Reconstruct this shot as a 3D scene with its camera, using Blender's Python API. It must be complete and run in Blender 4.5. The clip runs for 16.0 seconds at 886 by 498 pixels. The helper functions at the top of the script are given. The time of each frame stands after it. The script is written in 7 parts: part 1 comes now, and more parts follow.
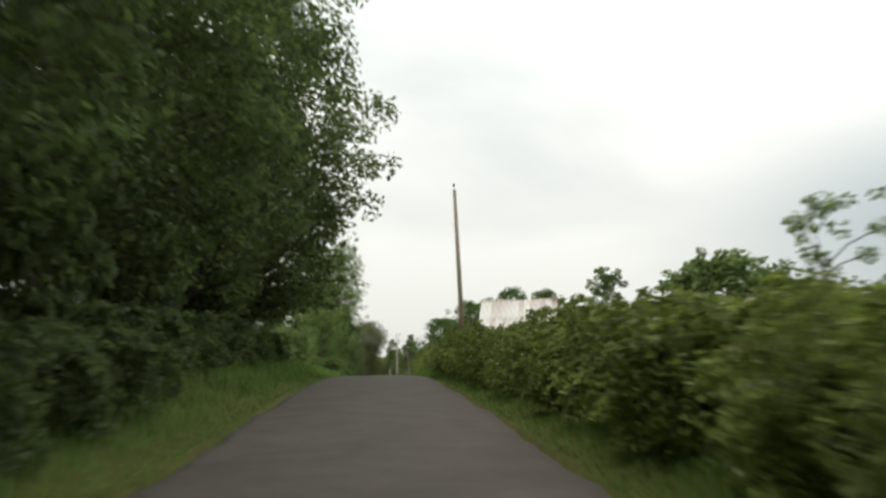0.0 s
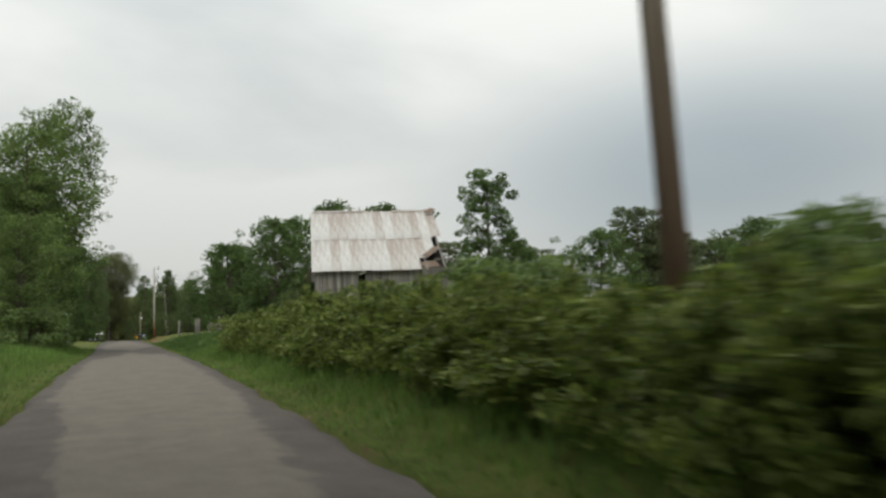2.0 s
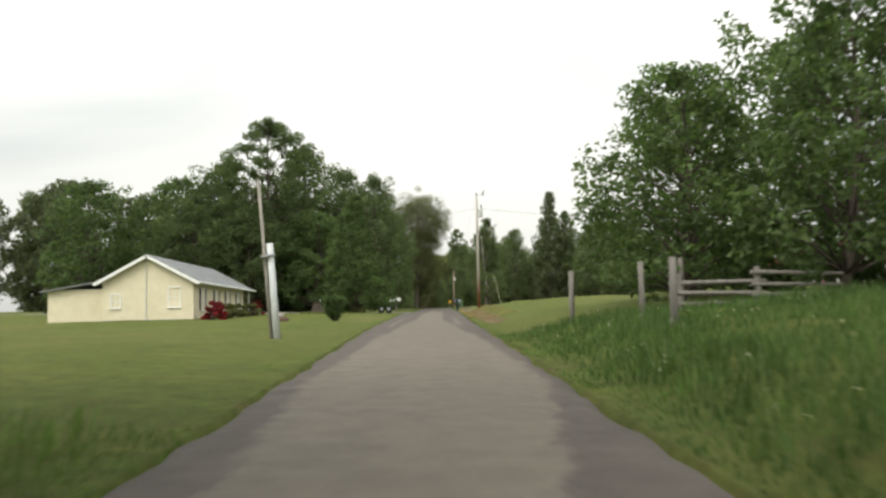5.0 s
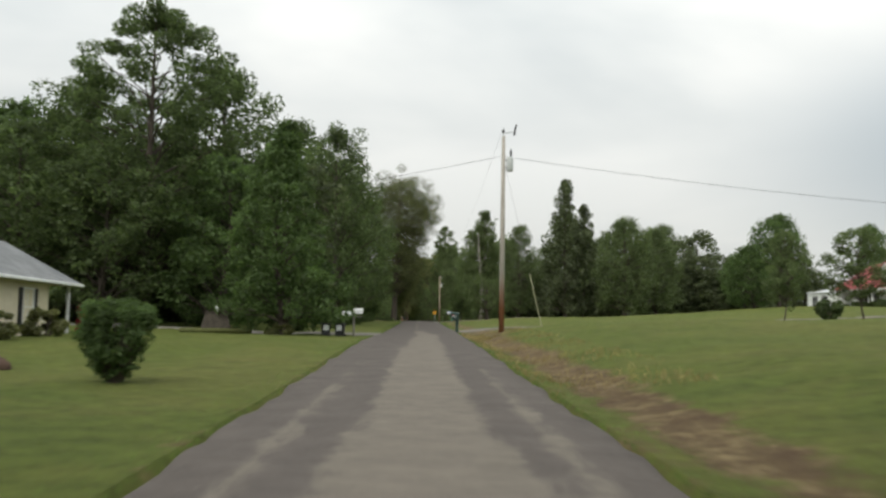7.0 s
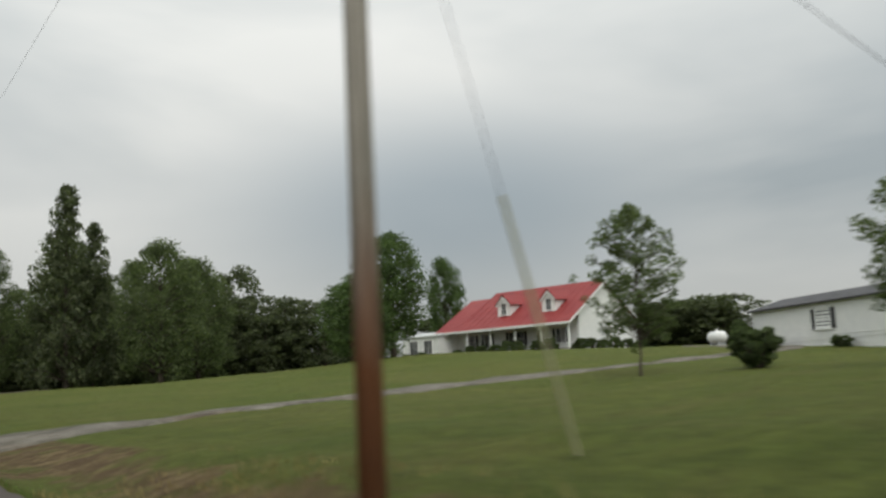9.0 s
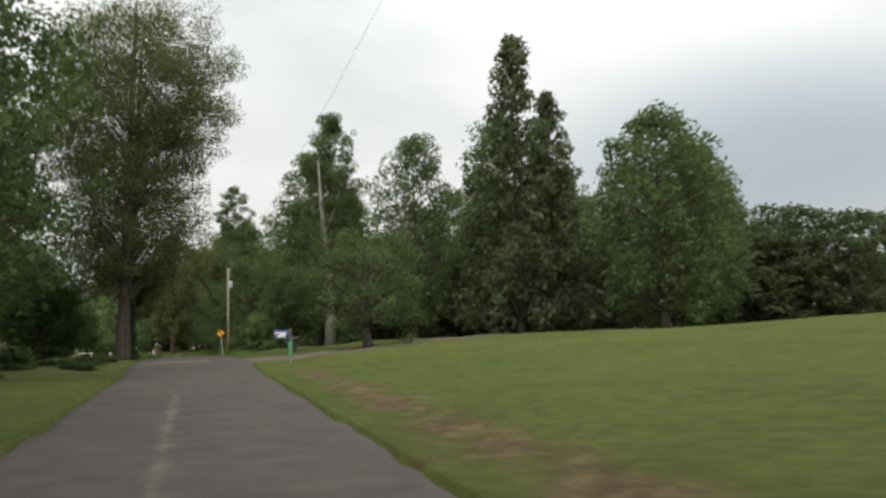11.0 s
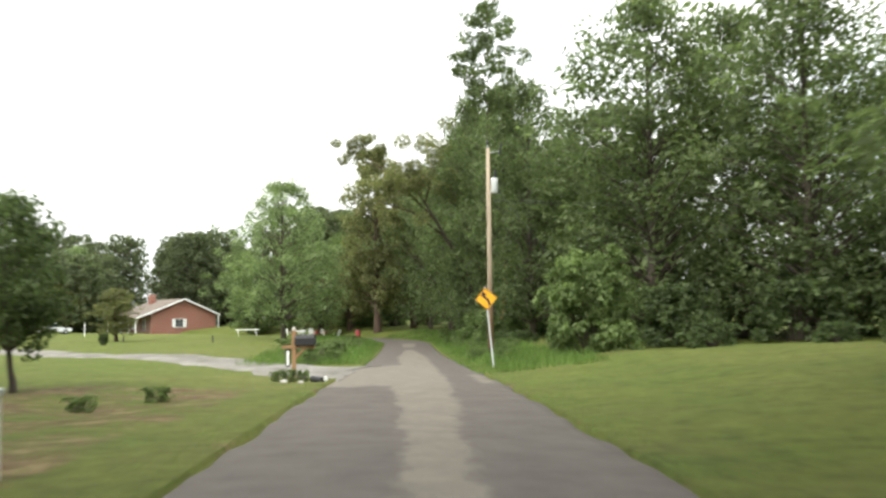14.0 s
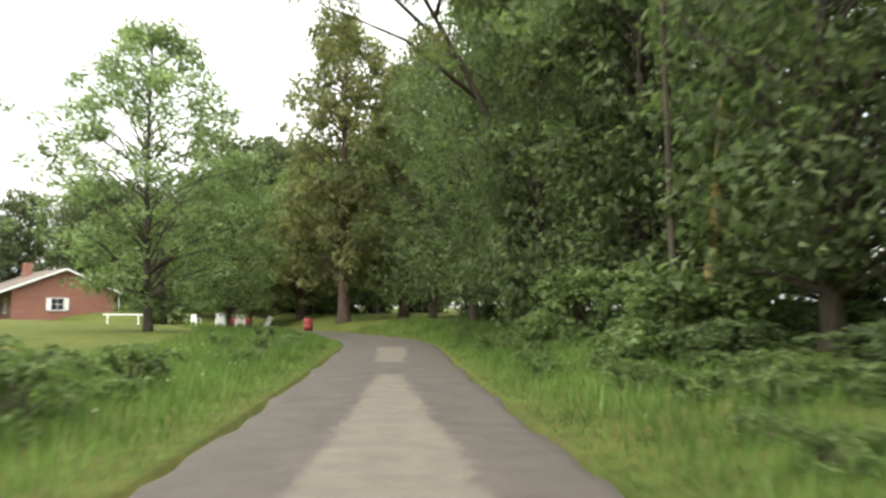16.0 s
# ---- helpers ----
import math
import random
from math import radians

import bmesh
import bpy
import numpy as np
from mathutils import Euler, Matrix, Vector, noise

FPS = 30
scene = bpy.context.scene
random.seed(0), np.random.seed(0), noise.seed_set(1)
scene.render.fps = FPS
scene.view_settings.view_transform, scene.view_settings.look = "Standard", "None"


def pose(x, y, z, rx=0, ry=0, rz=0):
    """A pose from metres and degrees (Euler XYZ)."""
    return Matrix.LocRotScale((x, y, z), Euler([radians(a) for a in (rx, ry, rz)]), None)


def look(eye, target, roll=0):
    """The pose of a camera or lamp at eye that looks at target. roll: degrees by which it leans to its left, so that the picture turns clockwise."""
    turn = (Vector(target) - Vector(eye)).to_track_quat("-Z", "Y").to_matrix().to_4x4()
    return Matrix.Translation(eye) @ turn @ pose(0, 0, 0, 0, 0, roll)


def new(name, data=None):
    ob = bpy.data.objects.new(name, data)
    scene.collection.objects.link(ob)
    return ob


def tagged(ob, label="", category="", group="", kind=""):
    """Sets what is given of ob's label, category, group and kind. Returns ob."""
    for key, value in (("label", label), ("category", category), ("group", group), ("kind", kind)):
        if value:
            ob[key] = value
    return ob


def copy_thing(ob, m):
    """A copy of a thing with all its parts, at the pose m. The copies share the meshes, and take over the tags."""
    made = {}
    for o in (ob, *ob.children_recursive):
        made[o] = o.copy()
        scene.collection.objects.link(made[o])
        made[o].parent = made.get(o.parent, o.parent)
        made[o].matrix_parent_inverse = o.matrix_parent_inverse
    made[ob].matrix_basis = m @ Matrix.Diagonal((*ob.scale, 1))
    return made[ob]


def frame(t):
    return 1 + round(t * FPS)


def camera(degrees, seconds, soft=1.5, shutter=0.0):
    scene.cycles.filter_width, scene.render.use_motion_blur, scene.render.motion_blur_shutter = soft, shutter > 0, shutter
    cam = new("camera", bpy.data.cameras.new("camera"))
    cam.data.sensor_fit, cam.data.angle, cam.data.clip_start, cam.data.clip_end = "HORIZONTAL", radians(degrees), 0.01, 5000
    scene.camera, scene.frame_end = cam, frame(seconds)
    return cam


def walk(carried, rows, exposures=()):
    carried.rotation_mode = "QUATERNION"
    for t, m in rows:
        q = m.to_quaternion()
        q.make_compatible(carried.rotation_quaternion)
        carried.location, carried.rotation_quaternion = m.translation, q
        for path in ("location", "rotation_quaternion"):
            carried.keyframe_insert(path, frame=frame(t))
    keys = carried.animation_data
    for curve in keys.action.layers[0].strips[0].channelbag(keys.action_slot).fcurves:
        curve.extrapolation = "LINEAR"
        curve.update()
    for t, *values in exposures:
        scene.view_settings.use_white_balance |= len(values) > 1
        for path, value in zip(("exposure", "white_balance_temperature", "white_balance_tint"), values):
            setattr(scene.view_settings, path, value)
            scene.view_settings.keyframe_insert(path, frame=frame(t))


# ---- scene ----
cam = camera(51.8, 16.0, soft=2.6, shutter=0.3)
PATH = [
    (0.0, (0.000, 0.000, 1.500), (0.36, 4.903, 2.411), -1.0),
    (0.5, (-0.161, 11.597, 2.760), (0.551, 16.479, 3.568), -0.3),
    (1.0, (-0.370, 22.565, 3.600), (0.835, 27.363, 4.322), -1.1),
    (1.5, (-0.386, 33.308, 4.440), (1.139, 38.027, 5.075), -1.1),
    (2.0, (-0.418, 43.841, 5.070), (1.233, 48.53, 5.61), -2.0),
    (2.5, (-0.256, 54.149, 5.490), (1.314, 58.871, 5.978), -0.9),
    (3.0, (-0.079, 64.667, 5.910), (1.109, 69.505, 6.337), -1.2),
    (3.5, (0.098, 75.184, 6.330), (0.637, 80.139, 6.731), -0.2),
    (4.0, (0.260, 85.492, 6.540), (0.477, 90.471, 6.941), -1.4),
    (4.5, (0.212, 95.816, 6.750), (0.272, 100.801, 7.134), -1.8),
    (7.0, (-0.512, 143.893, 8.220), (-0.373, 148.872, 8.656), 1.0),
    (7.5, (-0.592, 153.799, 8.430), (-0.427, 158.775, 8.892), 0.6),
    (8.0, (-0.415, 164.316, 8.640), (1.09, 169.031, 9.353), -1.0),
    (8.5, (-0.238, 174.834, 9.060), (2.413, 179.01, 9.79), -3.9),
    (9.0, (-0.700, 185.020, 9.270), (2.181, 189.044, 9.983), -2.8),
    (9.5, (-0.366, 195.063, 9.270), (2.072, 199.372, 9.966), -2.7),
    (10.0, (-0.205, 205.300, 9.480), (1.476, 209.969, 10.089), -2.4),
    (12.5, (0.056, 258.143, 10.417), (1.049, 263.026, 10.827), -1.0),
    (13.0, (-0.053, 269.700, 10.686), (0.441, 274.662, 11.053), -0.7),
    (13.5, (-0.122, 281.080, 10.886), (0.146, 286.058, 11.27), -0.4),
    (14.0, (-0.072, 292.264, 10.774), (0.153, 297.245, 11.141), -0.7),
    (14.5, (0.019, 303.271, 10.675), (0.262, 308.254, 11.007), -0.3),
    (15.0, (0.093, 313.864, 10.603), (0.353, 318.847, 10.926), 0.9),
    (15.5, (0.226, 324.359, 10.295), (0.469, 329.344, 10.609), 0.7),
    (16.0, (0.461, 334.245, 10.028), (0.73, 339.227, 10.351), 0.2),
]
EXPOSURES = [(0, 0.16, 6800, 6), (1.0, -0.1, 6600, 6), (3.0, -0.22, 6600, 6), (4.5, 0.42, 6900, 7), (7.0, 0.02, 6600, 7), (7.5, 0.0, 6600, 7), (8.5, -0.17, 6600, 7), (9.0, -0.36, 6600, 7), (9.5, -0.4, 6600, 7), (10.0, -0.4, 6600, 7), (12.3, 0.95, 6500, 9), (13.0, 1.08, 6400, 9), (13.6, 1.2, 6600, 7), (14.5, 1.08, 6700, 6), (15.0, 1.1, 6700, 5), (15.5, 1.2, 6800, 6), (16.0, 1.26, 6800, 6)]
walk(cam, [(t, look(eye, target, roll)) for t, eye, target, roll in PATH], EXPOSURES)

# ---- light ----
world = bpy.data.worlds.new("overcast_sky")
scene.world = world
world.use_nodes = True
wn, wl = world.node_tree.nodes, world.node_tree.links
for n in list(wn):
    wn.remove(n)
SUN_EL, SUN_AZ = 50.0, 212.0          # degrees: height, and the bearing from +y towards +x


def wnode(kind, **kw):
    n = wn.new(kind)
    for k, v in kw.items():
        n.inputs[k].default_value = v
    return n


sky = wn.new("ShaderNodeTexSky")
sky.sky_type, sky.sun_disc = "NISHITA", False
sky.sun_elevation, sky.sun_rotation = radians(SUN_EL), radians(SUN_AZ)
sky.air_density, sky.dust_density = 1.0, 3.0
coord = wn.new("ShaderNodeTexCoord")
stretch = wn.new("ShaderNodeMapping")
stretch.inputs["Scale"].default_value = (1.0, 1.0, 3.4)
cloud = wnode("ShaderNodeTexNoise", Scale=1.35, Detail=5.0, Roughness=0.47, Distortion=0.3)
cloud_ramp = wn.new("ShaderNodeValToRGB")
cloud_ramp.color_ramp.elements[0].position, cloud_ramp.color_ramp.elements[0].color = 0.32, (0.66, 0.725, 0.765, 1)
cloud_ramp.color_ramp.elements[1].position, cloud_ramp.color_ramp.elements[1].color = 0.66, (1.24, 1.24, 1.22, 1)
# the veil is brightest round the hidden sun
sun_way = wn.new("ShaderNodeVectorMath")
sun_way.operation = "DOT_PRODUCT"
az, el = radians(SUN_AZ), radians(SUN_EL)
sun_way.inputs[1].default_value = (math.sin(az) * math.cos(el), math.cos(az) * math.cos(el), math.sin(el))
glow = wnode("ShaderNodeMapRange", **{"From Min": -0.2, "From Max": 0.95, "To Min": 0.86, "To Max": 1.12})
# a heavy blue-grey bank low over the fields, ragged at its edge
bank_way = wn.new("ShaderNodeVectorMath")
bank_way.operation = "SUBTRACT"
bank_az, bank_el = radians(37.0), radians(10.5)
bank_way.inputs[1].default_value = (math.sin(bank_az) * math.cos(bank_el), math.cos(bank_az) * math.cos(bank_el), math.sin(bank_el))
bank_shape = wn.new("ShaderNodeVectorMath")
bank_shape.operation = "MULTIPLY"
bank_shape.inputs[1].default_value = (1.0, 1.0, 2.5)
bank_far = wn.new("ShaderNodeVectorMath")
bank_far.operation = "LENGTH"
bank_rag = wn.new("ShaderNodeMath")
bank_rag.operation = "MULTIPLY_ADD"
bank_rag.inputs[1].default_value = -0.35
bank_edge = wnode("ShaderNodeMapRange", **{"From Min": -0.15, "From Max": 0.17, "To Min": 0.66, "To Max": 0.0})
bank_edge.interpolation_type = "SMOOTHSTEP"
bank_mix = wn.new("ShaderNodeMix")
bank_mix.data_type = "RGBA"
bank_mix.inputs[7].default_value = (0.43, 0.535, 0.625, 1)
wl.new(coord.outputs["Generated"], bank_way.inputs[0])
wl.new(bank_way.outputs[0], bank_shape.inputs[0])
wl.new(bank_shape.outputs[0], bank_far.inputs[0])
wl.new(cloud.outputs["Fac"], bank_rag.inputs[0])
wl.new(bank_far.outputs["Value"], bank_rag.inputs[2])
wl.new(bank_rag.outputs[0], bank_edge.inputs["Value"])
wl.new(bank_edge.outputs[0], bank_mix.inputs[0])
wl.new(cloud_ramp.outputs[0], bank_mix.inputs[6])
# an overcast sky is brighter overhead than at the horizon
upward = wn.new("ShaderNodeSeparateXYZ")
lift = wnode("ShaderNodeMapRange", **{"From Min": 0.0, "From Max": 0.62, "To Min": 0.66, "To Max": 1.55})
both = wn.new("ShaderNodeMath")
both.operation = "MULTIPLY"
veil = wn.new("ShaderNodeMix")
veil.data_type, veil.blend_type = "RGBA", "MULTIPLY"
veil.inputs[0].default_value = 1.0
blend = wn.new("ShaderNodeMix")
blend.data_type = "RGBA"
blend.inputs[0].default_value = 0.90
dim = wn.new("ShaderNodeMix")
dim.data_type, dim.blend_type = "RGBA", "MULTIPLY"
dim.inputs[0].default_value = 1.0
dim.inputs[7].default_value = (0.10, 0.10, 0.10, 1)
back = wnode("ShaderNodeBackground", Strength=0.95)
out = wn.new("ShaderNodeOutputWorld")
wl.new(coord.outputs["Generated"], stretch.inputs[0])
wl.new(stretch.outputs[0], cloud.inputs["Vector"])
wl.new(cloud.outputs["Fac"], cloud_ramp.inputs[0])
wl.new(coord.outputs["Generated"], sun_way.inputs[0])
wl.new(sun_way.outputs["Value"], glow.inputs["Value"])
wl.new(bank_mix.outputs[2], veil.inputs[6])
wl.new(coord.outputs["Generated"], upward.inputs[0])
wl.new(upward.outputs[2], lift.inputs["Value"])
wl.new(glow.outputs[0], both.inputs[0])
wl.new(lift.outputs[0], both.inputs[1])
wl.new(both.outputs[0], veil.inputs[7])
wl.new(sky.outputs[0], dim.inputs[6])
wl.new(dim.outputs[2], blend.inputs[6])
wl.new(veil.outputs[2], blend.inputs[7])
wl.new(blend.outputs[2], back.inputs[0])
wl.new(back.outputs[0], out.inputs[0])

sun_data = bpy.data.lights.new("sun", "SUN")
sun_data.energy, sun_data.angle, sun_data.color = 1.4, radians(30), (1.0, 0.96, 0.90)
sun = new("sun", sun_data)
sun.matrix_world = look((math.sin(az) * math.cos(el) * 80, math.cos(az) * math.cos(el) * 80, 80 * math.sin(el)), (0, 0, 0))

# ---- materials ----


class Mat:
    """A small wrapper round a node material."""

    def __init__(self, name, rough=0.9, metal=0.0, spec=0.3):
        self.m = bpy.data.materials.new(name)
        self.m.use_nodes = True
        self.n, self.l = self.m.node_tree.nodes, self.m.node_tree.links
        self.b = self.n["Principled BSDF"]
        self.b.inputs["Roughness"].default_value = rough
        self.b.inputs["Metallic"].default_value = metal
        self.b.inputs["Specular IOR Level"].default_value = spec
        self.co = self.n.new("ShaderNodeTexCoord")

    def noise(self, scale, detail=4.0, rough=0.55, stretch=None, distort=0.0, space="Object"):
        t = self.n.new("ShaderNodeTexNoise")
        t.inputs["Scale"].default_value, t.inputs["Detail"].default_value = scale, detail
        t.inputs["Roughness"].default_value, t.inputs["Distortion"].default_value = rough, distort
        src = self.co.outputs[space]
        if stretch:
            mp = self.n.new("ShaderNodeMapping")
            mp.inputs["Scale"].default_value = stretch
            self.l.new(src, mp.inputs[0])
            src = mp.outputs[0]
        self.l.new(src, t.inputs["Vector"])
        return t.outputs["Fac"]

    def ramp(self, fac, *stops):
        r = self.n.new("ShaderNodeValToRGB").color_ramp
        node = self.n[-1]
        while len(r.elements) < len(stops):
            r.elements.new(0.5)
        for e, (p, c) in zip(r.elements, stops):
            e.position, e.color = p, (*c, 1) if not isinstance(c, (int, float)) else (c, c, c, 1)
        self.l.new(fac, node.inputs[0])
        return node.outputs[0]

    def mix(self, fac, a, b, mode="MIX"):
        x = self.n.new("ShaderNodeMix")
        x.data_type, x.blend_type = "RGBA", mode
        for i, v in ((0, fac), (6, a), (7, b)):
            if isinstance(v, (int, float)):
                x.inputs[i].default_value = v if i == 0 else (v, v, v, 1)
            elif isinstance(v, tuple):
                x.inputs[i].default_value = (*v, 1)
            else:
                self.l.new(v, x.inputs[i])
        return x.outputs[2]

    def math(self, op, a, b=0.0):
        x = self.n.new("ShaderNodeMath")
        x.operation = op
        for i, v in enumerate((a, b)):
            if isinstance(v, (int, float)):
                x.inputs[i].default_value = v
            else:
                self.l.new(v, x.inputs[i])
        return x.outputs[0]

    def island(self):
        return self.n.new("ShaderNodeNewGeometry").outputs["Random Per Island"]

    def rnd(self):
        return self.n.new("ShaderNodeObjectInfo").outputs["Random"]

    def color(self, c):
        if isinstance(c, tuple):
            self.b.inputs["Base Color"].default_value = (*c, 1)
        else:
            self.l.new(c, self.b.inputs["Base Color"])
        return self

    def bump(self, fac, strength=0.3, dist=0.02):
        x = self.n.new("ShaderNodeBump")
        x.inputs["Strength"].default_value, x.inputs["Distance"].default_value = strength, dist
        self.l.new(fac, x.inputs["Height"])
        self.l.new(x.outputs[0], self.b.inputs["Normal"])
        return self

    def rough(self, fac):
        self.l.new(fac, self.b.inputs["Roughness"])
        return self


def speckled(name, a, b, scale=6.0, fine=60.0, rough=0.85, bump=0.25, dist=0.01, metal=0.0, stretch=None, spec=0.3):
    """Two tones at a coarse scale, with a fine grain and bump."""
    m = Mat(name, rough, metal, spec)
    coarse = m.ramp(m.noise(scale, 5, 0.6, stretch), (0.35, a), (0.68, b))
    grain = m.noise(fine, 3, 0.6, stretch)
    m.color(m.mix(0.35, coarse, m.ramp(grain, (0.3, tuple(v * 0.65 for v in a)), (0.75, tuple(min(1, v * 1.25) for v in b)))))
    return m.bump(grain, bump, dist).m


def leafy(name, dark, light, thin=0.52):
    """Leaves: tone by leaf, tone and painted shade by bough, some light comes through."""
    m = Mat(name, 0.6, 0.0, 0.2)
    by_leaf = m.ramp(m.island(), (0.0, dark), (0.75, light), (1.0, tuple(v * 1.25 for v in light)))
    # random bough tone, its contrast raised to paint in shade within crowns
    bough_tone_shade = m.ramp(m.noise(0.6, 4, 0.6), (0.32, 0.5), (0.70, 1.2))
    tone = m.mix(1.0, by_leaf, bough_tone_shade, "MULTIPLY")
    m.color(tone)
    tr = m.n.new("ShaderNodeBsdfTranslucent")
    m.l.new(m.mix(1.0, tone, (1.14, 1.24, 0.82), "MULTIPLY"), tr.inputs[0])
    mx = m.n.new("ShaderNodeMixShader")
    mx.inputs[0].default_value = thin
    m.l.new(m.b.outputs[0], mx.inputs[1])
    m.l.new(tr.outputs[0], mx.inputs[2])
    m.l.new(mx.outputs[0], m.n["Material Output"].inputs[0])
    return m.m


LEAF_MID = leafy("leaf_mid_green", (0.071, 0.110, 0.042), (0.123, 0.179, 0.068))
LEAF_WOOD = leafy("leaf_wood_green", (0.092, 0.122, 0.058), (0.165, 0.205, 0.096), 0.56)
LEAF_DARK = leafy("leaf_dark_green", (0.066, 0.093, 0.043), (0.139, 0.181, 0.080), 0.56)
LEAF_LIGHT = leafy("leaf_light_green", (0.105, 0.152, 0.056), (0.200, 0.262, 0.104), 0.5)
LEAF_PALE = leafy("leaf_pale_grey_green", (0.150, 0.205, 0.095), (0.280, 0.350, 0.175), 0.5)
# distant leaves, greyed so that haze is part of their colour
LEAF_HAZE = leafy("leaf_far_haze_grey", (0.075, 0.095, 0.052), (0.150, 0.172, 0.096))
LEAF_OLIVE = leafy("leaf_olive_brown", (0.118, 0.130, 0.060), (0.240, 0.240, 0.112), 0.56)
LEAF_BROWN = leafy("leaf_dull_brown_green", (0.080, 0.090, 0.042), (0.165, 0.175, 0.084), 0.56)
LEAF_BRAMBLE = leafy("leaf_bramble", (0.070, 0.105, 0.028), (0.200, 0.235, 0.065), 0.45)
LEAF_RED = leafy("leaf_red", (0.16, 0.015, 0.02), (0.30, 0.03, 0.04), 0.3)
LEAF_PINK = leafy("petal_pink", (0.30, 0.10, 0.17), (0.55, 0.20, 0.30), 0.4)
PETAL = leafy("petal_cream_white", (0.45, 0.43, 0.33), (0.65, 0.63, 0.52), 0.4)
BARK = speckled("bark_grey_brown", (0.042, 0.034, 0.027), (0.120, 0.098, 0.078), 2.5, 22, 0.95, 0.8, 0.03, stretch=(3, 3, 0.5))
BARK_RED = speckled("bark_dark_red_brown", (0.045, 0.03, 0.022), (0.12, 0.08, 0.06), 2.5, 22, 0.95, 0.8, 0.03, stretch=(3, 3, 0.5))
DEADWOOD = speckled("bare_dead_wood", (0.20, 0.18, 0.155), (0.40, 0.37, 0.33), 3, 30, 0.9, 0.5, 0.02, stretch=(3, 3, 0.5))


def pole_stained(name, top, bottom, z0, z1):
    """Grey weathered pole wood that turns rusty red-brown lower down, where the preservative has sunk."""
    m = Mat(name, 0.9)
    sep = m.n.new("ShaderNodeSeparateXYZ")
    m.l.new(m.co.outputs["Object"], sep.inputs[0])
    h = m.math("ADD", sep.outputs[2], m.math("MULTIPLY", m.noise(0.8, 4, 0.6, (3, 3, 0.4)), 2.0))
    grad = m.n.new("ShaderNodeMapRange")
    grad.inputs["From Min"].default_value, grad.inputs["From Max"].default_value = z0 + 1, z1 + 1
    m.l.new(h, grad.inputs["Value"])
    base = m.mix(grad.outputs[0], bottom, top)
    streak = m.ramp(m.noise(3.0, 6, 0.65, (6, 6, 0.22)), (0.3, 0.55), (0.7, 1.25))
    m.color(m.mix(1.0, base, streak, "MULTIPLY"))
    return m.bump(m.noise(14, 5, 0.6, (6, 6, 0.2)), 0.5, 0.01).m


POLE_RED = pole_stained("pole_grey_over_red_brown", (0.36, 0.33, 0.29), (0.24, 0.10, 0.05), 1.2, 3.2)
POLE_BROWN = pole_stained("pole_tan_brown", (0.36, 0.29, 0.215), (0.27, 0.135, 0.075), 0.5, 4.0)
POLE_DARK = pole_stained("pole_dark_brown", (0.20, 0.165, 0.13), (0.15, 0.085, 0.052), 0.5, 4.0)
METAL_GREY = speckled("galvanised_metal", (0.35, 0.36, 0.37), (0.5, 0.51, 0.52), 8, 90, 0.45, 0.1, 0.002, 0.7)
PAINT_GREY = speckled("pale_grey_paint", (0.45, 0.47, 0.47), (0.6, 0.62, 0.62), 5, 70, 0.5, 0.1, 0.002)
WIRE = speckled("black_cable", (0.02, 0.02, 0.02), (0.05, 0.05, 0.05), 10, 60, 0.6)
WHITE_PAINT = speckled("white_paint", (0.76, 0.77, 0.76), (0.86, 0.86, 0.84), 1.6, 40, 0.6, 0.1, 0.003)
CREAM_PAINT = speckled("cream_siding_paint", (0.62, 0.56, 0.40), (0.72, 0.66, 0.49), 1.6, 40, 0.65, 0.1, 0.003)
DARK_GLASS = Mat("window_glass", 0.06, 0.0, 0.6).color((0.03, 0.035, 0.04)).m
DARK_PAINT = speckled("black_paint", (0.018, 0.018, 0.02), (0.035, 0.035, 0.038), 6, 60, 0.5)
SHINGLE_GREY = speckled("grey_shingles", (0.13, 0.135, 0.14), (0.24, 0.245, 0.25), 1.2, 18, 0.95, 0.5, 0.02)
SHINGLE_CHARCOAL = speckled("charcoal_shingles", (0.055, 0.056, 0.06), (0.12, 0.12, 0.125), 1.2, 18, 0.95, 0.5, 0.02)
SHINGLE_BROWN = speckled("brown_shingles", (0.11, 0.085, 0.07), (0.20, 0.165, 0.14), 1.2, 18, 0.95, 0.5, 0.02)
ROOF_RED = speckled("red_roof_metal", (0.235, 0.030, 0.032), (0.30, 0.052, 0.050), 0.6, 14, 0.55, 0.15, 0.01)
# near-black timber: the shade inside the barn is put into its colour
SHADE_TIMBER = speckled("shade_dark_timber", (0.02, 0.017, 0.014), (0.05, 0.042, 0.035), 3, 30, 0.95)
STONE = speckled("pale_stone", (0.30, 0.28, 0.25), (0.50, 0.48, 0.44), 4, 30, 0.9, 0.5, 0.02)

# ---- mesh helpers ----


def obj(name, data, material, parent=None, label=""):
    ob = new(name, data)
    if material is not None and not data.materials:
        data.materials.append(material)
    if parent is not None:
        ob.parent = parent
    if label:
        ob["label"] = label
    return ob


def part(name, bm, material, parent, label="", smooth=False):
    """Links a bmesh as one mesh object under a thing or a part."""
    me = bpy.data.meshes.new(name)
    bm.to_mesh(me)
    bm.free()
    if smooth:
        me.polygons.foreach_set("use_smooth", [True] * len(me.polygons))
    return obj(name, me, material, parent, label)


def thing(name, m, label, category, group="", kind=""):
    e = new(name)
    e.matrix_world = m
    e.empty_display_size = 0.3
    return tagged(e, label, category, group, kind)


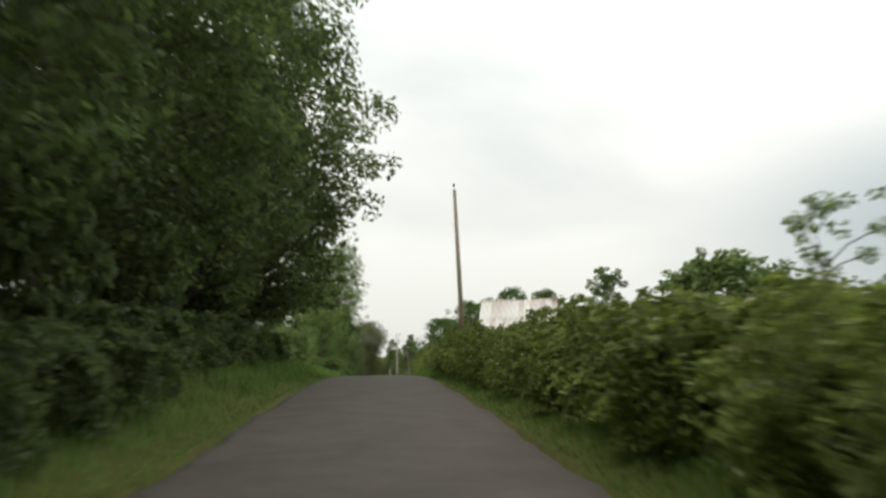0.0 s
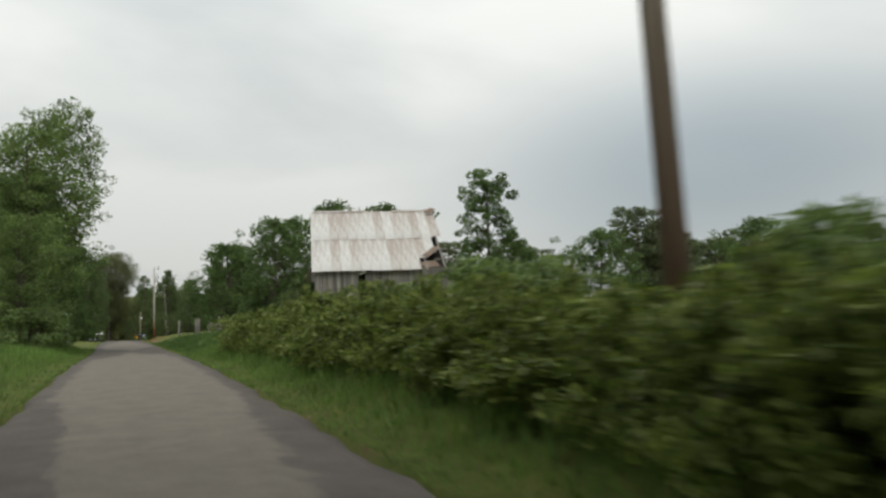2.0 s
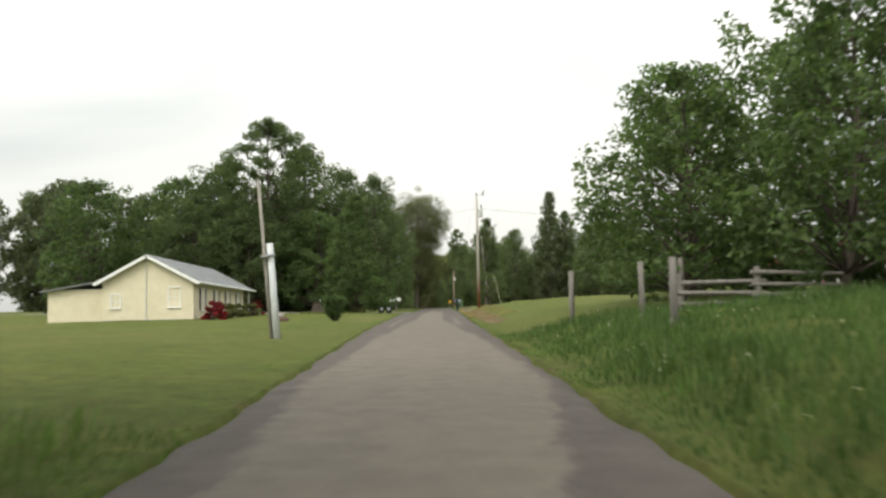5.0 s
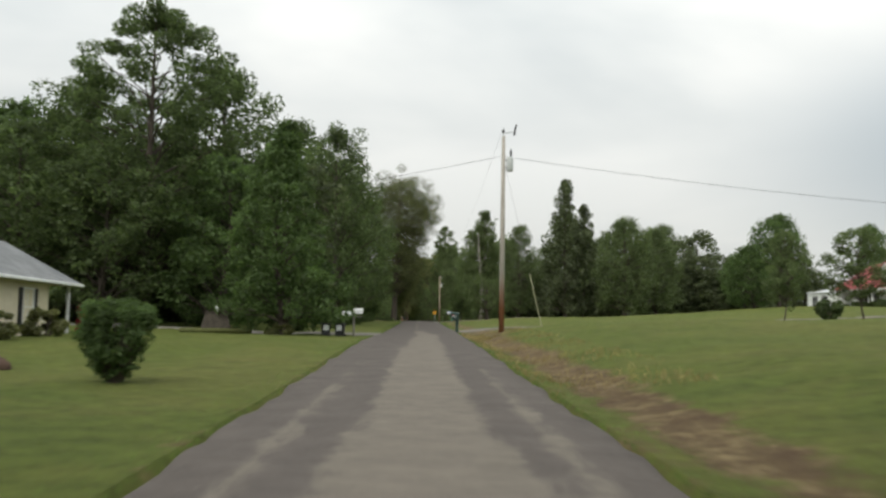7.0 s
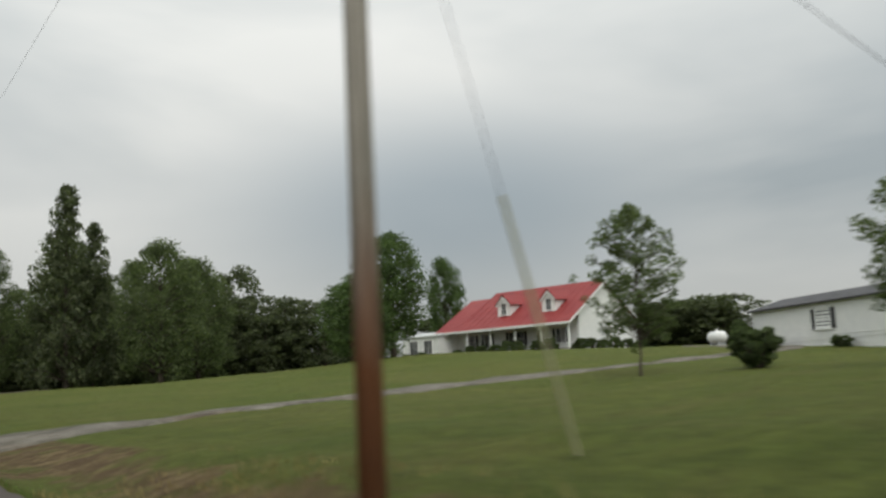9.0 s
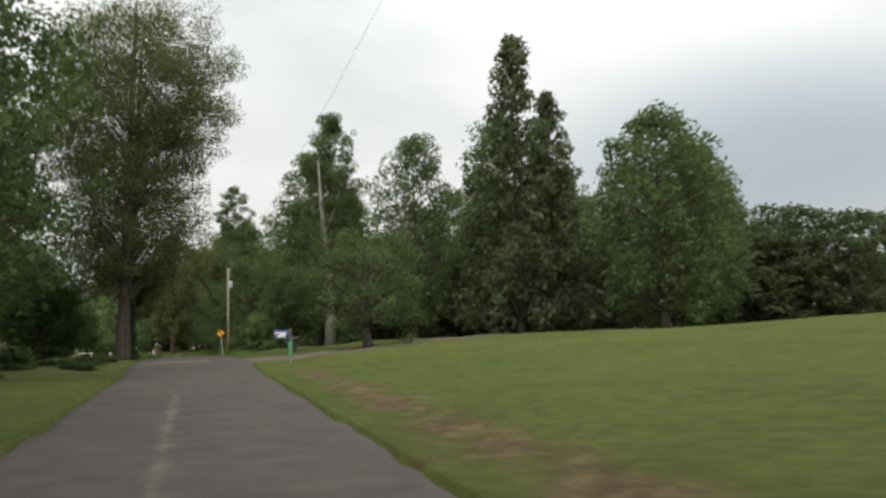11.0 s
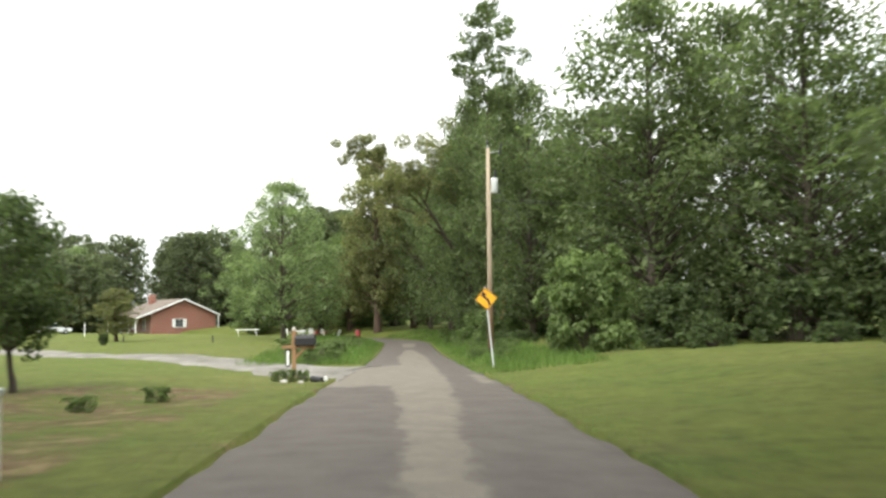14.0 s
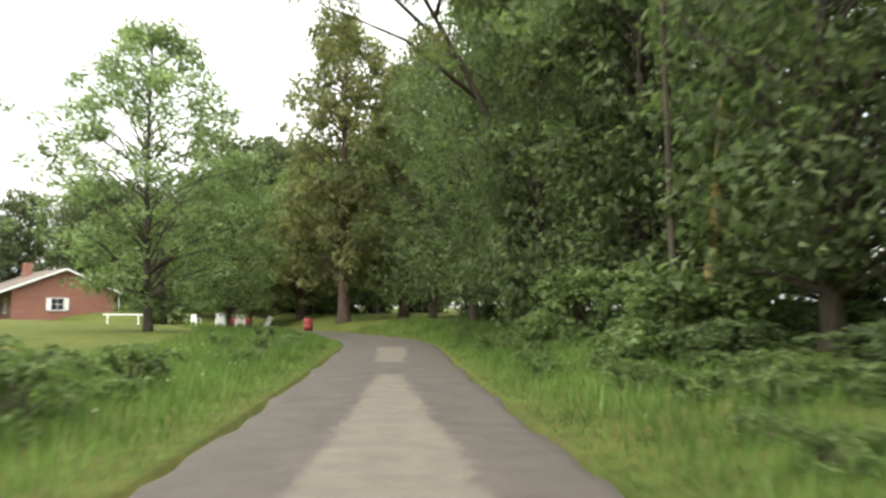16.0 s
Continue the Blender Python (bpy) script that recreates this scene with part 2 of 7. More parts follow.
def raw_mesh(name, verts, faces, smooth=False):
    """A mesh from numpy arrays of vertices and of quads or triangles."""
    me = bpy.data.meshes.new(name)
    verts, faces = np.asarray(verts, np.float32), np.asarray(faces, np.int32)
    k = faces.shape[1]
    me.vertices.add(len(verts))
    me.vertices.foreach_set("co", verts.ravel())
    me.loops.add(faces.size)
    me.loops.foreach_set("vertex_index", faces.ravel())
    me.polygons.add(len(faces))
    me.polygons.foreach_set("loop_start", np.arange(0, faces.size, k, dtype=np.int32))
    if smooth:
        me.polygons.foreach_set("use_smooth", np.ones(len(faces), bool))
    me.update(calc_edges=True)
    me.validate()
    return me


def add_box(bm, x0, x1, y0, y1, z0, z1, bevel=0.0, m=None):
    """A box, its edges bevelled."""
    mat = Matrix.Translation(((x0 + x1) / 2, (y0 + y1) / 2, (z0 + z1) / 2)) @ Matrix.Diagonal((x1 - x0, y1 - y0, z1 - z0, 1))
    if m is not None:
        mat = m @ mat
    r = bmesh.ops.create_cube(bm, size=1.0, matrix=mat)
    if bevel:
        edges = list({e for v in r["verts"] for e in v.link_edges})
        bmesh.ops.bevel(bm, geom=edges, offset=bevel, segments=1, affect="EDGES")
    return bm


def box(x0, x1, y0, y1, z0, z1, bevel=0.0, m=None):
    return add_box(bmesh.new(), x0, x1, y0, y1, z0, z1, bevel, m)


def add_tube(bm, points, radii, sides=8, caps=True):
    """A tapered tube along points."""
    rings = []
    pts = [Vector(p) for p in points]
    for i, p in enumerate(pts):
        d = (pts[min(i + 1, len(pts) - 1)] - pts[max(i - 1, 0)]).normalized()
        a = d.cross(Vector((0, 1, 0.01)) if abs(d.y) < 0.9 else Vector((1, 0, 0))).normalized()
        b = d.cross(a)
        rings.append([bm.verts.new(p + (a * math.cos(2 * math.pi * k / sides) + b * math.sin(2 * math.pi * k / sides)) * radii[i]) for k in range(sides)])
    for r0, r1 in zip(rings, rings[1:]):
        for k in range(sides):
            bm.faces.new((r0[k], r0[(k + 1) % sides], r1[(k + 1) % sides], r1[k]))
    if caps:
        bm.faces.new(rings[0][::-1])
        bm.faces.new(rings[-1])
    return bm


def tube(points, radii, sides=8):
    return add_tube(bmesh.new(), points, radii, sides)


def prism(outline, y0, y1):
    """A closed outline in (x, z), pulled from y0 to y1."""
    bm = bmesh.new()
    a = [bm.verts.new((x, y0, z)) for x, z in outline]
    b = [bm.verts.new((x, y1, z)) for x, z in outline]
    bm.faces.new(a)
    bm.faces.new(b[::-1])
    for i in range(len(a)):
        j = (i + 1) % len(a)
        bm.faces.new((a[i], b[i], b[j], a[j]))
    bmesh.ops.recalc_face_normals(bm, faces=bm.faces)
    return bm


def slab(p0, p1, p2, p3, thick=0.12):
    """A roof slope from its four corners, with thickness."""
    bm = bmesh.new()
    top = [Vector(p) for p in (p0, p1, p2, p3)]
    n = (top[1] - top[0]).cross(top[3] - top[0]).normalized()
    a = [bm.verts.new(p) for p in top]
    b = [bm.verts.new(p - n * thick) for p in top]
    bm.faces.new(a)
    bm.faces.new(b[::-1])
    for i in range(4):
        j = (i + 1) % 4
        bm.faces.new((a[i], b[i], b[j], a[j]))
    bmesh.ops.recalc_face_normals(bm, faces=bm.faces)
    return bm

# ---- the lie of the land ----
ROAD_Y = np.array([-60, -30, 0, 11.6, 22.6, 33.3, 43.8, 54, 64.7, 75, 85.5, 96, 144, 154, 164, 175, 185, 195, 205, 258, 270, 281, 292, 303, 314, 324, 334, 360, 400, 460, 900])
ROAD_Z = np.array([-6.6, -3.3, 0.0, 1.2, 2.1, 2.9, 3.5, 3.98, 4.42, 4.8, 5.06, 5.28, 6.7, 6.93, 7.16, 7.48, 7.72, 7.82, 7.98, 8.92, 9.16, 9.3, 9.28, 9.2, 9.08, 8.84, 8.60, 8.4, 8.5, 8.5, 8.5])
_fine = np.arange(-60, 900.1, 1.0)
_z = np.interp(_fine, ROAD_Y, ROAD_Z)
_k = np.exp(-0.5 * (np.arange(-12, 13) / 5.0) ** 2)
_z = np.convolve(np.pad(_z, 12, mode="edge"), _k / _k.sum(), mode="valid")
_z[0:12] = np.interp(_fine[0:12], ROAD_Y, ROAD_Z)
HALF = 2.4                            # half the road's width


def lane_half(y):
    """Half the width of the asphalt, wider past the drives under the tall trees."""
    return np.interp(y, [0, 60, 90, 150, 260, 274, 284, 300, 330, 345], [2.15, 2.2, 2.3, 2.5, 2.5, 2.95, 2.9, 2.45, 2.3, 2.0])


def road_z(y):
    return np.interp(y, _fine, _z)


def road_x(y):
    """The middle of the road: straight, then a bend to the left."""
    y = np.asarray(y, float)
    base = np.interp(y, [0, 95, 150, 185, 205, 260, 281, 334], [-0.1, 0.05, -0.5, -0.45, -0.15, 0.05, 0.0, 0.35])
    bend = np.clip(y - 372, 0, None)
    return base - np.minimum(bend ** 2 / 75.0, bend * 2.2)


# heights of the ground beside the road, over the road, at 3.2, 5, 8, 14, 50 m from its middle
SIDE_Y = np.array([-60, 0, 20, 60, 80, 92, 115, 130, 150, 190, 210, 255, 275, 300, 330, 360, 420])
LEFT = np.array([[0.1, 0.6, 1.0, 1.4, 2], [0.1, 0.6, 1.0, 1.4, 2], [0.15, 0.8, 1.3, 1.5, 2], [0.1, 0.7, 1.2, 1.0, 1], [0.1, 0.6, 0.9, 0.8, 0.8], [0.1, 0.4, 0.5, 0.5, 0.5],
                 [0.0, 0.1, 0.2, 0.2, 0.2], [0.0, 0.05, 0.1, 0.1, 0.1], [-0.05, 0.0, 0.0, 0.0, 0.0], [-0.05, 0.0, 0.0, 0.1, 0.4], [0.0, 0.1, 0.2, 0.3, 0.8], [0.0, 0.1, 0.2, 0.3, 0.5],
                 [0.0, 0.1, 0.2, 0.3, 0.3], [0.0, 0.05, 0.1, 0.1, 0.1], [-0.05, -0.05, 0.05, 0.2, 0.4], [0.05, 0.2, 0.3, 0.4, 0.6], [0.1, 0.3, 0.4, 0.5, 0.6]])
RIGHT = np.array([[0.1, 0.6, 1.0, 1.2, 2], [0.1, 0.6, 1.0, 1.2, 2], [0.1, 0.6, 0.9, 1.2, 2], [0.1, 0.6, 0.9, 1.2, 2], [0.1, 0.6, 0.9, 1.2, 2], [0.1, 0.5, 0.8, 1.0, 1.6],
                  [0.05, 0.45, 0.75, 0.9, 1.6], [0.0, 0.4, 0.8, 1.2, 2.2], [-0.05, 0.2, 0.6, 1.2, 3.0], [-0.15, 0.5, 0.9, 1.1, 1.95], [-0.1, 0.15, 0.3, 0.55, 1.95], [0.0, 0.05, 0.2, 0.6, 3.0],
                  [0.0, 0.05, 0.3, 0.8, 1.6], [0.0, 0.1, 0.4, 0.8, 1.2], [0.05, 0.3, 0.6, 0.8, 1.0], [0.1, 0.6, 0.9, 1.0, 1.0], [0.1, 0.5, 0.8, 1.0, 1.0]])
SIDE_D = np.array([0, HALF, 3.2, 5, 8, 14, 50, 1500])


def ground_z(x, y):
    """The height of the ground, by itself, at places beside and under the road."""
    x, y = np.broadcast_arrays(np.asarray(x, float), np.asarray(y, float))
    d = x - road_x(y)
    ad = np.abs(d)
    h = np.zeros_like(d)
    for table, side in ((LEFT, d < 0), (RIGHT, d >= 0)):
        cols = [np.interp(y, SIDE_Y, table[:, i]) for i in range(5)]
        cols = [np.zeros_like(y), np.zeros_like(y)] + cols + [cols[4] + 0.5]
        v = np.zeros_like(d)
        for i in range(len(SIDE_D) - 1):
            f = np.clip((ad - SIDE_D[i]) / (SIDE_D[i + 1] - SIDE_D[i]), 0, 1)
            if i not in (0, 6):
                f = f * f * (3 - 2 * f) * 0.5 + f * 0.5
            v += (cols[i + 1] - cols[i]) * f
        h = np.where(side, v, h)
    rough = 0.05 * np.sin(x * 1.3 + y * 0.7) * np.sin(y * 0.9 - x * 0.4) + 0.09 * np.sin(x * 0.31 + 1.1) * np.sin(y * 0.23 + 0.4)
    return road_z(y) + h + rough * np.clip((ad - 3.0) / 3.0, 0, 1)


def gz(x, y):
    return float(ground_z(x, y))

# ---- ground ----
GROUND = Mat("grass_ground", 0.95, 0.0, 0.15)
_sep = GROUND.n.new("ShaderNodeSeparateXYZ")
GROUND.l.new(GROUND.co.outputs["Object"], _sep.inputs[0])
_lush = GROUND.ramp(GROUND.noise(0.35, 6, 0.6), (0.30, (0.060, 0.090, 0.016)), (0.55, (0.096, 0.121, 0.023)), (0.75, (0.143, 0.146, 0.037)))
_dry = GROUND.ramp(GROUND.noise(0.12, 5, 0.6, (1.0, 0.5, 1.0)), (0.44, 0.0), (0.68, 1.0))
_tone = GROUND.mix(GROUND.math("MULTIPLY", _dry, 0.55), _lush, (0.168, 0.146, 0.050))
_thin = GROUND.ramp(GROUND.noise(0.62, 7, 0.72, (0.7, 1.0, 1.0), 0.3), (0.50, 0.0), (0.66, 1.0))
_tone = GROUND.mix(GROUND.math("MULTIPLY", _thin, 0.5), _tone, (0.150, 0.118, 0.048))
_rich = GROUND.ramp(GROUND.noise(0.27, 6, 0.7, (0.6, 1.0, 1.0), 0.2), (0.52, 0.0), (0.70, 1.0))
_tone = GROUND.mix(GROUND.math("MULTIPLY", _rich, 0.6), _tone, (0.066, 0.108, 0.020))
_tone = GROUND.mix(0.45, _tone, GROUND.ramp(GROUND.noise(26, 4, 0.7), (0.3, (0.034, 0.050, 0.009)), (0.7, (0.158, 0.180, 0.044))))
_tone = GROUND.mix(1.0, _tone, GROUND.ramp(GROUND.noise(2.4, 6, 0.7), (0.3, 0.68), (0.7, 1.26)), "MULTIPLY")
_attr = GROUND.n.new("ShaderNodeAttribute")
_attr.attribute_name = "bare"
_edge = GROUND.math("ADD", _attr.outputs["Fac"], GROUND.math("MULTIPLY", GROUND.math("SUBTRACT", GROUND.noise(0.7, 8, 0.75), 0.5), 2.0))
_soil = GROUND.ramp(GROUND.noise(1.9, 7, 0.75), (0.30, (0.070, 0.042, 0.026)), (0.5, (0.125, 0.088, 0.046)), (0.68, (0.250, 0.190, 0.098)))
GROUND.color(GROUND.mix(GROUND.ramp(_edge, (0.45, 0.0), (0.75, 1.0)), _tone, _soil))
GROUND.bump(GROUND.noise(18, 6, 0.75), 0.9, 0.08)
xs = np.unique(np.concatenate([np.arange(-9, 9.01, 0.5), np.array([-2.75, -2.42, -2.28, -2.1, 2.1, 2.28, 2.42, 2.75]), np.arange(-24, 24.1, 1.5), np.arange(-80, 80.1, 4), np.array([-1400, -700, -300, -150, 150, 300, 700, 1400])]))
ys = np.unique(np.concatenate([np.arange(-30, 430, 1.25), np.array([-900, -400, -200, -100, -60, 440, 460, 500, 600, 800, 1200, 1800])]))
gx, gy = np.meshgrid(xs, ys)
off = np.where((gy > -35) & (gy < 425), road_x(gy), road_x(425.0) * (gy > 0))
near = np.clip(1 - np.abs(gx) / 80, 0, 1)
grow_w = lane_half(gy) - HALF
gx = gx + np.sign(gx) * grow_w * np.where(np.abs(gx) <= HALF, np.abs(gx) / HALF, np.clip((6.0 - np.abs(gx)) / (6.0 - HALF), 0, 1))
gx = gx + off * near
gzs = ground_z(gx, gy)
lateral = np.abs(gx - road_x(gy))
gzs = np.where((lateral < lane_half(gy) - 0.07) & (gy < 430) & (gy > -40), gzs - 0.25, gzs)
nx, ny = len(xs), len(ys)
idx = np.arange(nx * ny).reshape(ny, nx)
quads = np.stack([idx[:-1, :-1], idx[:-1, 1:], idx[1:, 1:], idx[1:, :-1]], -1).reshape(-1, 4)
g_me = raw_mesh("ground", np.stack([gx, gy, gzs], -1).reshape(-1, 3), quads, True)
d_right = (gx - road_x(gy)).reshape(-1)
yy = gy.reshape(-1)
bare = np.zeros(len(yy), np.float32)
bare = np.maximum(bare, np.clip(1 - np.abs(np.abs(d_right) - lane_half(yy) - 0.05) / 0.6, 0, 1) * 0.42)
ditch = (yy > 186) & (yy < 262) & (d_right > 0)
cut = np.clip((yy - 146) / 8, 0, 1) * np.clip((196 - yy) / 8, 0, 1) * (d_right > 0)
bare = np.maximum(bare, np.clip(1.25 - np.abs(d_right - 3.65) / 0.85, 0, 1) * cut)
bare = np.maximum(bare, np.where(ditch, np.clip(1 - np.abs(d_right - 3.9) / 1.8, 0, 1) * 0.8, 0))
bare = np.maximum(bare, np.where((yy > 294) & (yy < 316) & (d_right < -3.6) & (d_right > -12), 0.6, 0))
bare = np.maximum(bare, np.where((yy > 258) & (yy < 285) & (d_right < -2) & (d_right > -7), 0.5, 0))
bare = np.maximum(bare, np.where((yy > 203) & (yy < 214) & (d_right > 2.2) & (d_right < 5.5), 0.75, 0))
a = g_me.attributes.new("bare", "FLOAT", "POINT")
a.data.foreach_set("value", bare.astype(np.float32))
tagged(obj("ground", g_me, GROUND.m), "mown lawns and rough grass beside the lane", "ground", kind="structure")

# the road: worn asphalt, paler where the top has been ground off by wheels and patches
ROAD = Mat("worn_asphalt", 0.88, 0.0, 0.3)
wv = ROAD.n.new("ShaderNodeAttribute")
wv.attribute_name = "worn"
ragged_edge = ROAD.math("MULTIPLY", ROAD.math("SUBTRACT", ROAD.noise(1.7, 9, 0.72, (1.0, 0.5, 1.0), 0.5), 0.5), 1.9)
blotch = ROAD.ramp(ROAD.noise(0.42, 5, 0.55, (1.0, 0.4, 1.0), 0.6), (0.26, 0.42), (0.36, 0.0))
worn = ROAD.math("SUBTRACT", ROAD.math("ADD", wv.outputs["Fac"], ragged_edge), blotch)
worn = ROAD.ramp(worn, (0.36, 0.0), (0.66, 1.0))
dark = ROAD.ramp(ROAD.noise(1.3, 6, 0.65), (0.3, (0.058, 0.048, 0.042)), (0.7, (0.092, 0.077, 0.067)))
pale = ROAD.ramp(ROAD.noise(2.0, 6, 0.65), (0.3, (0.106, 0.091, 0.074)), (0.7, (0.148, 0.127, 0.103)))
body = ROAD.mix(worn, dark, pale)
grit = ROAD.noise(55, 4, 0.8)
ROAD.color(ROAD.mix(0.3, body, ROAD.mix(1.0, body, ROAD.ramp(grit, (0.35, 0.5), (0.65, 1.6)), "MULTIPLY")))
ROAD.bump(grit, 0.5, 0.012)
ry = np.arange(-60, 470, 0.5)
cols = np.array([-1.0, -0.93] + [k * 0.0775 for k in range(-11, 12)] + [0.93, 1.0])
crown = np.where(np.abs(cols) == 1, -0.16, np.where(np.abs(cols) > 0.9, -0.005, 0.04 * (1 - cols ** 2)))
ry2, cc = np.meshgrid(ry, cols, indexing="ij")
rx0 = road_x(ry)
slope = np.gradient(rx0, ry)
nxv, nyv = 1 / np.sqrt(1 + slope ** 2), -slope / np.sqrt(1 + slope ** 2)
edge = 0.05 * np.sin(ry * 0.9) + 0.04 * np.sin(ry * 2.3 + 1) + 0.03 * np.sin(ry * 3.9)
wid = lane_half(ry)[:, None] + edge[:, None] * (np.abs(cc) > 0.9)
rX = rx0[:, None] + cc * wid * nxv[:, None]
rY = ry2 + cc * wid * nyv[:, None]
rZ = road_z(ry)[:, None] + crown[None, :] + 0.01
ridx = np.arange(rX.size).reshape(rX.shape)
rq = np.stack([ridx[:-1, :-1], ridx[:-1, 1:], ridx[1:, 1:], ridx[1:, :-1]], -1).reshape(-1, 4)
r_me = raw_mesh("road", np.stack([rX, rY, rZ], -1).reshape(-1, 3), rq, True)
d_lane = cc * wid
wear = np.zeros_like(d_lane)


def worn_strip(y0, y1, c0, h0, c1, h1):
    """A strip where the dark top has worn away: from y0 to y1, its middle and half width at both ends."""
    f = np.clip((ry2 - y0) / (y1 - y0), 0, 1)
    inside = h0 + (h1 - h0) * f - np.abs(d_lane - (c0 + (c1 - c0) * f))
    ends = np.minimum(ry2 - y0, y1 - ry2) / 1.6
    np.maximum(wear, np.clip(0.5 + np.minimum(inside / 0.5, ends), 0, 1), out=wear)


worn_strip(48, 52, -0.2, 0.5, 0.2, 1.0)
worn_strip(51, 63, 0.1, 1.0, 0.1, 1.6)
worn_strip(62, 87, 0.0, 1.7, 0.0, 1.75)
worn_strip(86, 91.5, 0.1, 1.5, 0.35, 1.25)
worn_strip(90.5, 93.5, 0.9, 0.7, 1.0, 0.55)
worn_strip(91, 98, -0.05, 0.6, -0.1, 0.35)
worn_strip(96, 98.5, -0.2, 0.25, 0.0, 0.3)
worn_strip(105, 107.5, 0.1, 0.2, 0.1, 0.3)
worn_strip(107, 112, 0.2, 0.3, -0.2, 1.1)
worn_strip(111, 121, -0.2, 1.2, 0.1, 2.0)
worn_strip(120, 138, 0.1, 2.0, 0.1, 1.6)
worn_strip(137, 155, 0.1, 1.5, 0.1, 0.9)
worn_strip(154, 176, 0.1, 0.8, 0.2, 0.75)
worn_strip(175, 196, 0.25, 0.75, 0.5, 0.5)
worn_strip(146, 168, -1.55, 0.12, -1.45, 0.05)
worn_strip(148, 166, 1.6, 0.16, 1.6, 0.05)
worn_strip(195, 206, 0.3, 0.5, -0.2, 0.25)
worn_strip(205, 250, -0.3, 0.03, -0.4, 0.05)
worn_strip(271.3, 276, -0.8, 1.8, -0.3, 1.2)
worn_strip(283, 286, -1.3, 0.9, -1.0, 0.7)
worn_strip(288, 300, -0.9, 1.1, -0.1, 0.4)
worn_strip(291, 306, 0.25, 0.25, 0.1, 0.4)
worn_strip(293, 298, -1.65, 0.2, -1.55, 0.2)
worn_strip(305, 316, 0.2, 0.45, 0.1, 0.75)
worn_strip(315, 331, -0.7, 1.6, -0.1, 1.0)
worn_strip(317, 330, -1.7, 0.5, -1.5, 0.5)
worn_strip(316, 321, 1.95, 0.2, 1.85, 0.2)
worn_strip(329, 340, 0.2, 0.7, 0.1, 0.75)
worn_strip(339, 355.5, 0.1, 0.85, 0.05, 0.3)
worn_strip(361, 371, 0.0, 0.4, 0.1, 0.6)
aw = r_me.attributes.new("worn", "FLOAT", "POINT")
aw.data.foreach_set("value", wear.reshape(-1).astype(np.float32))
tagged(obj("road", r_me, ROAD.m), "narrow worn asphalt lane with paler patches", "road", kind="structure")

# ---- trees ----


def leaf_cloud(rng, centres, radii, count, size, out_bias=0.55, fold=0.3, tri=False):
    """Leaves scattered round the given bough ends: arrays of vertices and quads. One leaf is a folded diamond."""
    k = len(centres)
    pick = rng.choice(k, count, p=(radii ** 2) / (radii ** 2).sum())
    d = rng.normal(size=(count, 3))
    d /= np.linalg.norm(d, axis=1, keepdims=True)
    r = radii[pick][:, None] * rng.uniform(0.25, 1.0, (count, 1)) ** 0.5
    c = centres[pick] + d * r * np.array([1, 1, 0.75])
    n = d * out_bias + rng.normal(size=(count, 3)) * 0.6 + np.array([0, 0, 0.5])
    n /= np.linalg.norm(n, axis=1, keepdims=True)
    a = np.cross(n, rng.normal(size=(count, 3)))
    a /= np.linalg.norm(a, axis=1, keepdims=True)
    b = np.cross(n, a)
    s = size * rng.uniform(0.6, 1.35, (count, 1))
    if tri:
        verts = np.stack([c - a * s * 0.7 + b * s * 0.55, c + a * s, c - a * s * 0.7 - b * s * 0.55], 1).reshape(-1, 3)
        return verts, np.arange(count * 3).reshape(-1, 3)
    v0 = c - a * s
    v2 = c + a * s
    v1 = c + b * s * 0.52 + n * s * fold
    v3 = c - b * s * 0.52 + n * s * fold
    verts = np.stack([v0, v1, v2, v3], 1).reshape(-1, 3)
    return verts, np.arange(count * 4).reshape(-1, 4)


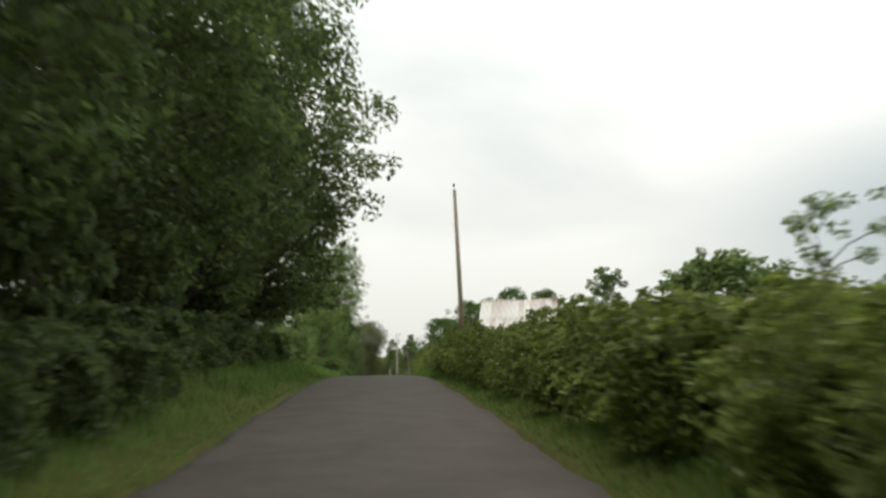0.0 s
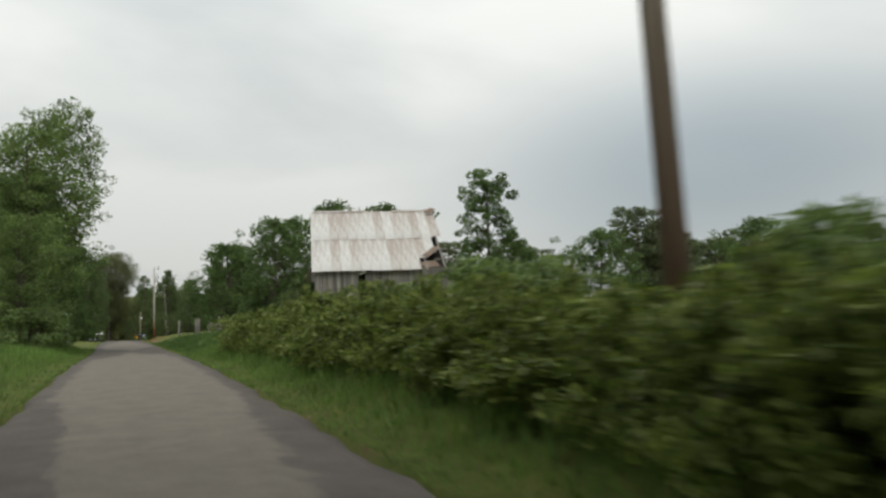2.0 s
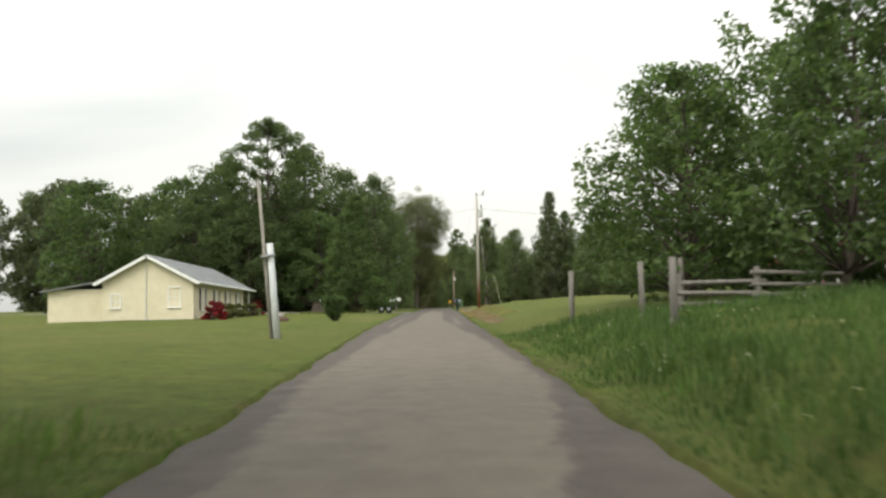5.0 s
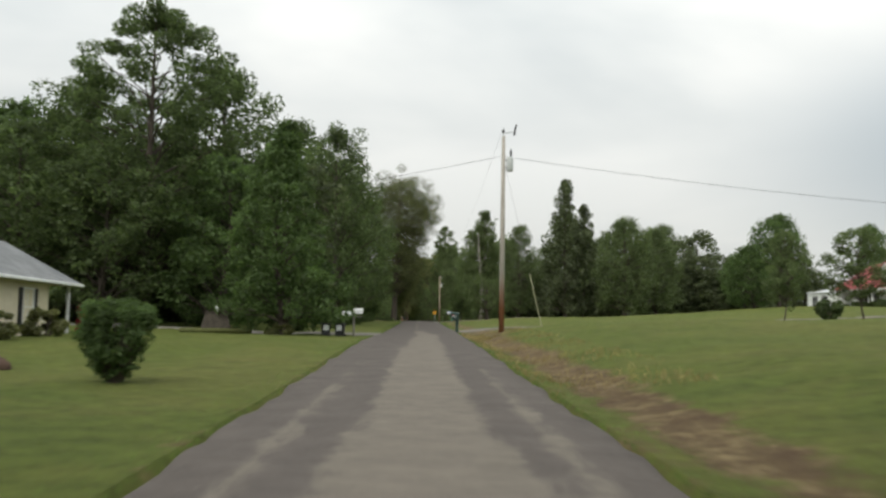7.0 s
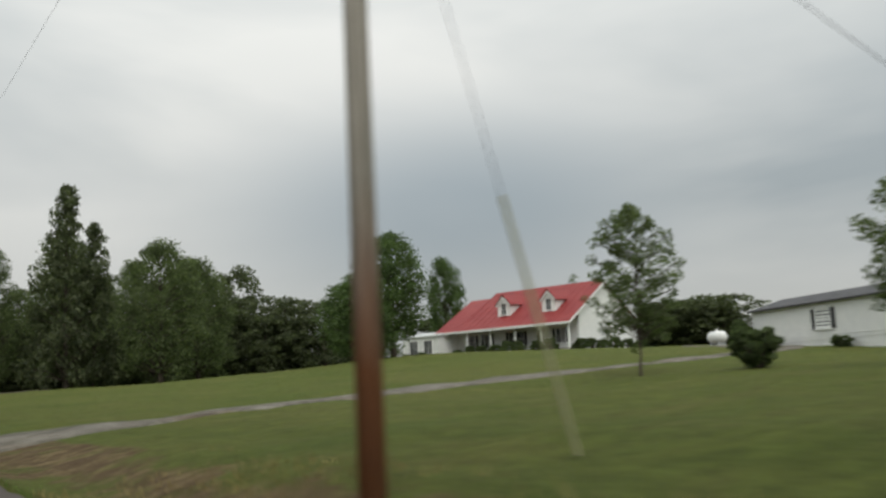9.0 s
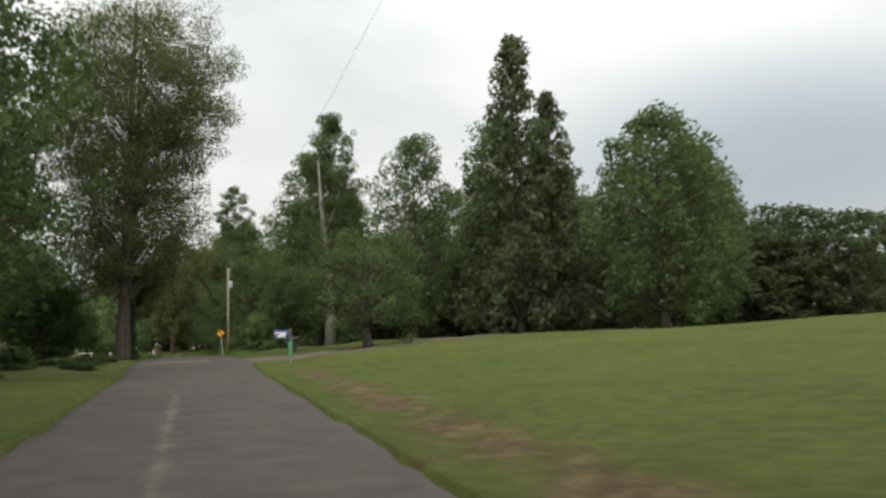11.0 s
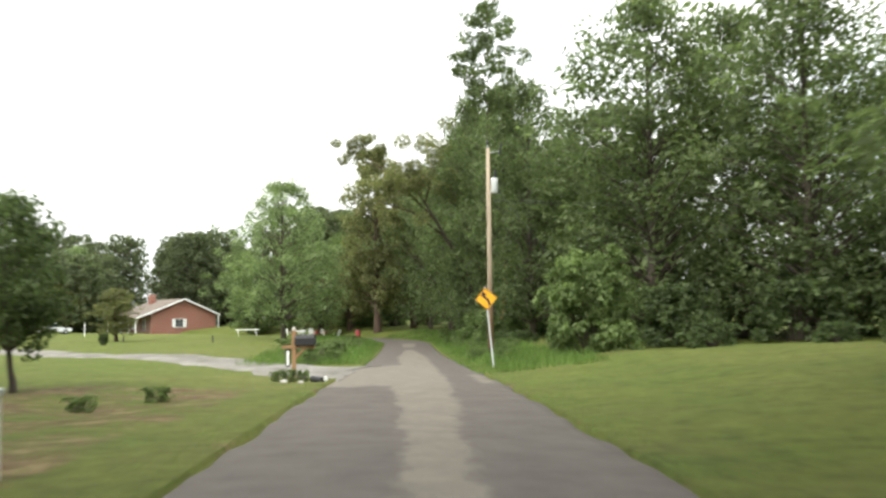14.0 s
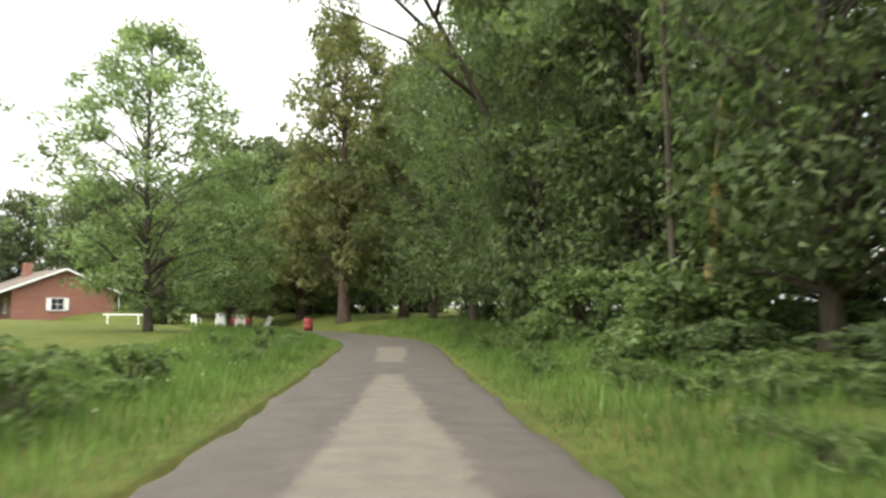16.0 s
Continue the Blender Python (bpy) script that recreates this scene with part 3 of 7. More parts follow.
def build_tree(name, label, height, trunk_r, bare_h, spread, leaf_mat, bark_mat, leaves, leaf_size, seed, boughs=26, shape="round", clump=1.3, category="tree", lean=0.0, ragged=0.25, droop=0.0, tri=False, sides=5, limb=0.38, low=0.0):
    """One tree at the origin: an Empty with trunk, limbs and crown."""
    rng = np.random.default_rng(seed)
    t = thing(name, Matrix(), label, category)
    bend = rng.normal(size=2) * 0.25
    hh = np.linspace(0, height * 0.93, 9)
    path = [(bend[0] * math.sin(h / height * 3) + lean * (h / height) ** 2 * height, bend[1] * math.sin(h / height * 2.4), h) for h in hh]
    path[0] = (path[0][0], path[0][1], -0.5)
    rad = [trunk_r * (1 - 0.93 * (h / height) ** 0.8) for h in hh]
    rad[0] = trunk_r * 1.5
    path.insert(1, (path[0][0], path[0][1], 0.35))
    rad.insert(1, trunk_r * 1.08)
    part("trunk", tube(path, rad, 10), bark_mat, t, smooth=True)
    px, py, pz = (np.array([p[i] for p in path]) for i in range(3))
    centres, radii = [], []
    bm = bmesh.new()
    for i in range(boughs):
        u = (i + 0.5) / boughs
        if shape == "cone":
            reach = spread * (1.02 - u) ** 0.75
        elif shape == "column":
            reach = spread * (0.55 + 0.45 * math.sin(math.pi * min(1, u * 1.05)))
        elif shape == "vase":
            reach = spread * float(np.interp(u, (0.0, 0.17, 0.5, 0.78, 0.9, 1.0), (0.36, 0.66, 0.70, 1.0, 0.9, 0.45)))
        elif shape == "flat":
            reach = spread * (0.75 + 0.35 * math.sin(math.pi * u))
        else:
            reach = spread * math.sqrt(max(0.05, 1 - (2 * u - 0.85) ** 2 * 0.82))
        reach *= rng.uniform(1 - ragged, 1 + ragged)
        z1 = bare_h + (height - bare_h) * u * (0.9 if shape == "vase" else 0.98)
        ang = i * 2.399963 + rng.uniform(-0.4, 0.4)
        z0 = max(bare_h * 0.75, z1 - reach * rng.uniform(0.3, 0.8))
        x0, y0 = np.interp(z0, pz, px), np.interp(z0, pz, py)
        tip = np.array([x0 + math.cos(ang) * reach * 0.8, y0 + math.sin(ang) * reach * 0.8, z1])
        midp = np.array([x0 + math.cos(ang) * reach * 0.35, y0 + math.sin(ang) * reach * 0.35, (z0 + z1) / 2 + reach * 0.05])
        tip[2] = max(low, tip[2] - droop * reach * rng.uniform(0.4, 1.3))
        r0 = max(0.03, trunk_r * limb * (1 - u * 0.75))
        add_tube(bm, [(x0, y0, z0), midp, tip], [r0, r0 * 0.6, 0.02], sides, False)
        cr = clump * rng.uniform(0.75, 1.3) * (1 - 0.35 * u if shape == "cone" else 0.64 + 0.66 * u if shape == "vase" else 1)
        centres.append(tip)
        radii.append(cr)
        for f, g in ((0.55, 0.8), (0.8, 0.7)) if shape != "vase" else ((0.4, 0.8), (0.6, 0.85), (0.75, 0.8), (0.9, 0.8)):
            side = rng.normal(size=3) * reach * 0.22
            centres.append(midp * (1 - f) + tip * f + side)
            radii.append(cr * g)
    centres.append(np.array([px[-1], py[-1], height - clump * 0.5]))
    radii.append(clump * 0.8)
    part("branchwork", bm, bark_mat, t, smooth=True)
    v, q = leaf_cloud(rng, np.array(centres), np.array(radii), leaves, leaf_size, tri=tri)
    obj("crown", raw_mesh("crown", v, q), leaf_mat, t)
    return t


def stand(proto, rows, group="", label=""):
    """Copies of a tree at (x, y, scale across, scale up, turn); the last row takes the proto itself."""
    made = []
    for i, (x, y, s, h, turn) in enumerate(rows):
        m = Matrix.Translation((x, y, gz(x, y) - 0.05)) @ Euler((0, 0, radians(turn))).to_matrix().to_4x4() @ Matrix.Diagonal((s, s, h, 1))
        if i == len(rows) - 1:
            proto.matrix_basis = m
            made.append(proto)
        else:
            made.append(copy_thing(proto, m))
    for ob in made:
        if group:
            ob["group"] = group
        if label:
            ob["label"] = label
    return made

# ---- woods and single trees ----
# rows: x, y, scale across, scale up, turn
near_tree = build_tree("broadleaf_tree", "tall dark-leaved broadleaf tree crowding the lane", 17, 0.34, 2.2, 5.0, LEAF_DARK, BARK, 30000, 0.13, 41, 110, clump=1.1, ragged=0.3)
rows = [(-8.2, 4, 1.0, 0.95, 0), (-7.6, 13, 1.0, 1.0, 70), (-8.0, 22, 1.05, 0.98, 140), (-7.0, 31, 1.0, 1.0, 200), (-5.75, 40, 1.0, 1.0, 290),
        (-6.9, 45.5, 0.9, 0.86, 30), (-9.2, 289, 0.6, 0.36, 80), (-10.2, 298, 0.7, 0.34, 10)]
stand(near_tree, rows, "dark broadleaf trees")
dark_tree = build_tree("broadleaf_tree", "tall dark-leaved broadleaf tree behind the roadside growth", 17, 0.34, 2.2, 5.2, LEAF_DARK, BARK, 17000, 0.17, 11, 70, clump=1.15, ragged=0.4, tri=True)
rows = [(-13, 30, 1.1, 1.1, 160), (-13, 43, 1.0, 1.0, 250), (-8.5, -6, 1.0, 1.0, 20)]
rows += [(-25, 209, 1.2, 0.85, 200), (-19, 197.5, 0.85, 0.62, 300), (-24.5, 199, 0.9, 0.72, 40), (-23.5, 207, 1.0, 0.98, 15), (-14.5, 210, 1.1, 1.1, 80), (-7.8, 226, 0.8, 1.05, 140), (-8.5, 240, 0.85, 1.0, 200), (-13, 233, 1.0, 1.15, 260), (-8, 256, 0.85, 0.9, 320), (-13, 262, 1.0, 1.1, 10), (-12, 277, 0.9, 1.1, 120), (-15, 299, 1.0, 0.9, 30), (-20, 307, 1.0, 0.85, 150), (-11.5, 287, 0.7, 0.8, 210)]
stand(dark_tree, rows, "dark broadleaf trees")

oak_tree = build_tree("oak_tree", "tall dark oak with open crooked limbs", 20.5, 0.4, 3.0, 6.3, LEAF_DARK, BARK, 36000, 0.125, 121, 76, clump=0.82, ragged=0.36, limb=0.36, sides=6)
stand(oak_tree, [(-17.6, 201.5, 1.0, 1.0, 40)])
cone_tree = build_tree("cone_tree", "cone-shaped mid-green tree by the drive", 11.2, 0.2, 0.9, 3.5, LEAF_MID, BARK, 17000, 0.12, 122, 90, shape="cone", clump=0.75, ragged=0.22)
stand(cone_tree, [(-7.4, 191.5, 1.0, 1.0, 0)])
light_tree = build_tree("broadleaf_tree", "light green young broadleaf tree beside the lane", 15, 0.22, 1.0, 3.4, LEAF_LIGHT, BARK, 19000, 0.105, 12, 76, shape="column", clump=0.85, ragged=0.5)
stand(light_tree, [(-5.6, 97.5, 0.72, 0.5, 120), (-6.1, 104.0, 1.08, 0.92, 200), (-7.6, 112, 1.0, 0.85, 290), (-6.5, 409, 1.3, 0.8, 20), (-13, 411, 1.4, 0.75, 80), (-19, 413, 1.3, 0.7, 140), (-1.5, 416, 1.4, 0.8, 190)], "light green trees")

green_tree = build_tree("broadleaf_tree", "leafy mid-green roadside tree clothed to the ground", 15, 0.22, 1.0, 3.4, LEAF_MID, BARK, 12500, 0.13, 112, 76, shape="column", clump=0.9, ragged=0.45)
stand(green_tree, [(-6.4, 109.3, 1.0, 0.74, 70), (-5.9, 106.0, 0.75, 0.7, 130)], "mid green trees")

overhang_tree = build_tree("broadleaf_tree", "tall light green tree leaning out over the lane", 16.5, 0.22, 4.0, 3.5, LEAF_LIGHT, BARK, 21000, 0.10, 48, 84, shape="column", clump=0.8, ragged=0.45, lean=0.085, limb=0.3)
stand(overhang_tree, [(-5.5, 110.2, 1.0, 1.0, 0)])

mid_tree = build_tree("broadleaf_tree", "broad mid-green tree at the edge of the grass", 13, 0.26, 1.0, 4.6, LEAF_MID, BARK, 10500, 0.195, 13, 70, clump=1.0, ragged=0.42, tri=True)
rows = [(9.5, 141, 0.8, 0.72, 0), (13.2, 135, 0.8, 0.85, 60), (17.5, 146, 1.0, 0.95, 130), (21, 139, 0.9, 1.02, 190), (26, 135, 1.0, 0.95, 260), (12, 150, 0.9, 0.75, 330),
        (41, 255, 0.7, 0.6, 220), (-12.6, 199, 0.85, 0.8, 80), (-28, 206, 1.1, 1.15, 200), (-36, 203, 1.1, 1.1, 250)]
rows += [(36, 128, 0.8, 0.6, 0), (44, 124, 0.9, 0.65, 90), (58, 118, 0.9, 0.7, 40), (70, 100, 0.9, 0.7, 10), (48, 100, 0.6, 0.5, 80)]
# the wood on the right-hand bank past the bend sign
rng = np.random.default_rng(5)
wood = [(12.5, 338), (12.0, 346), (11.6, 356), (18.5, 333), (19, 343), (25.5, 328), (26, 339), (32.5, 322), (39, 318), (46, 314), (18, 354), (11.0, 367), (11, 379), (10.5, 390), (-1, 412), (6.5, 402), (3.5, 420), (18, 368), (31, 332), (37, 327), (44, 322), (24, 347), (9.0, 362), (8.4, 373), (8.6, 384)]
stand(mid_tree, rows, "mid green trees")
wood_tree = build_tree("broadleaf_tree", "tall mid-green woodland tree on the roadside bank", 20, 0.28, 1.6, 4.6, LEAF_WOOD, BARK, 16500, 0.175, 47, 110, clump=1.1, ragged=0.4, tri=True)
rows = [(x, y, rng.uniform(0.85, 1.1), rng.uniform(0.68, 0.95), rng.uniform(0, 360)) for x, y in wood]
stand(wood_tree, rows + [(15.8, 290.5, 0.7, 0.75, 130), (25, 296, 0.9, 0.9, 20), (8.2, 350, 0.75, 0.82, 20), (7.8, 361, 0.75, 0.95, 100), (7.4, 371, 0.75, 0.98, 210), (5.8, 375, 0.78, 0.98, 50), (4.8, 384, 0.85, 0.95, 140), (5.6, 366, 0.64, 0.98, 300), (3.0, 393, 0.9, 0.9, 260), (-7, 420, 1.0, 0.8, 0)], "woodland trees")

lone_tree = build_tree("lone_tree", "tall slim tree with a small crown above the wood", 22.5, 0.075, 15.5, 2.3, LEAF_WOOD, BARK, 7000, 0.12, 123, 26, clump=0.65, ragged=0.35)
stand(lone_tree, [(5.9, 351.6, 1.0, 1.0, 0)])
# two thick roadside trunks with hanging boughs over the lane
road_tree = build_tree("tall_tree", "very tall thick-trunked roadside tree with hanging boughs", 22, 0.44, 4.4, 6.3, LEAF_BROWN, BARK, 87000, 0.07, 14, 130, clump=0.95, ragged=0.2, droop=0.22, limb=0.2, low=4.6, shape="vase", lean=0.035)
giants = stand(road_tree, [(-4.0, 284.6, 1.0, 1.1, 0), (-4.0, 290.0, 1.0, 1.05, 25)], "roadside giants")
rng = np.random.default_rng(15)
to_tree = np.array(giants[1].matrix_basis.inverted())
for tip, n in ((np.array([-3.3, 290.2, 14.6]), 2400), (np.array([-3.2, 290.7, 13.3]), 2300), (np.array([-2.5, 290.5, 14.0]), 2300), (np.array([-3.5, 291.3, 12.5]), 1700), (np.array([-2.2, 290.9, 15.2]), 1900)):
    cen = tip + rng.normal(size=(22, 3)) * np.array([0.55, 0.5, 0.5])
    v, q = leaf_cloud(rng, cen @ to_tree[:3, :3].T + to_tree[:3, 3], np.full(22, 0.42), n, 0.06)
    obj("low_bough_leaves", raw_mesh("low_bough_leaves", v, q), LEAF_BROWN, giants[1])
    line = np.array([[-4.0, 290.0, tip[2] + 0.3], [-3.8, 290.2, tip[2] + 0.5], tip]) @ to_tree[:3, :3].T + to_tree[:3, 3]
    part("low_bough", tube([tuple(p) for p in line], [0.09, 0.06, 0.015], 7), BARK, giants[1], smooth=True)
tall_tree = build_tree("tall_tree", "very tall thick-trunked tree with drooping ragged boughs", 22, 0.42, 3.6, 4.4, LEAF_WOOD, BARK, 36000, 0.12, 44, 96, clump=0.95, ragged=0.35, droop=0.35, low=2.0)
rows = [(10.7, 304.5, 1.0, 0.78, 60), (10.9, 297.6, 0.66, 0.85, 200)]
stand(tall_tree, rows, "tall trees")

far_tree = build_tree("far_tree", "dark green tree in the far tree line", 14, 0.25, 0.5, 3.8, LEAF_HAZE, BARK, 5200, 0.27, 15, 44, shape="column", clump=1.1, ragged=0.5, tri=True, sides=3)
rng = np.random.default_rng(8)
rows = [(50, 308, 1.1, 1.15, 100), (44, 302, 1.0, 1.0, 20)]
for x0, x1, y0, y1, n, h0, h1 in ((-24, -9, 211, 222, 6, 0.8, 1.1), (13, 30, 302, 316, 7, 0.5, 0.7), (30, 62, 292, 312, 13, 0.55, 0.85), (60, 130, 300, 330, 16, 0.55, 0.8), (88, 98, 254, 266, 9, 0.36, 0.46), (82, 90, 258, 268, 7, 0.34, 0.42), (-85, -24, 445, 475, 26, 0.9, 1.3), (40, 110, 140, 170, 12, 0.6, 0.9), (-60, -20, 220, 260, 14, 0.9, 1.3), (-24, 6, 418, 440, 16, 1.0, 1.3), (-80, -52, 300, 440, 18, 0.8, 1.1), (-78, -47, 430, 448, 12, 0.6, 0.9)):
    rows += [(rng.uniform(x0, x1), rng.uniform(y0, y1), rng.uniform(0.9, 1.3), rng.uniform(h0, h1), rng.uniform(0, 360)) for _ in range(n)]
stand(far_tree, rows, "far tree line")
spire_tree = build_tree("spire_tree", "pointed dark tree standing above the tree line", 19, 0.3, 1.0, 5.0, LEAF_HAZE, BARK, 8500, 0.26, 45, 70, shape="cone", clump=1.25, ragged=0.35, tri=True)
stand(spire_tree, [(26.2, 289.5, 0.7, 0.98, 70), (23.0, 288, 0.95, 1.18, 0)], "pointed trees")
field_tree = build_tree("broadleaf_tree", "round-headed mid-green tree in front of the far tree line", 15.5, 0.32, 1.5, 5.0, LEAF_WOOD, BARK, 15000, 0.19, 49, 90, clump=1.15, ragged=0.22, tri=True)
stand(field_tree, [(31.0, 281.5, 1.0, 0.98, 0), (37.5, 288, 0.85, 0.92, 110)], "round trees by the far field")
shade_tree = build_tree("shade_tree", "dense egg-shaped shade tree beside the white farmhouse", 12, 0.3, 2.9, 3.7, LEAF_MID, BARK, 14000, 0.17, 46, 80, clump=1.15, ragged=0.15, tri=True)
stand(shade_tree, [(41.5, 259.5, 0.75, 0.62, 40), (45.3, 258.0, 0.95, 0.98, 0), (72.0, 286.5, 0.7, 1.25, 90)], "shade trees by the farmhouse")

barn_tree = build_tree("broadleaf_tree", "tall thin tree with a bare trunk and small round crown", 14.0, 0.26, 5.2, 2.3, LEAF_MID, BARK, 11000, 0.12, 16, 36, clump=0.62, ragged=0.42, limb=0.3, shape="flat")
stand(barn_tree, [(31, 120, 1.0, 1.0, 0)])
young_tree = build_tree("young_tree", "slender young lawn tree with an airy crown", 6.0, 0.06, 1.7, 1.75, LEAF_WOOD, BARK, 7600, 0.072, 17, 60, clump=0.34, ragged=0.36)
stand(young_tree, [(26.4, 210.0, 1.0, 1.15, 0), (26.3, 198.0, 1.15, 0.95, 90), (55, 300, 1.0, 1.2, 40)], "young lawn trees")
pale_tree = build_tree("pale_tree", "airy pale grey-green tree on the lawn", 14, 0.22, 2.0, 4.4, LEAF_PALE, BARK, 16000, 0.12, 18, 90, clump=0.7, ragged=0.35)
stand(pale_tree, [(-25, 441, 0.95, 0.9, 40), (-52, 440, 0.8, 0.95, 130), (-62, 430, 0.9, 0.85, 220), (-11.2, 378.5, 1.08, 1.06, 0), (-8.4, 384, 0.6, 0.7, 100)], "pale trees")
olive_tree = build_tree("olive_tree", "tall olive-brown tree with a dark red trunk at the roadside", 15, 0.36, 2.6, 3.4, LEAF_OLIVE, BARK_RED, 15000, 0.165, 19, 64, clump=0.9, ragged=0.42, tri=True)
stand(olive_tree, [(1.2, 401, 1.1, 1.25, 90), (-50, 429, 1.0, 0.5, 40), (-25.3, 374.2, 0.5, 0.31, 140), (-6.5, 403, 0.8, 0.7, 70), (-10, 401, 0.8, 0.45, 200), (-2.9, 397, 1.15, 1.42, 0)], "olive trees")
low_tree = build_tree("low_tree", "low spreading lawn tree with a short trunk", 6.4, 0.28, 1.7, 3.4, LEAF_WOOD, BARK, 9500, 0.10, 20, 44, shape="flat", clump=0.7, ragged=0.18)
stand(low_tree, [(9.9, 278.3, 1.0, 1.0, 0)])
small_tree = build_tree("small_tree", "small dense dark green lawn tree", 5.3, 0.11, 1.5, 1.75, LEAF_DARK, BARK, 9000, 0.085, 21, 40, clump=0.55)
stand(small_tree, [(6.4, 284.7, 1.0, 1.0, 0), (-8.86, 313.4, 0.74, 0.84, 80)], "small lawn trees")


def build_bush(name, label, rx, ry, h, leaf_mat, leaves, leaf_size, seed, knobs=26, category="bush", profile="dome", shoots=0, blossoms=0, tri=False):
    """A bush: stems from the ground, a leafy mass of many clumps, and arching leafy shoots."""
    rng = np.random.default_rng(seed)
    t = thing(name, Matrix(), label, category)
    bm = bmesh.new()
    centres, radii = [], []
    for i in range(knobs):
        u = rng.uniform(0.05, 1.0)
        a = rng.uniform(0, 2 * math.pi)
        if profile == "egg":
            w = 0.14 + 0.80 * math.sin(math.pi * min(1, 0.02 + u * 0.72))
        else:
            w = math.sqrt(max(0.0, 1 - u * u * 0.85))
        k = rng.uniform(0.3, 1.0) ** 0.5 * 0.85
        c = np.array([math.cos(a) * rx * w * k, math.sin(a) * ry * w * k, u * h * 0.88])
        centres.append(c)
        radii.append(min(rx, ry, h) * rng.uniform(0.14, 0.26) * (w if profile == "egg" else 1))
        if i % 2 == 0:
            add_tube(bm, [(c[0] * 0.15, c[1] * 0.15, -0.1), (c[0] * 0.5, c[1] * 0.5, c[2] * 0.6), tuple(c)], [0.03, 0.02, 0.006], 4, False)
    for i in range(shoots):
        a = rng.uniform(0, 2 * math.pi)
        out_r = rng.uniform(0.5, 1.15)
        p0 = np.array([math.cos(a) * rx * 0.3, math.sin(a) * ry * 0.3, h * 0.3])
        p2 = np.array([math.cos(a) * rx * out_r, math.sin(a) * ry * out_r, h * rng.uniform(0.25, 0.9)])
        p1 = (p0 + p2) / 2 + np.array([0, 0, h * rng.uniform(0.35, 0.75)])
        line = [p0 * (1 - f) ** 2 + p1 * 2 * f * (1 - f) + p2 * f * f for f in np.linspace(0, 1, 9)]
        add_tube(bm, [tuple(q) for q in line[::2]], [0.014, 0.012, 0.010, 0.008, 0.004], 3, False)
        for q in line[2:]:
            centres.append(q)
            radii.append(rng.uniform(0.10, 0.2) * min(1, h * 0.6))
    tangle = part("branchwork", bm, BARK, t)
    tangle["kind"] = "stuff"
    w = np.array(radii)
    v, q = leaf_cloud(rng, np.array(centres), w, leaves, leaf_size, tri=tri)
    v[:, 2] = np.maximum(v[:, 2], 0.02)
    obj("foliage", raw_mesh("foliage", v, q), leaf_mat, t)
    if blossoms:
        pick = rng.integers(0, len(centres), blossoms)
        d = rng.normal(size=(blossoms, 3))
        d /= np.linalg.norm(d, axis=1, keepdims=True)
        cen = np.array(centres)[pick] + d * w[pick][:, None]
        v, q = leaf_cloud(rng, np.repeat(cen, 4, 0), np.full(blossoms * 4, 0.03), blossoms * 6, 0.03)
        petals = obj("blossom", raw_mesh("blossom", v, q), PETAL, t)
        petals["kind"] = "stuff"
    return t

# ---- the old barn ----
BOARD = speckled("weathered_grey_board", (0.11, 0.10, 0.09), (0.27, 0.25, 0.225), 1.8, 26, 0.95, 0.5, 0.01, stretch=(5, 5, 0.35))
_bm = Mat("weathered_barn_board", 0.95)
_g = _bm.ramp(_bm.noise(2.0, 6, 0.65, (6, 6, 0.3)), (0.25, (0.085, 0.077, 0.068)), (0.5, (0.17, 0.158, 0.142)), (0.8, (0.285, 0.268, 0.243)))
_v = _bm.ramp(_bm.rnd(), (0.0, 0.55), (0.7, 1.05), (1.0, 1.4))
_bm.color(_bm.mix(1.0, _g, _v, "MULTIPLY"))
_bm.bump(_bm.noise(9, 5, 0.6, (6, 6, 0.25)), 0.5, 0.01)
BARN_BOARD = _bm.m
_tn = Mat("rusting_roof_tin", 0.5, 0.25, 0.4)
_pale = _tn.ramp(_tn.noise(1.1, 5, 0.6, (1.0, 0.35, 0.35)), (0.3, (0.39, 0.38, 0.36)), (0.7, (0.60, 0.59, 0.57)))
_spots = _tn.ramp(_tn.math("ADD", _tn.noise(0.55, 6, 0.7, (2.2, 0.4, 0.4)), _tn.math("MULTIPLY", _tn.rnd(), 0.16)), (0.48, 0.0), (0.66, 1.0))
_tn.color(_tn.mix(_tn.math("MULTIPLY", _spots, 0.75), _pale, _tn.ramp(_tn.noise(7, 5, 0.7), (0.3, (0.17, 0.11, 0.08)), (0.7, (0.31, 0.24, 0.19)))))
_tn.bump(_tn.noise(3, 4), 0.3, 0.02)
TIN = _tn.m

RUSTY_TIN = speckled("rusted_tin", (0.11, 0.072, 0.05), (0.24, 0.185, 0.145), 2.0, 20, 0.8, 0.3, 0.01, 0.1)


def sheet_mesh(w, l):
    """A roofing sheet with five pressed ribs: x across, y up the slope."""
    prof = []
    for k in range(5):
        x = w * (k + 0.5) / 5
        prof += [(x - 0.055, 0.0), (x - 0.02, 0.022), (x + 0.02, 0.022), (x + 0.055, 0.0)]
    prof = [(0, 0.0)] + prof + [(w + 0.04, 0.0)]
    v = [(x, y, z) for y in (0, l) for x, z in prof]
    n = len(prof)
    return raw_mesh("roof_sheet", v, [(i, i + 1, n + i + 1, n + i) for i in range(n - 1)])


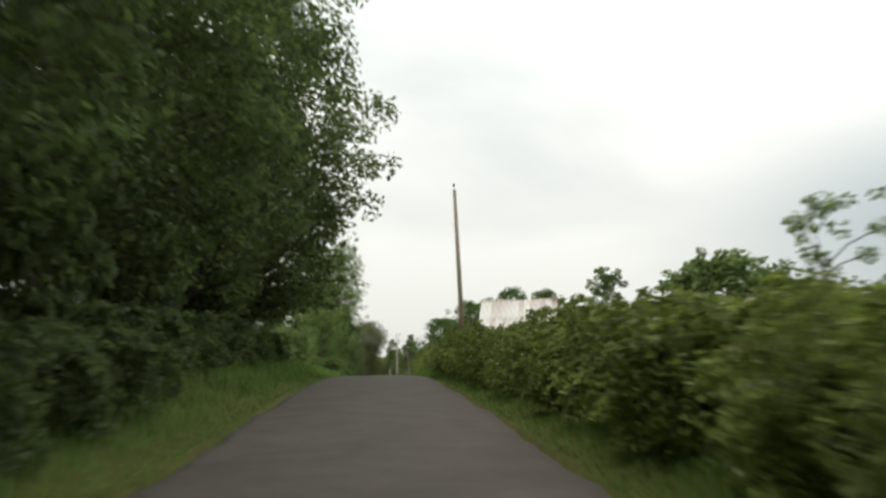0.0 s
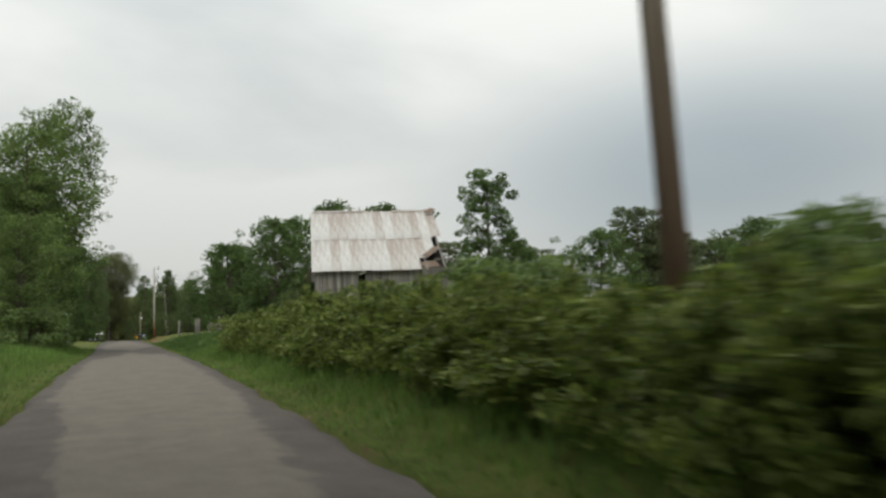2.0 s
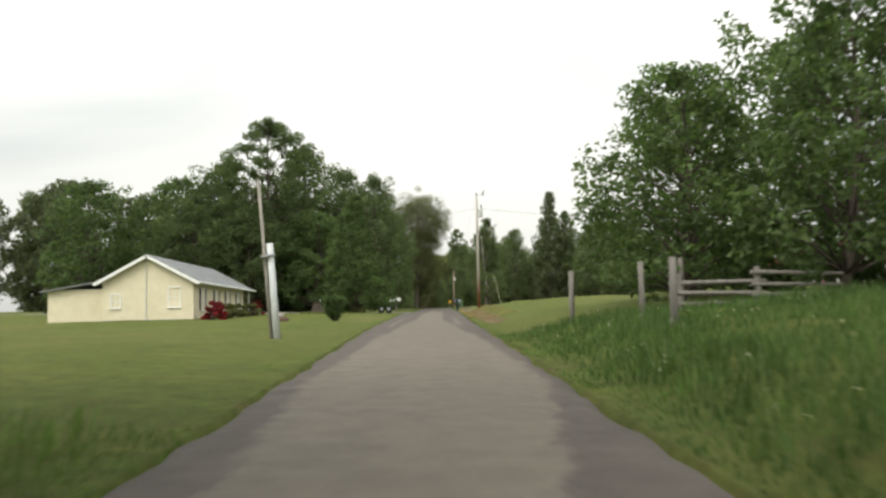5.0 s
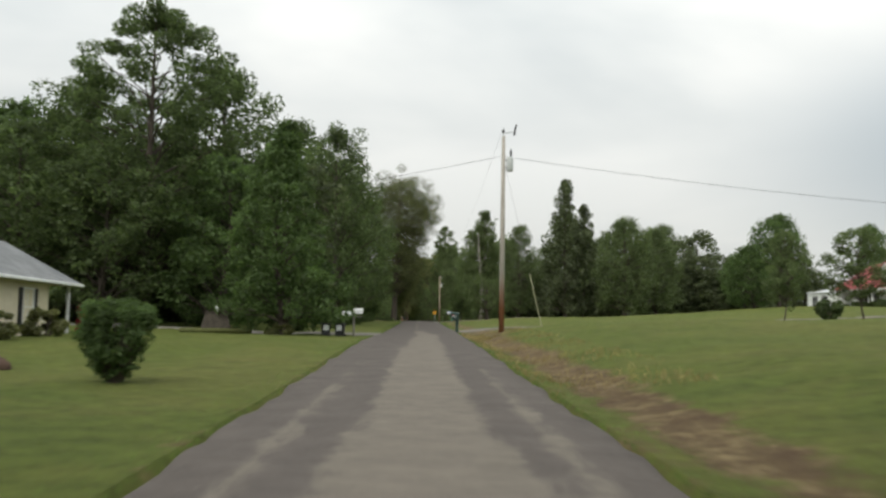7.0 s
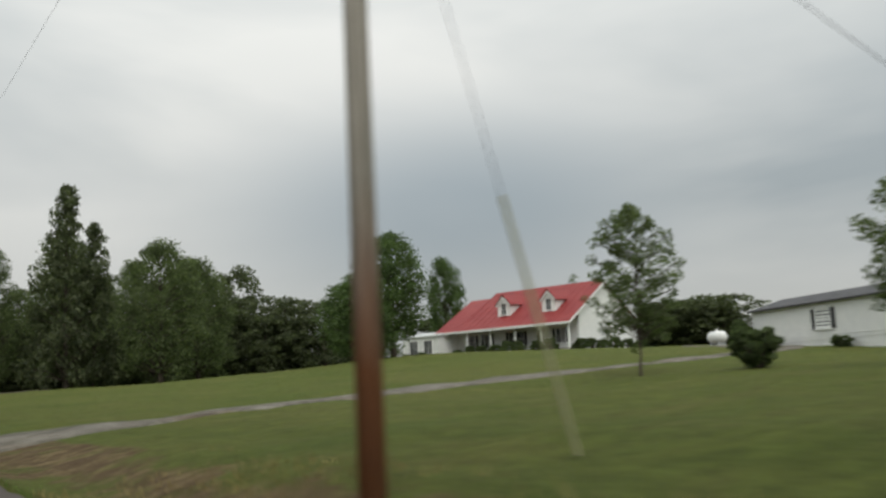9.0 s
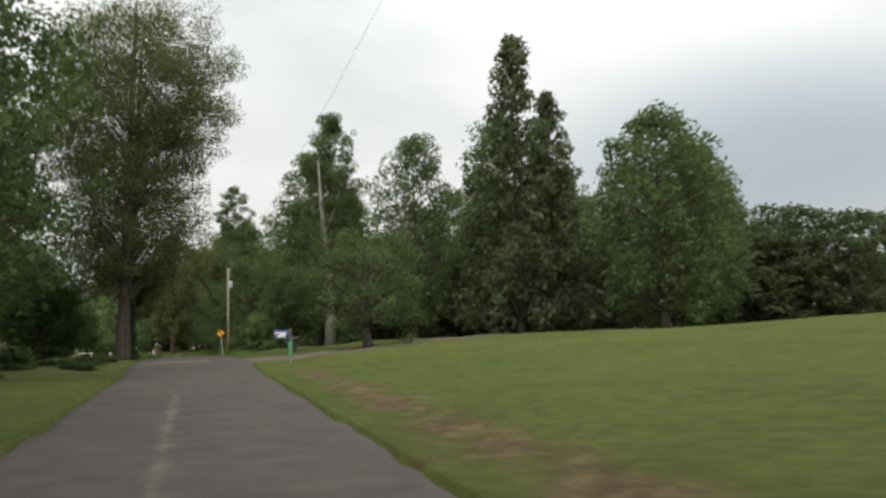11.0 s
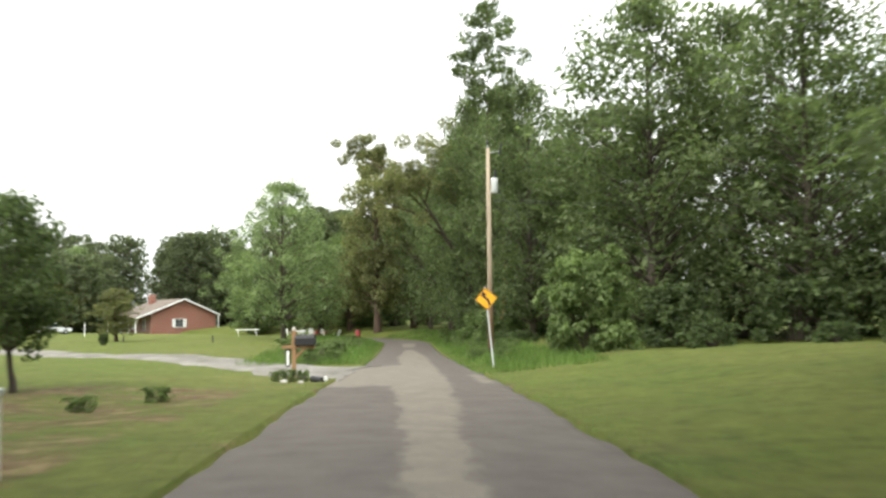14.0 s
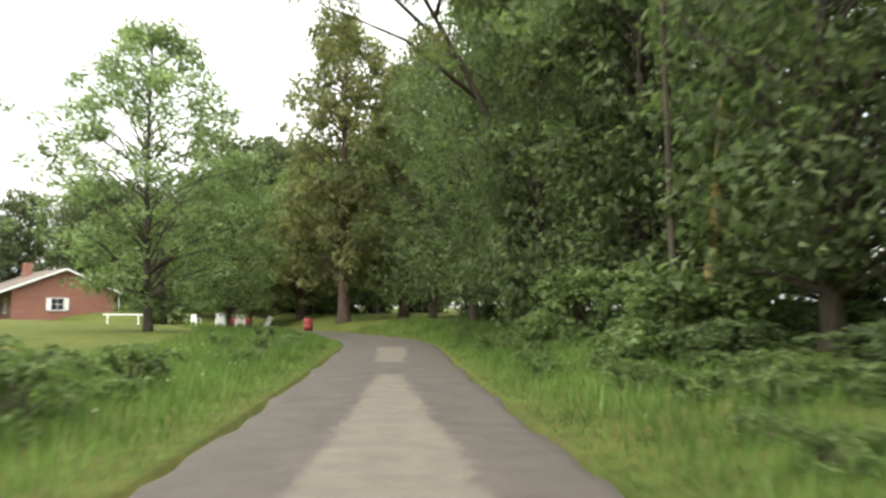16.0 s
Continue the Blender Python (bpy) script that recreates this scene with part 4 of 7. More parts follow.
BARN_L, BARN_D = 9.0, 16.6
EAVE, RIDGE, SKIRT = 4.15, 9.2, 1.95
barn = thing("barn", Matrix.Translation((11.45, 103.1, 6.35)) @ Euler((0, 0, radians(-10.9))).to_matrix().to_4x4(),
             "old grey plank barn with a rusting tin roof and gaping gable", "barn")
rng = np.random.default_rng(31)
wall_f = part("front_wall", box(0.05, BARN_L - 0.1, 0.16, 0.24, EAVE - 0.22, EAVE - 0.04), BOARD, barn)
for z in (SKIRT + 0.25, 3.1):
    for xa, xb in ((0.05, 2.9), (3.5, BARN_L - 0.1)):
        part("rail", box(xa, xb, 0.10, 0.22, z - 0.07, z + 0.07, 0.01), BOARD, barn)
part("tin_scrap", box(-0.24, 0.24, -0.01, 0.01, -0.07, 0.07, 0.004, Matrix.Translation((3.12, 0.0, 3.86)) @ Euler((0, radians(-24), 0)).to_matrix().to_4x4()), WHITE_PAINT, barn, "bent white scrap hanging in the gap")
x = 0.02
k = 0
while x < BARN_L - 0.25:
    w = rng.uniform(0.19, 0.27)
    if not 2.86 < x + w / 2 < 3.42:
        z0 = SKIRT + rng.uniform(-0.06, 0.08) + (0.25 if 0.2 < rng.uniform() < 0.23 else 0)
        part("board", box(0, w - 0.012, 0, 0.024, z0 - EAVE, 0.0, 0.004, Matrix.Translation((x, 0.05 + rng.uniform(-0.012, 0.012), EAVE - 0.03)) @ Euler((rng.uniform(-0.012, 0.012), rng.uniform(-0.012, 0.012), 0)).to_matrix().to_4x4()), BARN_BOARD, wall_f)
    x += w
# the gable end towards the lane, boards running up to the roof, with a gap high up
wall_g = part("gable_wall", box(0.10, 0.2, 0.2, BARN_D - 0.2, EAVE - 0.2, EAVE - 0.02), BOARD, barn)
y = 0.05
while y < BARN_D + 2.8:
    w = rng.uniform(0.20, 0.28)
    mid = y + w / 2
    top = float(np.interp(mid, [0, BARN_D / 2, 13.0, 16.6, 19.5], [EAVE, RIDGE, 6.3, 4.75, 3.75])) - 0.1
    low = float(np.interp(mid, [8.0, 11.0, 19.5], [SKIRT, 2.75, 2.85])) + rng.uniform(-0.08, 0.08)
    out = -float(np.interp(mid, [12.0, 16.0, 19.5], [0.0, 0.25, 1.3]))
    spans = [(low, top)]
    if 5.6 < mid < 8.0:
        spans = [(low, EAVE + 1.6 + rng.uniform(-0.1, 0.1))] if rng.uniform() < 0.8 else [(low, top)]
        if rng.uniform() < 0.35:
            spans.append((EAVE + 2.9, top))
    elif 9.4 < mid < 9.9:
        spans = [(low, EAVE + 1.9), (EAVE + 3.6, top)]
    elif rng.uniform() < 0.06:
        spans = [(low, top - 1.2)]
    for a, b in spans:
        if b > a + 0.2:
            part("board", box(0, 0.024, 0, w - 0.014, a, b, 0.004, Matrix.Translation((out + rng.uniform(-0.015, 0.015), y, 0)) @ Euler((rng.uniform(-0.012, 0.012), 0, 0)).to_matrix().to_4x4()), BARN_BOARD, wall_g)
    y += w
part("gable_beam", box(0.08, 0.24, 4.4, 12.2, EAVE + 1.55, EAVE + 1.75, 0.01), BOARD, barn)
part("gable_beam", box(0.10, 0.22, 5.4, 11.0, EAVE + 2.75, EAVE + 2.88, 0.01), BOARD, barn)
# far end and back, closed
part("back_wall", box(0.1, BARN_L - 0.1, BARN_D - 0.12, BARN_D - 0.05, SKIRT, EAVE, 0), BARN_BOARD, barn)
part("end_wall", prism([(0.1, SKIRT), (BARN_D - 0.1, SKIRT), (BARN_D - 0.1, EAVE - 0.05), (BARN_D / 2, RIDGE - 0.15), (0.1, EAVE - 0.05)], 0, 0.06), BARN_BOARD, barn).matrix_basis = Matrix.Translation((BARN_L - 0.2, 0, 0)) @ Euler((0, 0, radians(90))).to_matrix().to_4x4()
# added partition and loft floor, coloured near-black for the barn's inner shade
part("inner_partition", box(0.6, BARN_L - 0.3, 5.5, 5.6, 0.1, EAVE - 0.3), SHADE_TIMBER, barn)
part("loft_floor", box(0.3, BARN_L - 0.3, 0.4, BARN_D - 0.3, EAVE - 0.35, EAVE - 0.25), SHADE_TIMBER, barn)
for px_, py_ in [(0.12, 0.15), (2.75, 0.15), (3.6, 0.15), (6.0, 0.15), (BARN_L - 0.25, 0.15), (0.15, 4.2), (0.15, 8.3), (0.15, 12.4), (0.15, BARN_D - 0.2), (4.5, 5.3), (BARN_L - 0.3, 8), (BARN_L - 0.3, BARN_D - 0.3)]:
    part("post", box(px_ - 0.1, px_ + 0.1, py_ - 0.02, py_ + 0.19, -0.6, EAVE - 0.1, 0.02), BOARD, barn)
part("stall_rail", box(0.1, 6.0, -0.03, 0.06, 0.95, 1.12, 0.015), BOARD, barn)
part("stall_rail", box(2.8, BARN_L - 0.2, -0.03, 0.06, 0.5, 0.66, 0.015), BOARD, barn)
slope_len = math.hypot(BARN_D / 2 + 0.3, (RIDGE - EAVE) * (BARN_D / 2 + 0.3) / (BARN_D / 2))
ang = math.atan2(RIDGE - EAVE, BARN_D / 2)
roof_f = part("front_roof_slope", box(0, BARN_L - 0.3, 0, 0.08, -0.09, -0.03, 0, Matrix.Translation((0, 0.2, EAVE))), BOARD, barn)
roof_b = part("back_roof_slope", box(0, BARN_L - 0.3, 0, 0.08, -0.09, -0.03, 0, Matrix.Translation((0, BARN_D - 0.3, EAVE))), BOARD, barn)
row_l = slope_len / 2 + 0.12
sheet = sheet_mesh(0.66, row_l)
n_sheets = int((BARN_L + 0.35) / 0.66)
for side in (0, 1):
    for r in (0, 1):
        for i in range(n_sheets):
            if side == 0 and r == 0 and i >= n_sheets - 3:
                continue
            o = obj("roof_sheet", sheet, TIN, roof_f if side == 0 else roof_b)
            jit = rng.uniform(-0.04, 0.04) + (0.35 if side == 0 and r == 1 and i == n_sheets - 1 else 0)
            m = Matrix.Translation((i * 0.66 - 0.2, -0.3, EAVE - 0.3 * (RIDGE - EAVE) / (BARN_D / 2))) @ Euler((ang, 0, 0)).to_matrix().to_4x4() @ Matrix.Translation((0, r * (row_l - 0.2) + jit, 0.012 + 0.02 * r))
            if side:
                m = Matrix.Translation((BARN_L, BARN_D, 0)) @ Euler((0, 0, math.pi)).to_matrix().to_4x4() @ m
            o.matrix_basis = m
for i in range(8):
    xx = 0.1 + i * (BARN_L - 0.4) / 7
    part("rafter", box(-0.04, 0.04, 0, slope_len - 0.05, -0.16, -0.015, 0, Matrix.Translation((xx, -0.3, EAVE - 0.3 * math.tan(ang))) @ Euler((ang, 0, 0)).to_matrix().to_4x4()), BOARD, barn)
short = sheet_mesh(0.66, row_l * 0.62)
torn = sheet_mesh(0.6, 1.5)
low_edge = Matrix.Translation((0, -0.3, EAVE - 0.3 * (RIDGE - EAVE) / (BARN_D / 2))) @ Euler((ang, 0, 0)).to_matrix().to_4x4()
obj("roof_sheet", short, TIN, roof_f).matrix_basis = low_edge @ Matrix.Translation(((n_sheets - 3) * 0.66 - 0.2, row_l * 0.34, 0.014))
obj("roof_sheet", short, TIN, roof_f).matrix_basis = low_edge @ Matrix.Translation(((n_sheets - 2) * 0.66 - 0.22, row_l * 0.5, 0.016)) @ Euler((0, 0, radians(2.5))).to_matrix().to_4x4()
for px_, py_, pz_, turns, mat, lab in ((7.0, 0.9, 0.12, (-12, 16, -58), RUSTY_TIN, "hanging rusty roof sheet"), (7.3, 2.1, 0.02, (6, -14, -40), RUSTY_TIN, "bent rusty roof sheet")):
    obj("roof_sheet", torn, mat, roof_f, lab).matrix_basis = low_edge @ Matrix.Translation((px_, py_, pz_)) @ Euler([radians(v) for v in turns]).to_matrix().to_4x4()
obj("roof_sheet", torn, TIN, roof_f, "bent tin sheet at the ridge").matrix_basis = Matrix.Translation((BARN_L - 0.7, BARN_D / 2 - 0.5, RIDGE - 0.12)) @ Euler((radians(30), radians(14), radians(-50))).to_matrix().to_4x4() @ Matrix.Diagonal((1, 0.5, 1, 1))
part("broken_batten", box(BARN_L - 0.9, BARN_L + 0.35, 1.2, 1.3, EAVE + 0.62, EAVE + 0.7), BOARD, barn)
part("broken_batten", box(BARN_L - 0.9, BARN_L + 0.25, 2.5, 2.6, EAVE + 1.45, EAVE + 1.53), BOARD, barn)
for xa, xb in ((0.0, 3.9), (5.9, 8.2)):
    part("ridge_cap", prism([(-0.22, -0.13), (0, 0.02), (0.22, -0.13), (0.2, -0.17), (0, -0.03), (-0.2, -0.17)], xa, xb), TIN, barn).matrix_basis = Matrix.Translation((0, BARN_D / 2, RIDGE + 0.12)) @ Euler((0, 0, radians(-90))).to_matrix().to_4x4()
for rx in (1.6, 2.6, 3.5):
    part("lightning_stub", tube([(rx, BARN_D / 2, RIDGE), (rx, BARN_D / 2, RIDGE + 0.42)], [0.03, 0.02], 6), DARK_PAINT, barn)
# lean-to at the far corner, sagging
part("lean_to_roof", slab((-1.5, 19.6, 3.75), (-0.2, 14.2, 5.75), (BARN_L - 0.4, 14.2, 5.75), (BARN_L - 0.4, 19.6, 3.75), 0.05), TIN, barn, "sagging rusty tin lean-to roof")
part("lean_to_post", box(-1.5, -1.36, BARN_D + 1.2, BARN_D + 1.34, -0.6, EAVE - 1.35, 0.01), BOARD, barn)
part("lean_to_post", box(-0.6, -0.46, BARN_D - 0.6, BARN_D - 0.46, -0.6, EAVE - 0.95, 0.01), BOARD, barn)
part("lean_to_post", box(1.8, 1.94, BARN_D + 1.5, BARN_D + 1.64, -0.6, EAVE - 1.5, 0.01), BOARD, barn)
# the pen beside the barn
pen = thing("pen_fence", barn.matrix_basis @ Matrix.Translation((8.75, 0.1, 0.0)), "grey pole and board pen fence beside the barn", "fence")
for xx, hh in ((-0.3, 4.0), (0.55, 3.7), (1.9, 3.85), (3.4, 2.6)):
    part("post", box(xx - 0.08, xx + 0.08, 0, 0.16, -0.8, hh, 0.015), BOARD, pen)
part("rail", tube([(-0.3, -0.05, 3.78), (0.6, -0.05, 3.86), (1.4, -0.05, 3.98), (2.0, -0.05, 4.05)], [0.05, 0.05, 0.045, 0.04], 6), BOARD, pen)
for z in (1.6, 2.3, 2.9):
    part("rail", box(-0.3, 2.6, -0.03, 0.0, z - 0.07, z + 0.07, 0.008), BOARD, pen)
part("brace", tube([(0.5, -0.05, 1.2), (1.9, -0.05, 3.1)], [0.05, 0.04], 6), BOARD, pen)
for k in range(3):
    part("board", box(-0.28 + k * 0.26, -0.05 + k * 0.26, -0.06, -0.035, 1.7 + 0.15 * k, 3.8, 0.004), BARN_BOARD, pen)

# ---- houses ----


def lap_siding(bm, x0, x1, z0, z1, y, step=0.14, top=None):
    """Lapped boards on a wall that faces -y, from x0 to x1; top(x) limits a gable."""
    z = z0
    while z < z1 - 0.01:
        zt = min(z + step, z1)
        a, b = x0, x1
        if top:
            xs_ = np.linspace(x0, x1, 200)
            ok = xs_[np.array([top(q) for q in xs_]) >= zt - 0.02]
            if not len(ok):
                break
            a, b = ok[0], ok[-1]
        v = [bm.verts.new(p) for p in ((a, y - 0.022, z), (b, y - 0.022, z), (b, y - 0.004, zt), (a, y - 0.004, zt), (a, y, z), (b, y, z))]
        bm.faces.new((v[0], v[1], v[2], v[3]))
        bm.faces.new((v[4], v[5], v[1], v[0]))
        z = zt
    return bm


def house_window(parent, m, w, h, trim, shutter=None, name="window"):
    """A sash window facing -y at the pose m (its lower left corner): glass, frame, bars, sill and shutters."""
    win = part(name, box(0, w, 0.02, 0.05, 0, h), DARK_GLASS, parent)
    win.matrix_basis = m
    for a in ((-0.07, 0.0, 0, h), (w, w + 0.07, 0, h)):
        part("frame", box(a[0], a[1], -0.05, 0.05, a[2] - 0.07, a[3] + 0.07, 0.005), trim, win)
    part("frame", box(0, w, -0.05, 0.05, h, h + 0.07, 0.005), trim, win)
    part("sill", box(-0.1, w + 0.1, -0.1, 0.05, -0.09, 0.0, 0.008), trim, win)
    part("bar", box(0, w, -0.02, 0.03, h * 0.5 - 0.02, h * 0.5 + 0.02), trim, win)
    part("bar", box(w * 0.5 - 0.012, w * 0.5 + 0.012, -0.01, 0.03, 0, h), trim, win)
    if shutter:
        for x0 in (-0.07 - 0.36, w + 0.07):
            part("shutter", box(x0 + 0.02, x0 + 0.36, -0.045, -0.005, -0.05, h + 0.05, 0.006), shutter, win)
    return win


def turn_m(x, y, z, deg):
    return Matrix.Translation((x, y, z)) @ Euler((0, 0, radians(deg))).to_matrix().to_4x4()


# white farmhouse with a red roof across the field; x along its front, y into it
H_E, H_R = 2.62, 6.9
farm = thing("farmhouse", Matrix.Translation((55.41, 270.5, 11.72)) @ Matrix(((0.194, 0.981, 0, 0), (-0.981, 0.194, 0, 0), (0, 0, 1, 0), (0, 0, 0, 1))),
             "white farmhouse with a red metal roof, dormers and front porch", "house")
part("wall", box(7.7, 21.45, 1.9, 12.4, -0.6, 2.9), WHITE_PAINT, farm)
part("wall", box(4.2, 7.7, 1.9, 11.6, -0.6, 2.9), WHITE_PAINT, farm)
part("gable_wall", prism([(1.9, 2.85), (12.45, 2.85), (6.4, H_R - 0.25)], 0, 0.2), WHITE_PAINT, farm).matrix_basis = Matrix.Translation((21.45, 0, 0)) @ Euler((0, 0, radians(90))).to_matrix().to_4x4()
bm = lap_siding(bmesh.new(), -12.4, -1.9, -0.5, H_R - 0.3, 0, 0.18, lambda q: 2.6 + (H_R - 2.75) * (1 - abs(-q - 6.4) / 6.4) if -q > 6.4 else 2.6 + (H_R - 2.75) * (1 - abs(-q - 6.4) / 6.4))
sd = part("siding", bm, WHITE_PAINT, farm)
sd.matrix_basis = Matrix.Translation((21.48, 0, 0)) @ Euler((0, 0, radians(90))).to_matrix().to_4x4() @ Matrix.Diagonal((-1, 1, 1, 1))
part("front_roof", slab((7.5, -0.35, H_E - 0.05), (21.9, -0.35, H_E - 0.05), (21.9, 6.4, H_R), (7.5, 6.4, H_R)), ROOF_RED, farm)
part("back_roof", slab((21.9, 12.9, H_E - 0.05), (7.5, 12.9, H_E - 0.05), (7.5, 6.4, H_R), (21.9, 6.4, H_R)), ROOF_RED, farm)
part("wing_roof", slab((3.9, -0.2, H_E - 0.05), (7.5, -0.2, H_E - 0.05), (7.5, 6.2, H_R - 0.55), (3.9, 6.2, H_R - 0.55)), ROOF_RED, farm)
part("wing_roof", slab((7.5, 12.4, H_E - 0.05), (3.9, 12.4, H_E - 0.05), (3.9, 6.2, H_R - 0.55), (7.5, 6.2, H_R - 0.55)), ROOF_RED, farm)
part("wing_gable", prism([(1.9, 2.85), (11.6, 2.85), (6.2, H_R - 0.8)], 0, 0.2), WHITE_PAINT, farm).matrix_basis = Matrix.Translation((4.3, 0, 0)) @ Euler((0, 0, radians(90))).to_matrix().to_4x4()
part("fascia", box(3.9, 21.9, -0.40, -0.34, H_E - 0.25, H_E - 0.02), WHITE_PAINT, farm)
for i in range(21):
    xx = 4.14 + i * 0.88
    rr = H_R if xx > 7.5 else H_R - 0.55
    part("roof_seam", slab((xx, -0.36, H_E - 0.02), (xx + 0.05, -0.36, H_E - 0.02), (xx + 0.05, 6.3, rr + 0.025), (xx, 6.3, rr + 0.025), 0.03), ROOF_RED, farm)
part("bargeboard", slab((21.86, -0.36, H_E - 0.10), (21.94, -0.36, H_E - 0.10), (21.94, 6.4, H_R - 0.05), (21.86, 6.4, H_R - 0.05), 0.22), WHITE_PAINT, farm)
part("bargeboard", slab((21.86, 6.4, H_R - 0.05), (21.94, 6.4, H_R - 0.05), (21.94, 12.9, H_E - 0.10), (21.86, 12.9, H_E - 0.10), 0.22), WHITE_PAINT, farm)
part("porch_floor", box(6.4, 21.6, -0.1, 1.9, -0.6, 0.12), STONE, farm)
for xx in (8.4, 11.66, 14.92, 18.2, 21.5):
    pc = part("porch_post", box(xx - 0.09, xx + 0.09, 0.02, 0.20, 0.12, H_E - 0.1, 0.01), WHITE_PAINT, farm)
    part("capital", box(xx - 0.15, xx + 0.15, -0.04, 0.26, H_E - 0.2, H_E - 0.1, 0.01), WHITE_PAINT, pc)
for xx, w in ((7.2, 0.8), (9.3, 0.9), (12.7, 0.8), (13.9, 0.7), (18.7, 1.1)):
    house_window(farm, Matrix.Translation((xx, 1.88, 0.75)), w, 1.35, WHITE_PAINT, DARK_PAINT)
door = part("door", box(16.3, 17.2, 1.84, 1.88, 0.12, 2.15, 0.01), DARK_PAINT, farm, "dark front door")
part("door_frame", box(16.2, 16.3, 1.82, 1.9, 0.12, 2.25), WHITE_PAINT, door)
part("door_frame", box(17.2, 17.3, 1.82, 1.9, 0.12, 2.25), WHITE_PAINT, door)
for xx in (12.4, 18.2):
    d = part("dormer", prism([(-0.75, 0), (0.75, 0), (0.75, 1.25), (0, 2.0), (-0.75, 1.25)], 0, 2.6), WHITE_PAINT, farm)
    d.matrix_basis = Matrix.Translation((xx, 1.65, 3.72)) @ Matrix.Scale(1.12, 4)
    part("dormer_roof", slab((-0.95, -0.2, 1.12), (-0.95, 3.0, 1.12), (0, 3.0, 2.1), (0, -0.2, 2.1), 0.07), ROOF_RED, d)
    part("dormer_roof", slab((0, -0.2, 2.1), (0, 3.0, 2.1), (0.95, 3.0, 1.12), (0.95, -0.2, 1.12), 0.07), ROOF_RED, d)
    part("dormer_trim", prism([(-0.9, 1.05), (0, 1.95), (0.9, 1.05), (0.75, 1.05), (0, 1.78), (-0.75, 1.05)], -0.2, -0.12), WHITE_PAINT, d)
    house_window(d, Matrix.Translation((-0.28, -0.03, 0.25)), 0.56, 1.0, WHITE_PAINT)
part("front_wing", box(0, 5.4, -1.2, 2.0, -0.6, 2.45), WHITE_PAINT, farm)
part("wing_lean_roof", slab((-0.2, -1.4, 2.35), (5.6, -1.4, 2.35), (5.6, 2.2, 2.95), (-0.2, 2.2, 2.95), 0.1), PAINT_GREY, farm)
for xx in (1.1, 3.3):
    house_window(farm, Matrix.Translation((xx, -1.22, 0.35)), 1.25, 1.5, WHITE_PAINT)
part("chimney_vent", tube([(17.0, 7.0, H_R - 0.6), (17.0, 7.0, H_R + 0.3)], [0.07, 0.07], 8), METAL_GREY, farm)
foot = build_bush("hedge_bush", "low dark clipped bush before the farmhouse", 1.05, 0.8, 1.0, LEAF_DARK, 2200, 0.10, 41, 40)
places = [(8.0, -0.9), (9.6, -0.9), (11.2, -0.9), (13.0, -0.9), (14.6, -0.9), (16.0, -0.9), (18.4, -0.9), (20.0, -0.9), (22.3, 0.8), (22.4, 2.6), (22.4, 4.6), (22.4, 6.8), (22.4, 9.0), (22.4, 11.2), (1.2, -2.0), (3.8, -2.0)]
fm = farm.matrix_basis.copy()
for i, (lx, ly) in enumerate(places):
    p = fm @ Vector((lx, ly, 0))
    m = turn_m(p.x, p.y, gz(p.x, p.y), i * 67) @ Matrix.Diagonal((1, 1, 0.85 + 0.3 * ((i * 37) % 10) / 10, 1))
    if i < len(places) - 1:
        tagged(copy_thing(foot, m), group="bushes round the farmhouse")
    else:
        foot.matrix_basis = m
        tagged(foot, group="bushes round the farmhouse")

# long white mobile home
MH_L, MH_D = 20.0, 5.0
mobile = thing("mobile_home", Matrix.Translation((50.3, 222.0, 10.25)) @ Matrix(((-0.375, 0.927, 0, 0), (-0.927, -0.375, 0, 0), (0, 0, 1, 0), (0, 0, 0, 1))), "long white mobile home with black shutters and a low roof", "house")
part("body", box(0, MH_L, 0.05, MH_D, 0.3, 2.55), WHITE_PAINT, mobile)
part("siding", lap_siding(bmesh.new(), 0, MH_L, 0.55, 2.5, 0.05, 0.2), WHITE_PAINT, mobile)
part("skirting", box(0.02, MH_L - 0.02, 0.08, MH_D - 0.05, -0.8, 0.5), WHITE_PAINT, mobile)
part("roof", slab((-0.2, -0.25, 2.5), (MH_L + 0.2, -0.25, 2.5), (MH_L + 0.2, MH_D / 2, 3.25), (-0.2, MH_D / 2, 3.25), 0.12), SHINGLE_CHARCOAL, mobile)
part("roof", slab((MH_L + 0.2, MH_D + 0.25, 2.5), (-0.2, MH_D + 0.25, 2.5), (-0.2, MH_D / 2, 3.25), (MH_L + 0.2, MH_D / 2, 3.25), 0.12), SHINGLE_CHARCOAL, mobile)
for sx in (0.0, MH_L - 0.1):
    part("gable", prism([(0.05, 2.5), (MH_D - 0.05, 2.5), (MH_D / 2, 3.18)], 0, 0.1), WHITE_PAINT, mobile).matrix_basis = Matrix.Translation((sx + 0.1, 0, 0)) @ Euler((0, 0, radians(90))).to_matrix().to_4x4()
for xx, w, h, z in ((6.6, 1.3, 1.1, 0.95), (16.4, 1.1, 0.7, 1.5)):
    house_window(mobile, Matrix.Translation((xx, 0.02, z)), w, h, WHITE_PAINT, DARK_PAINT)

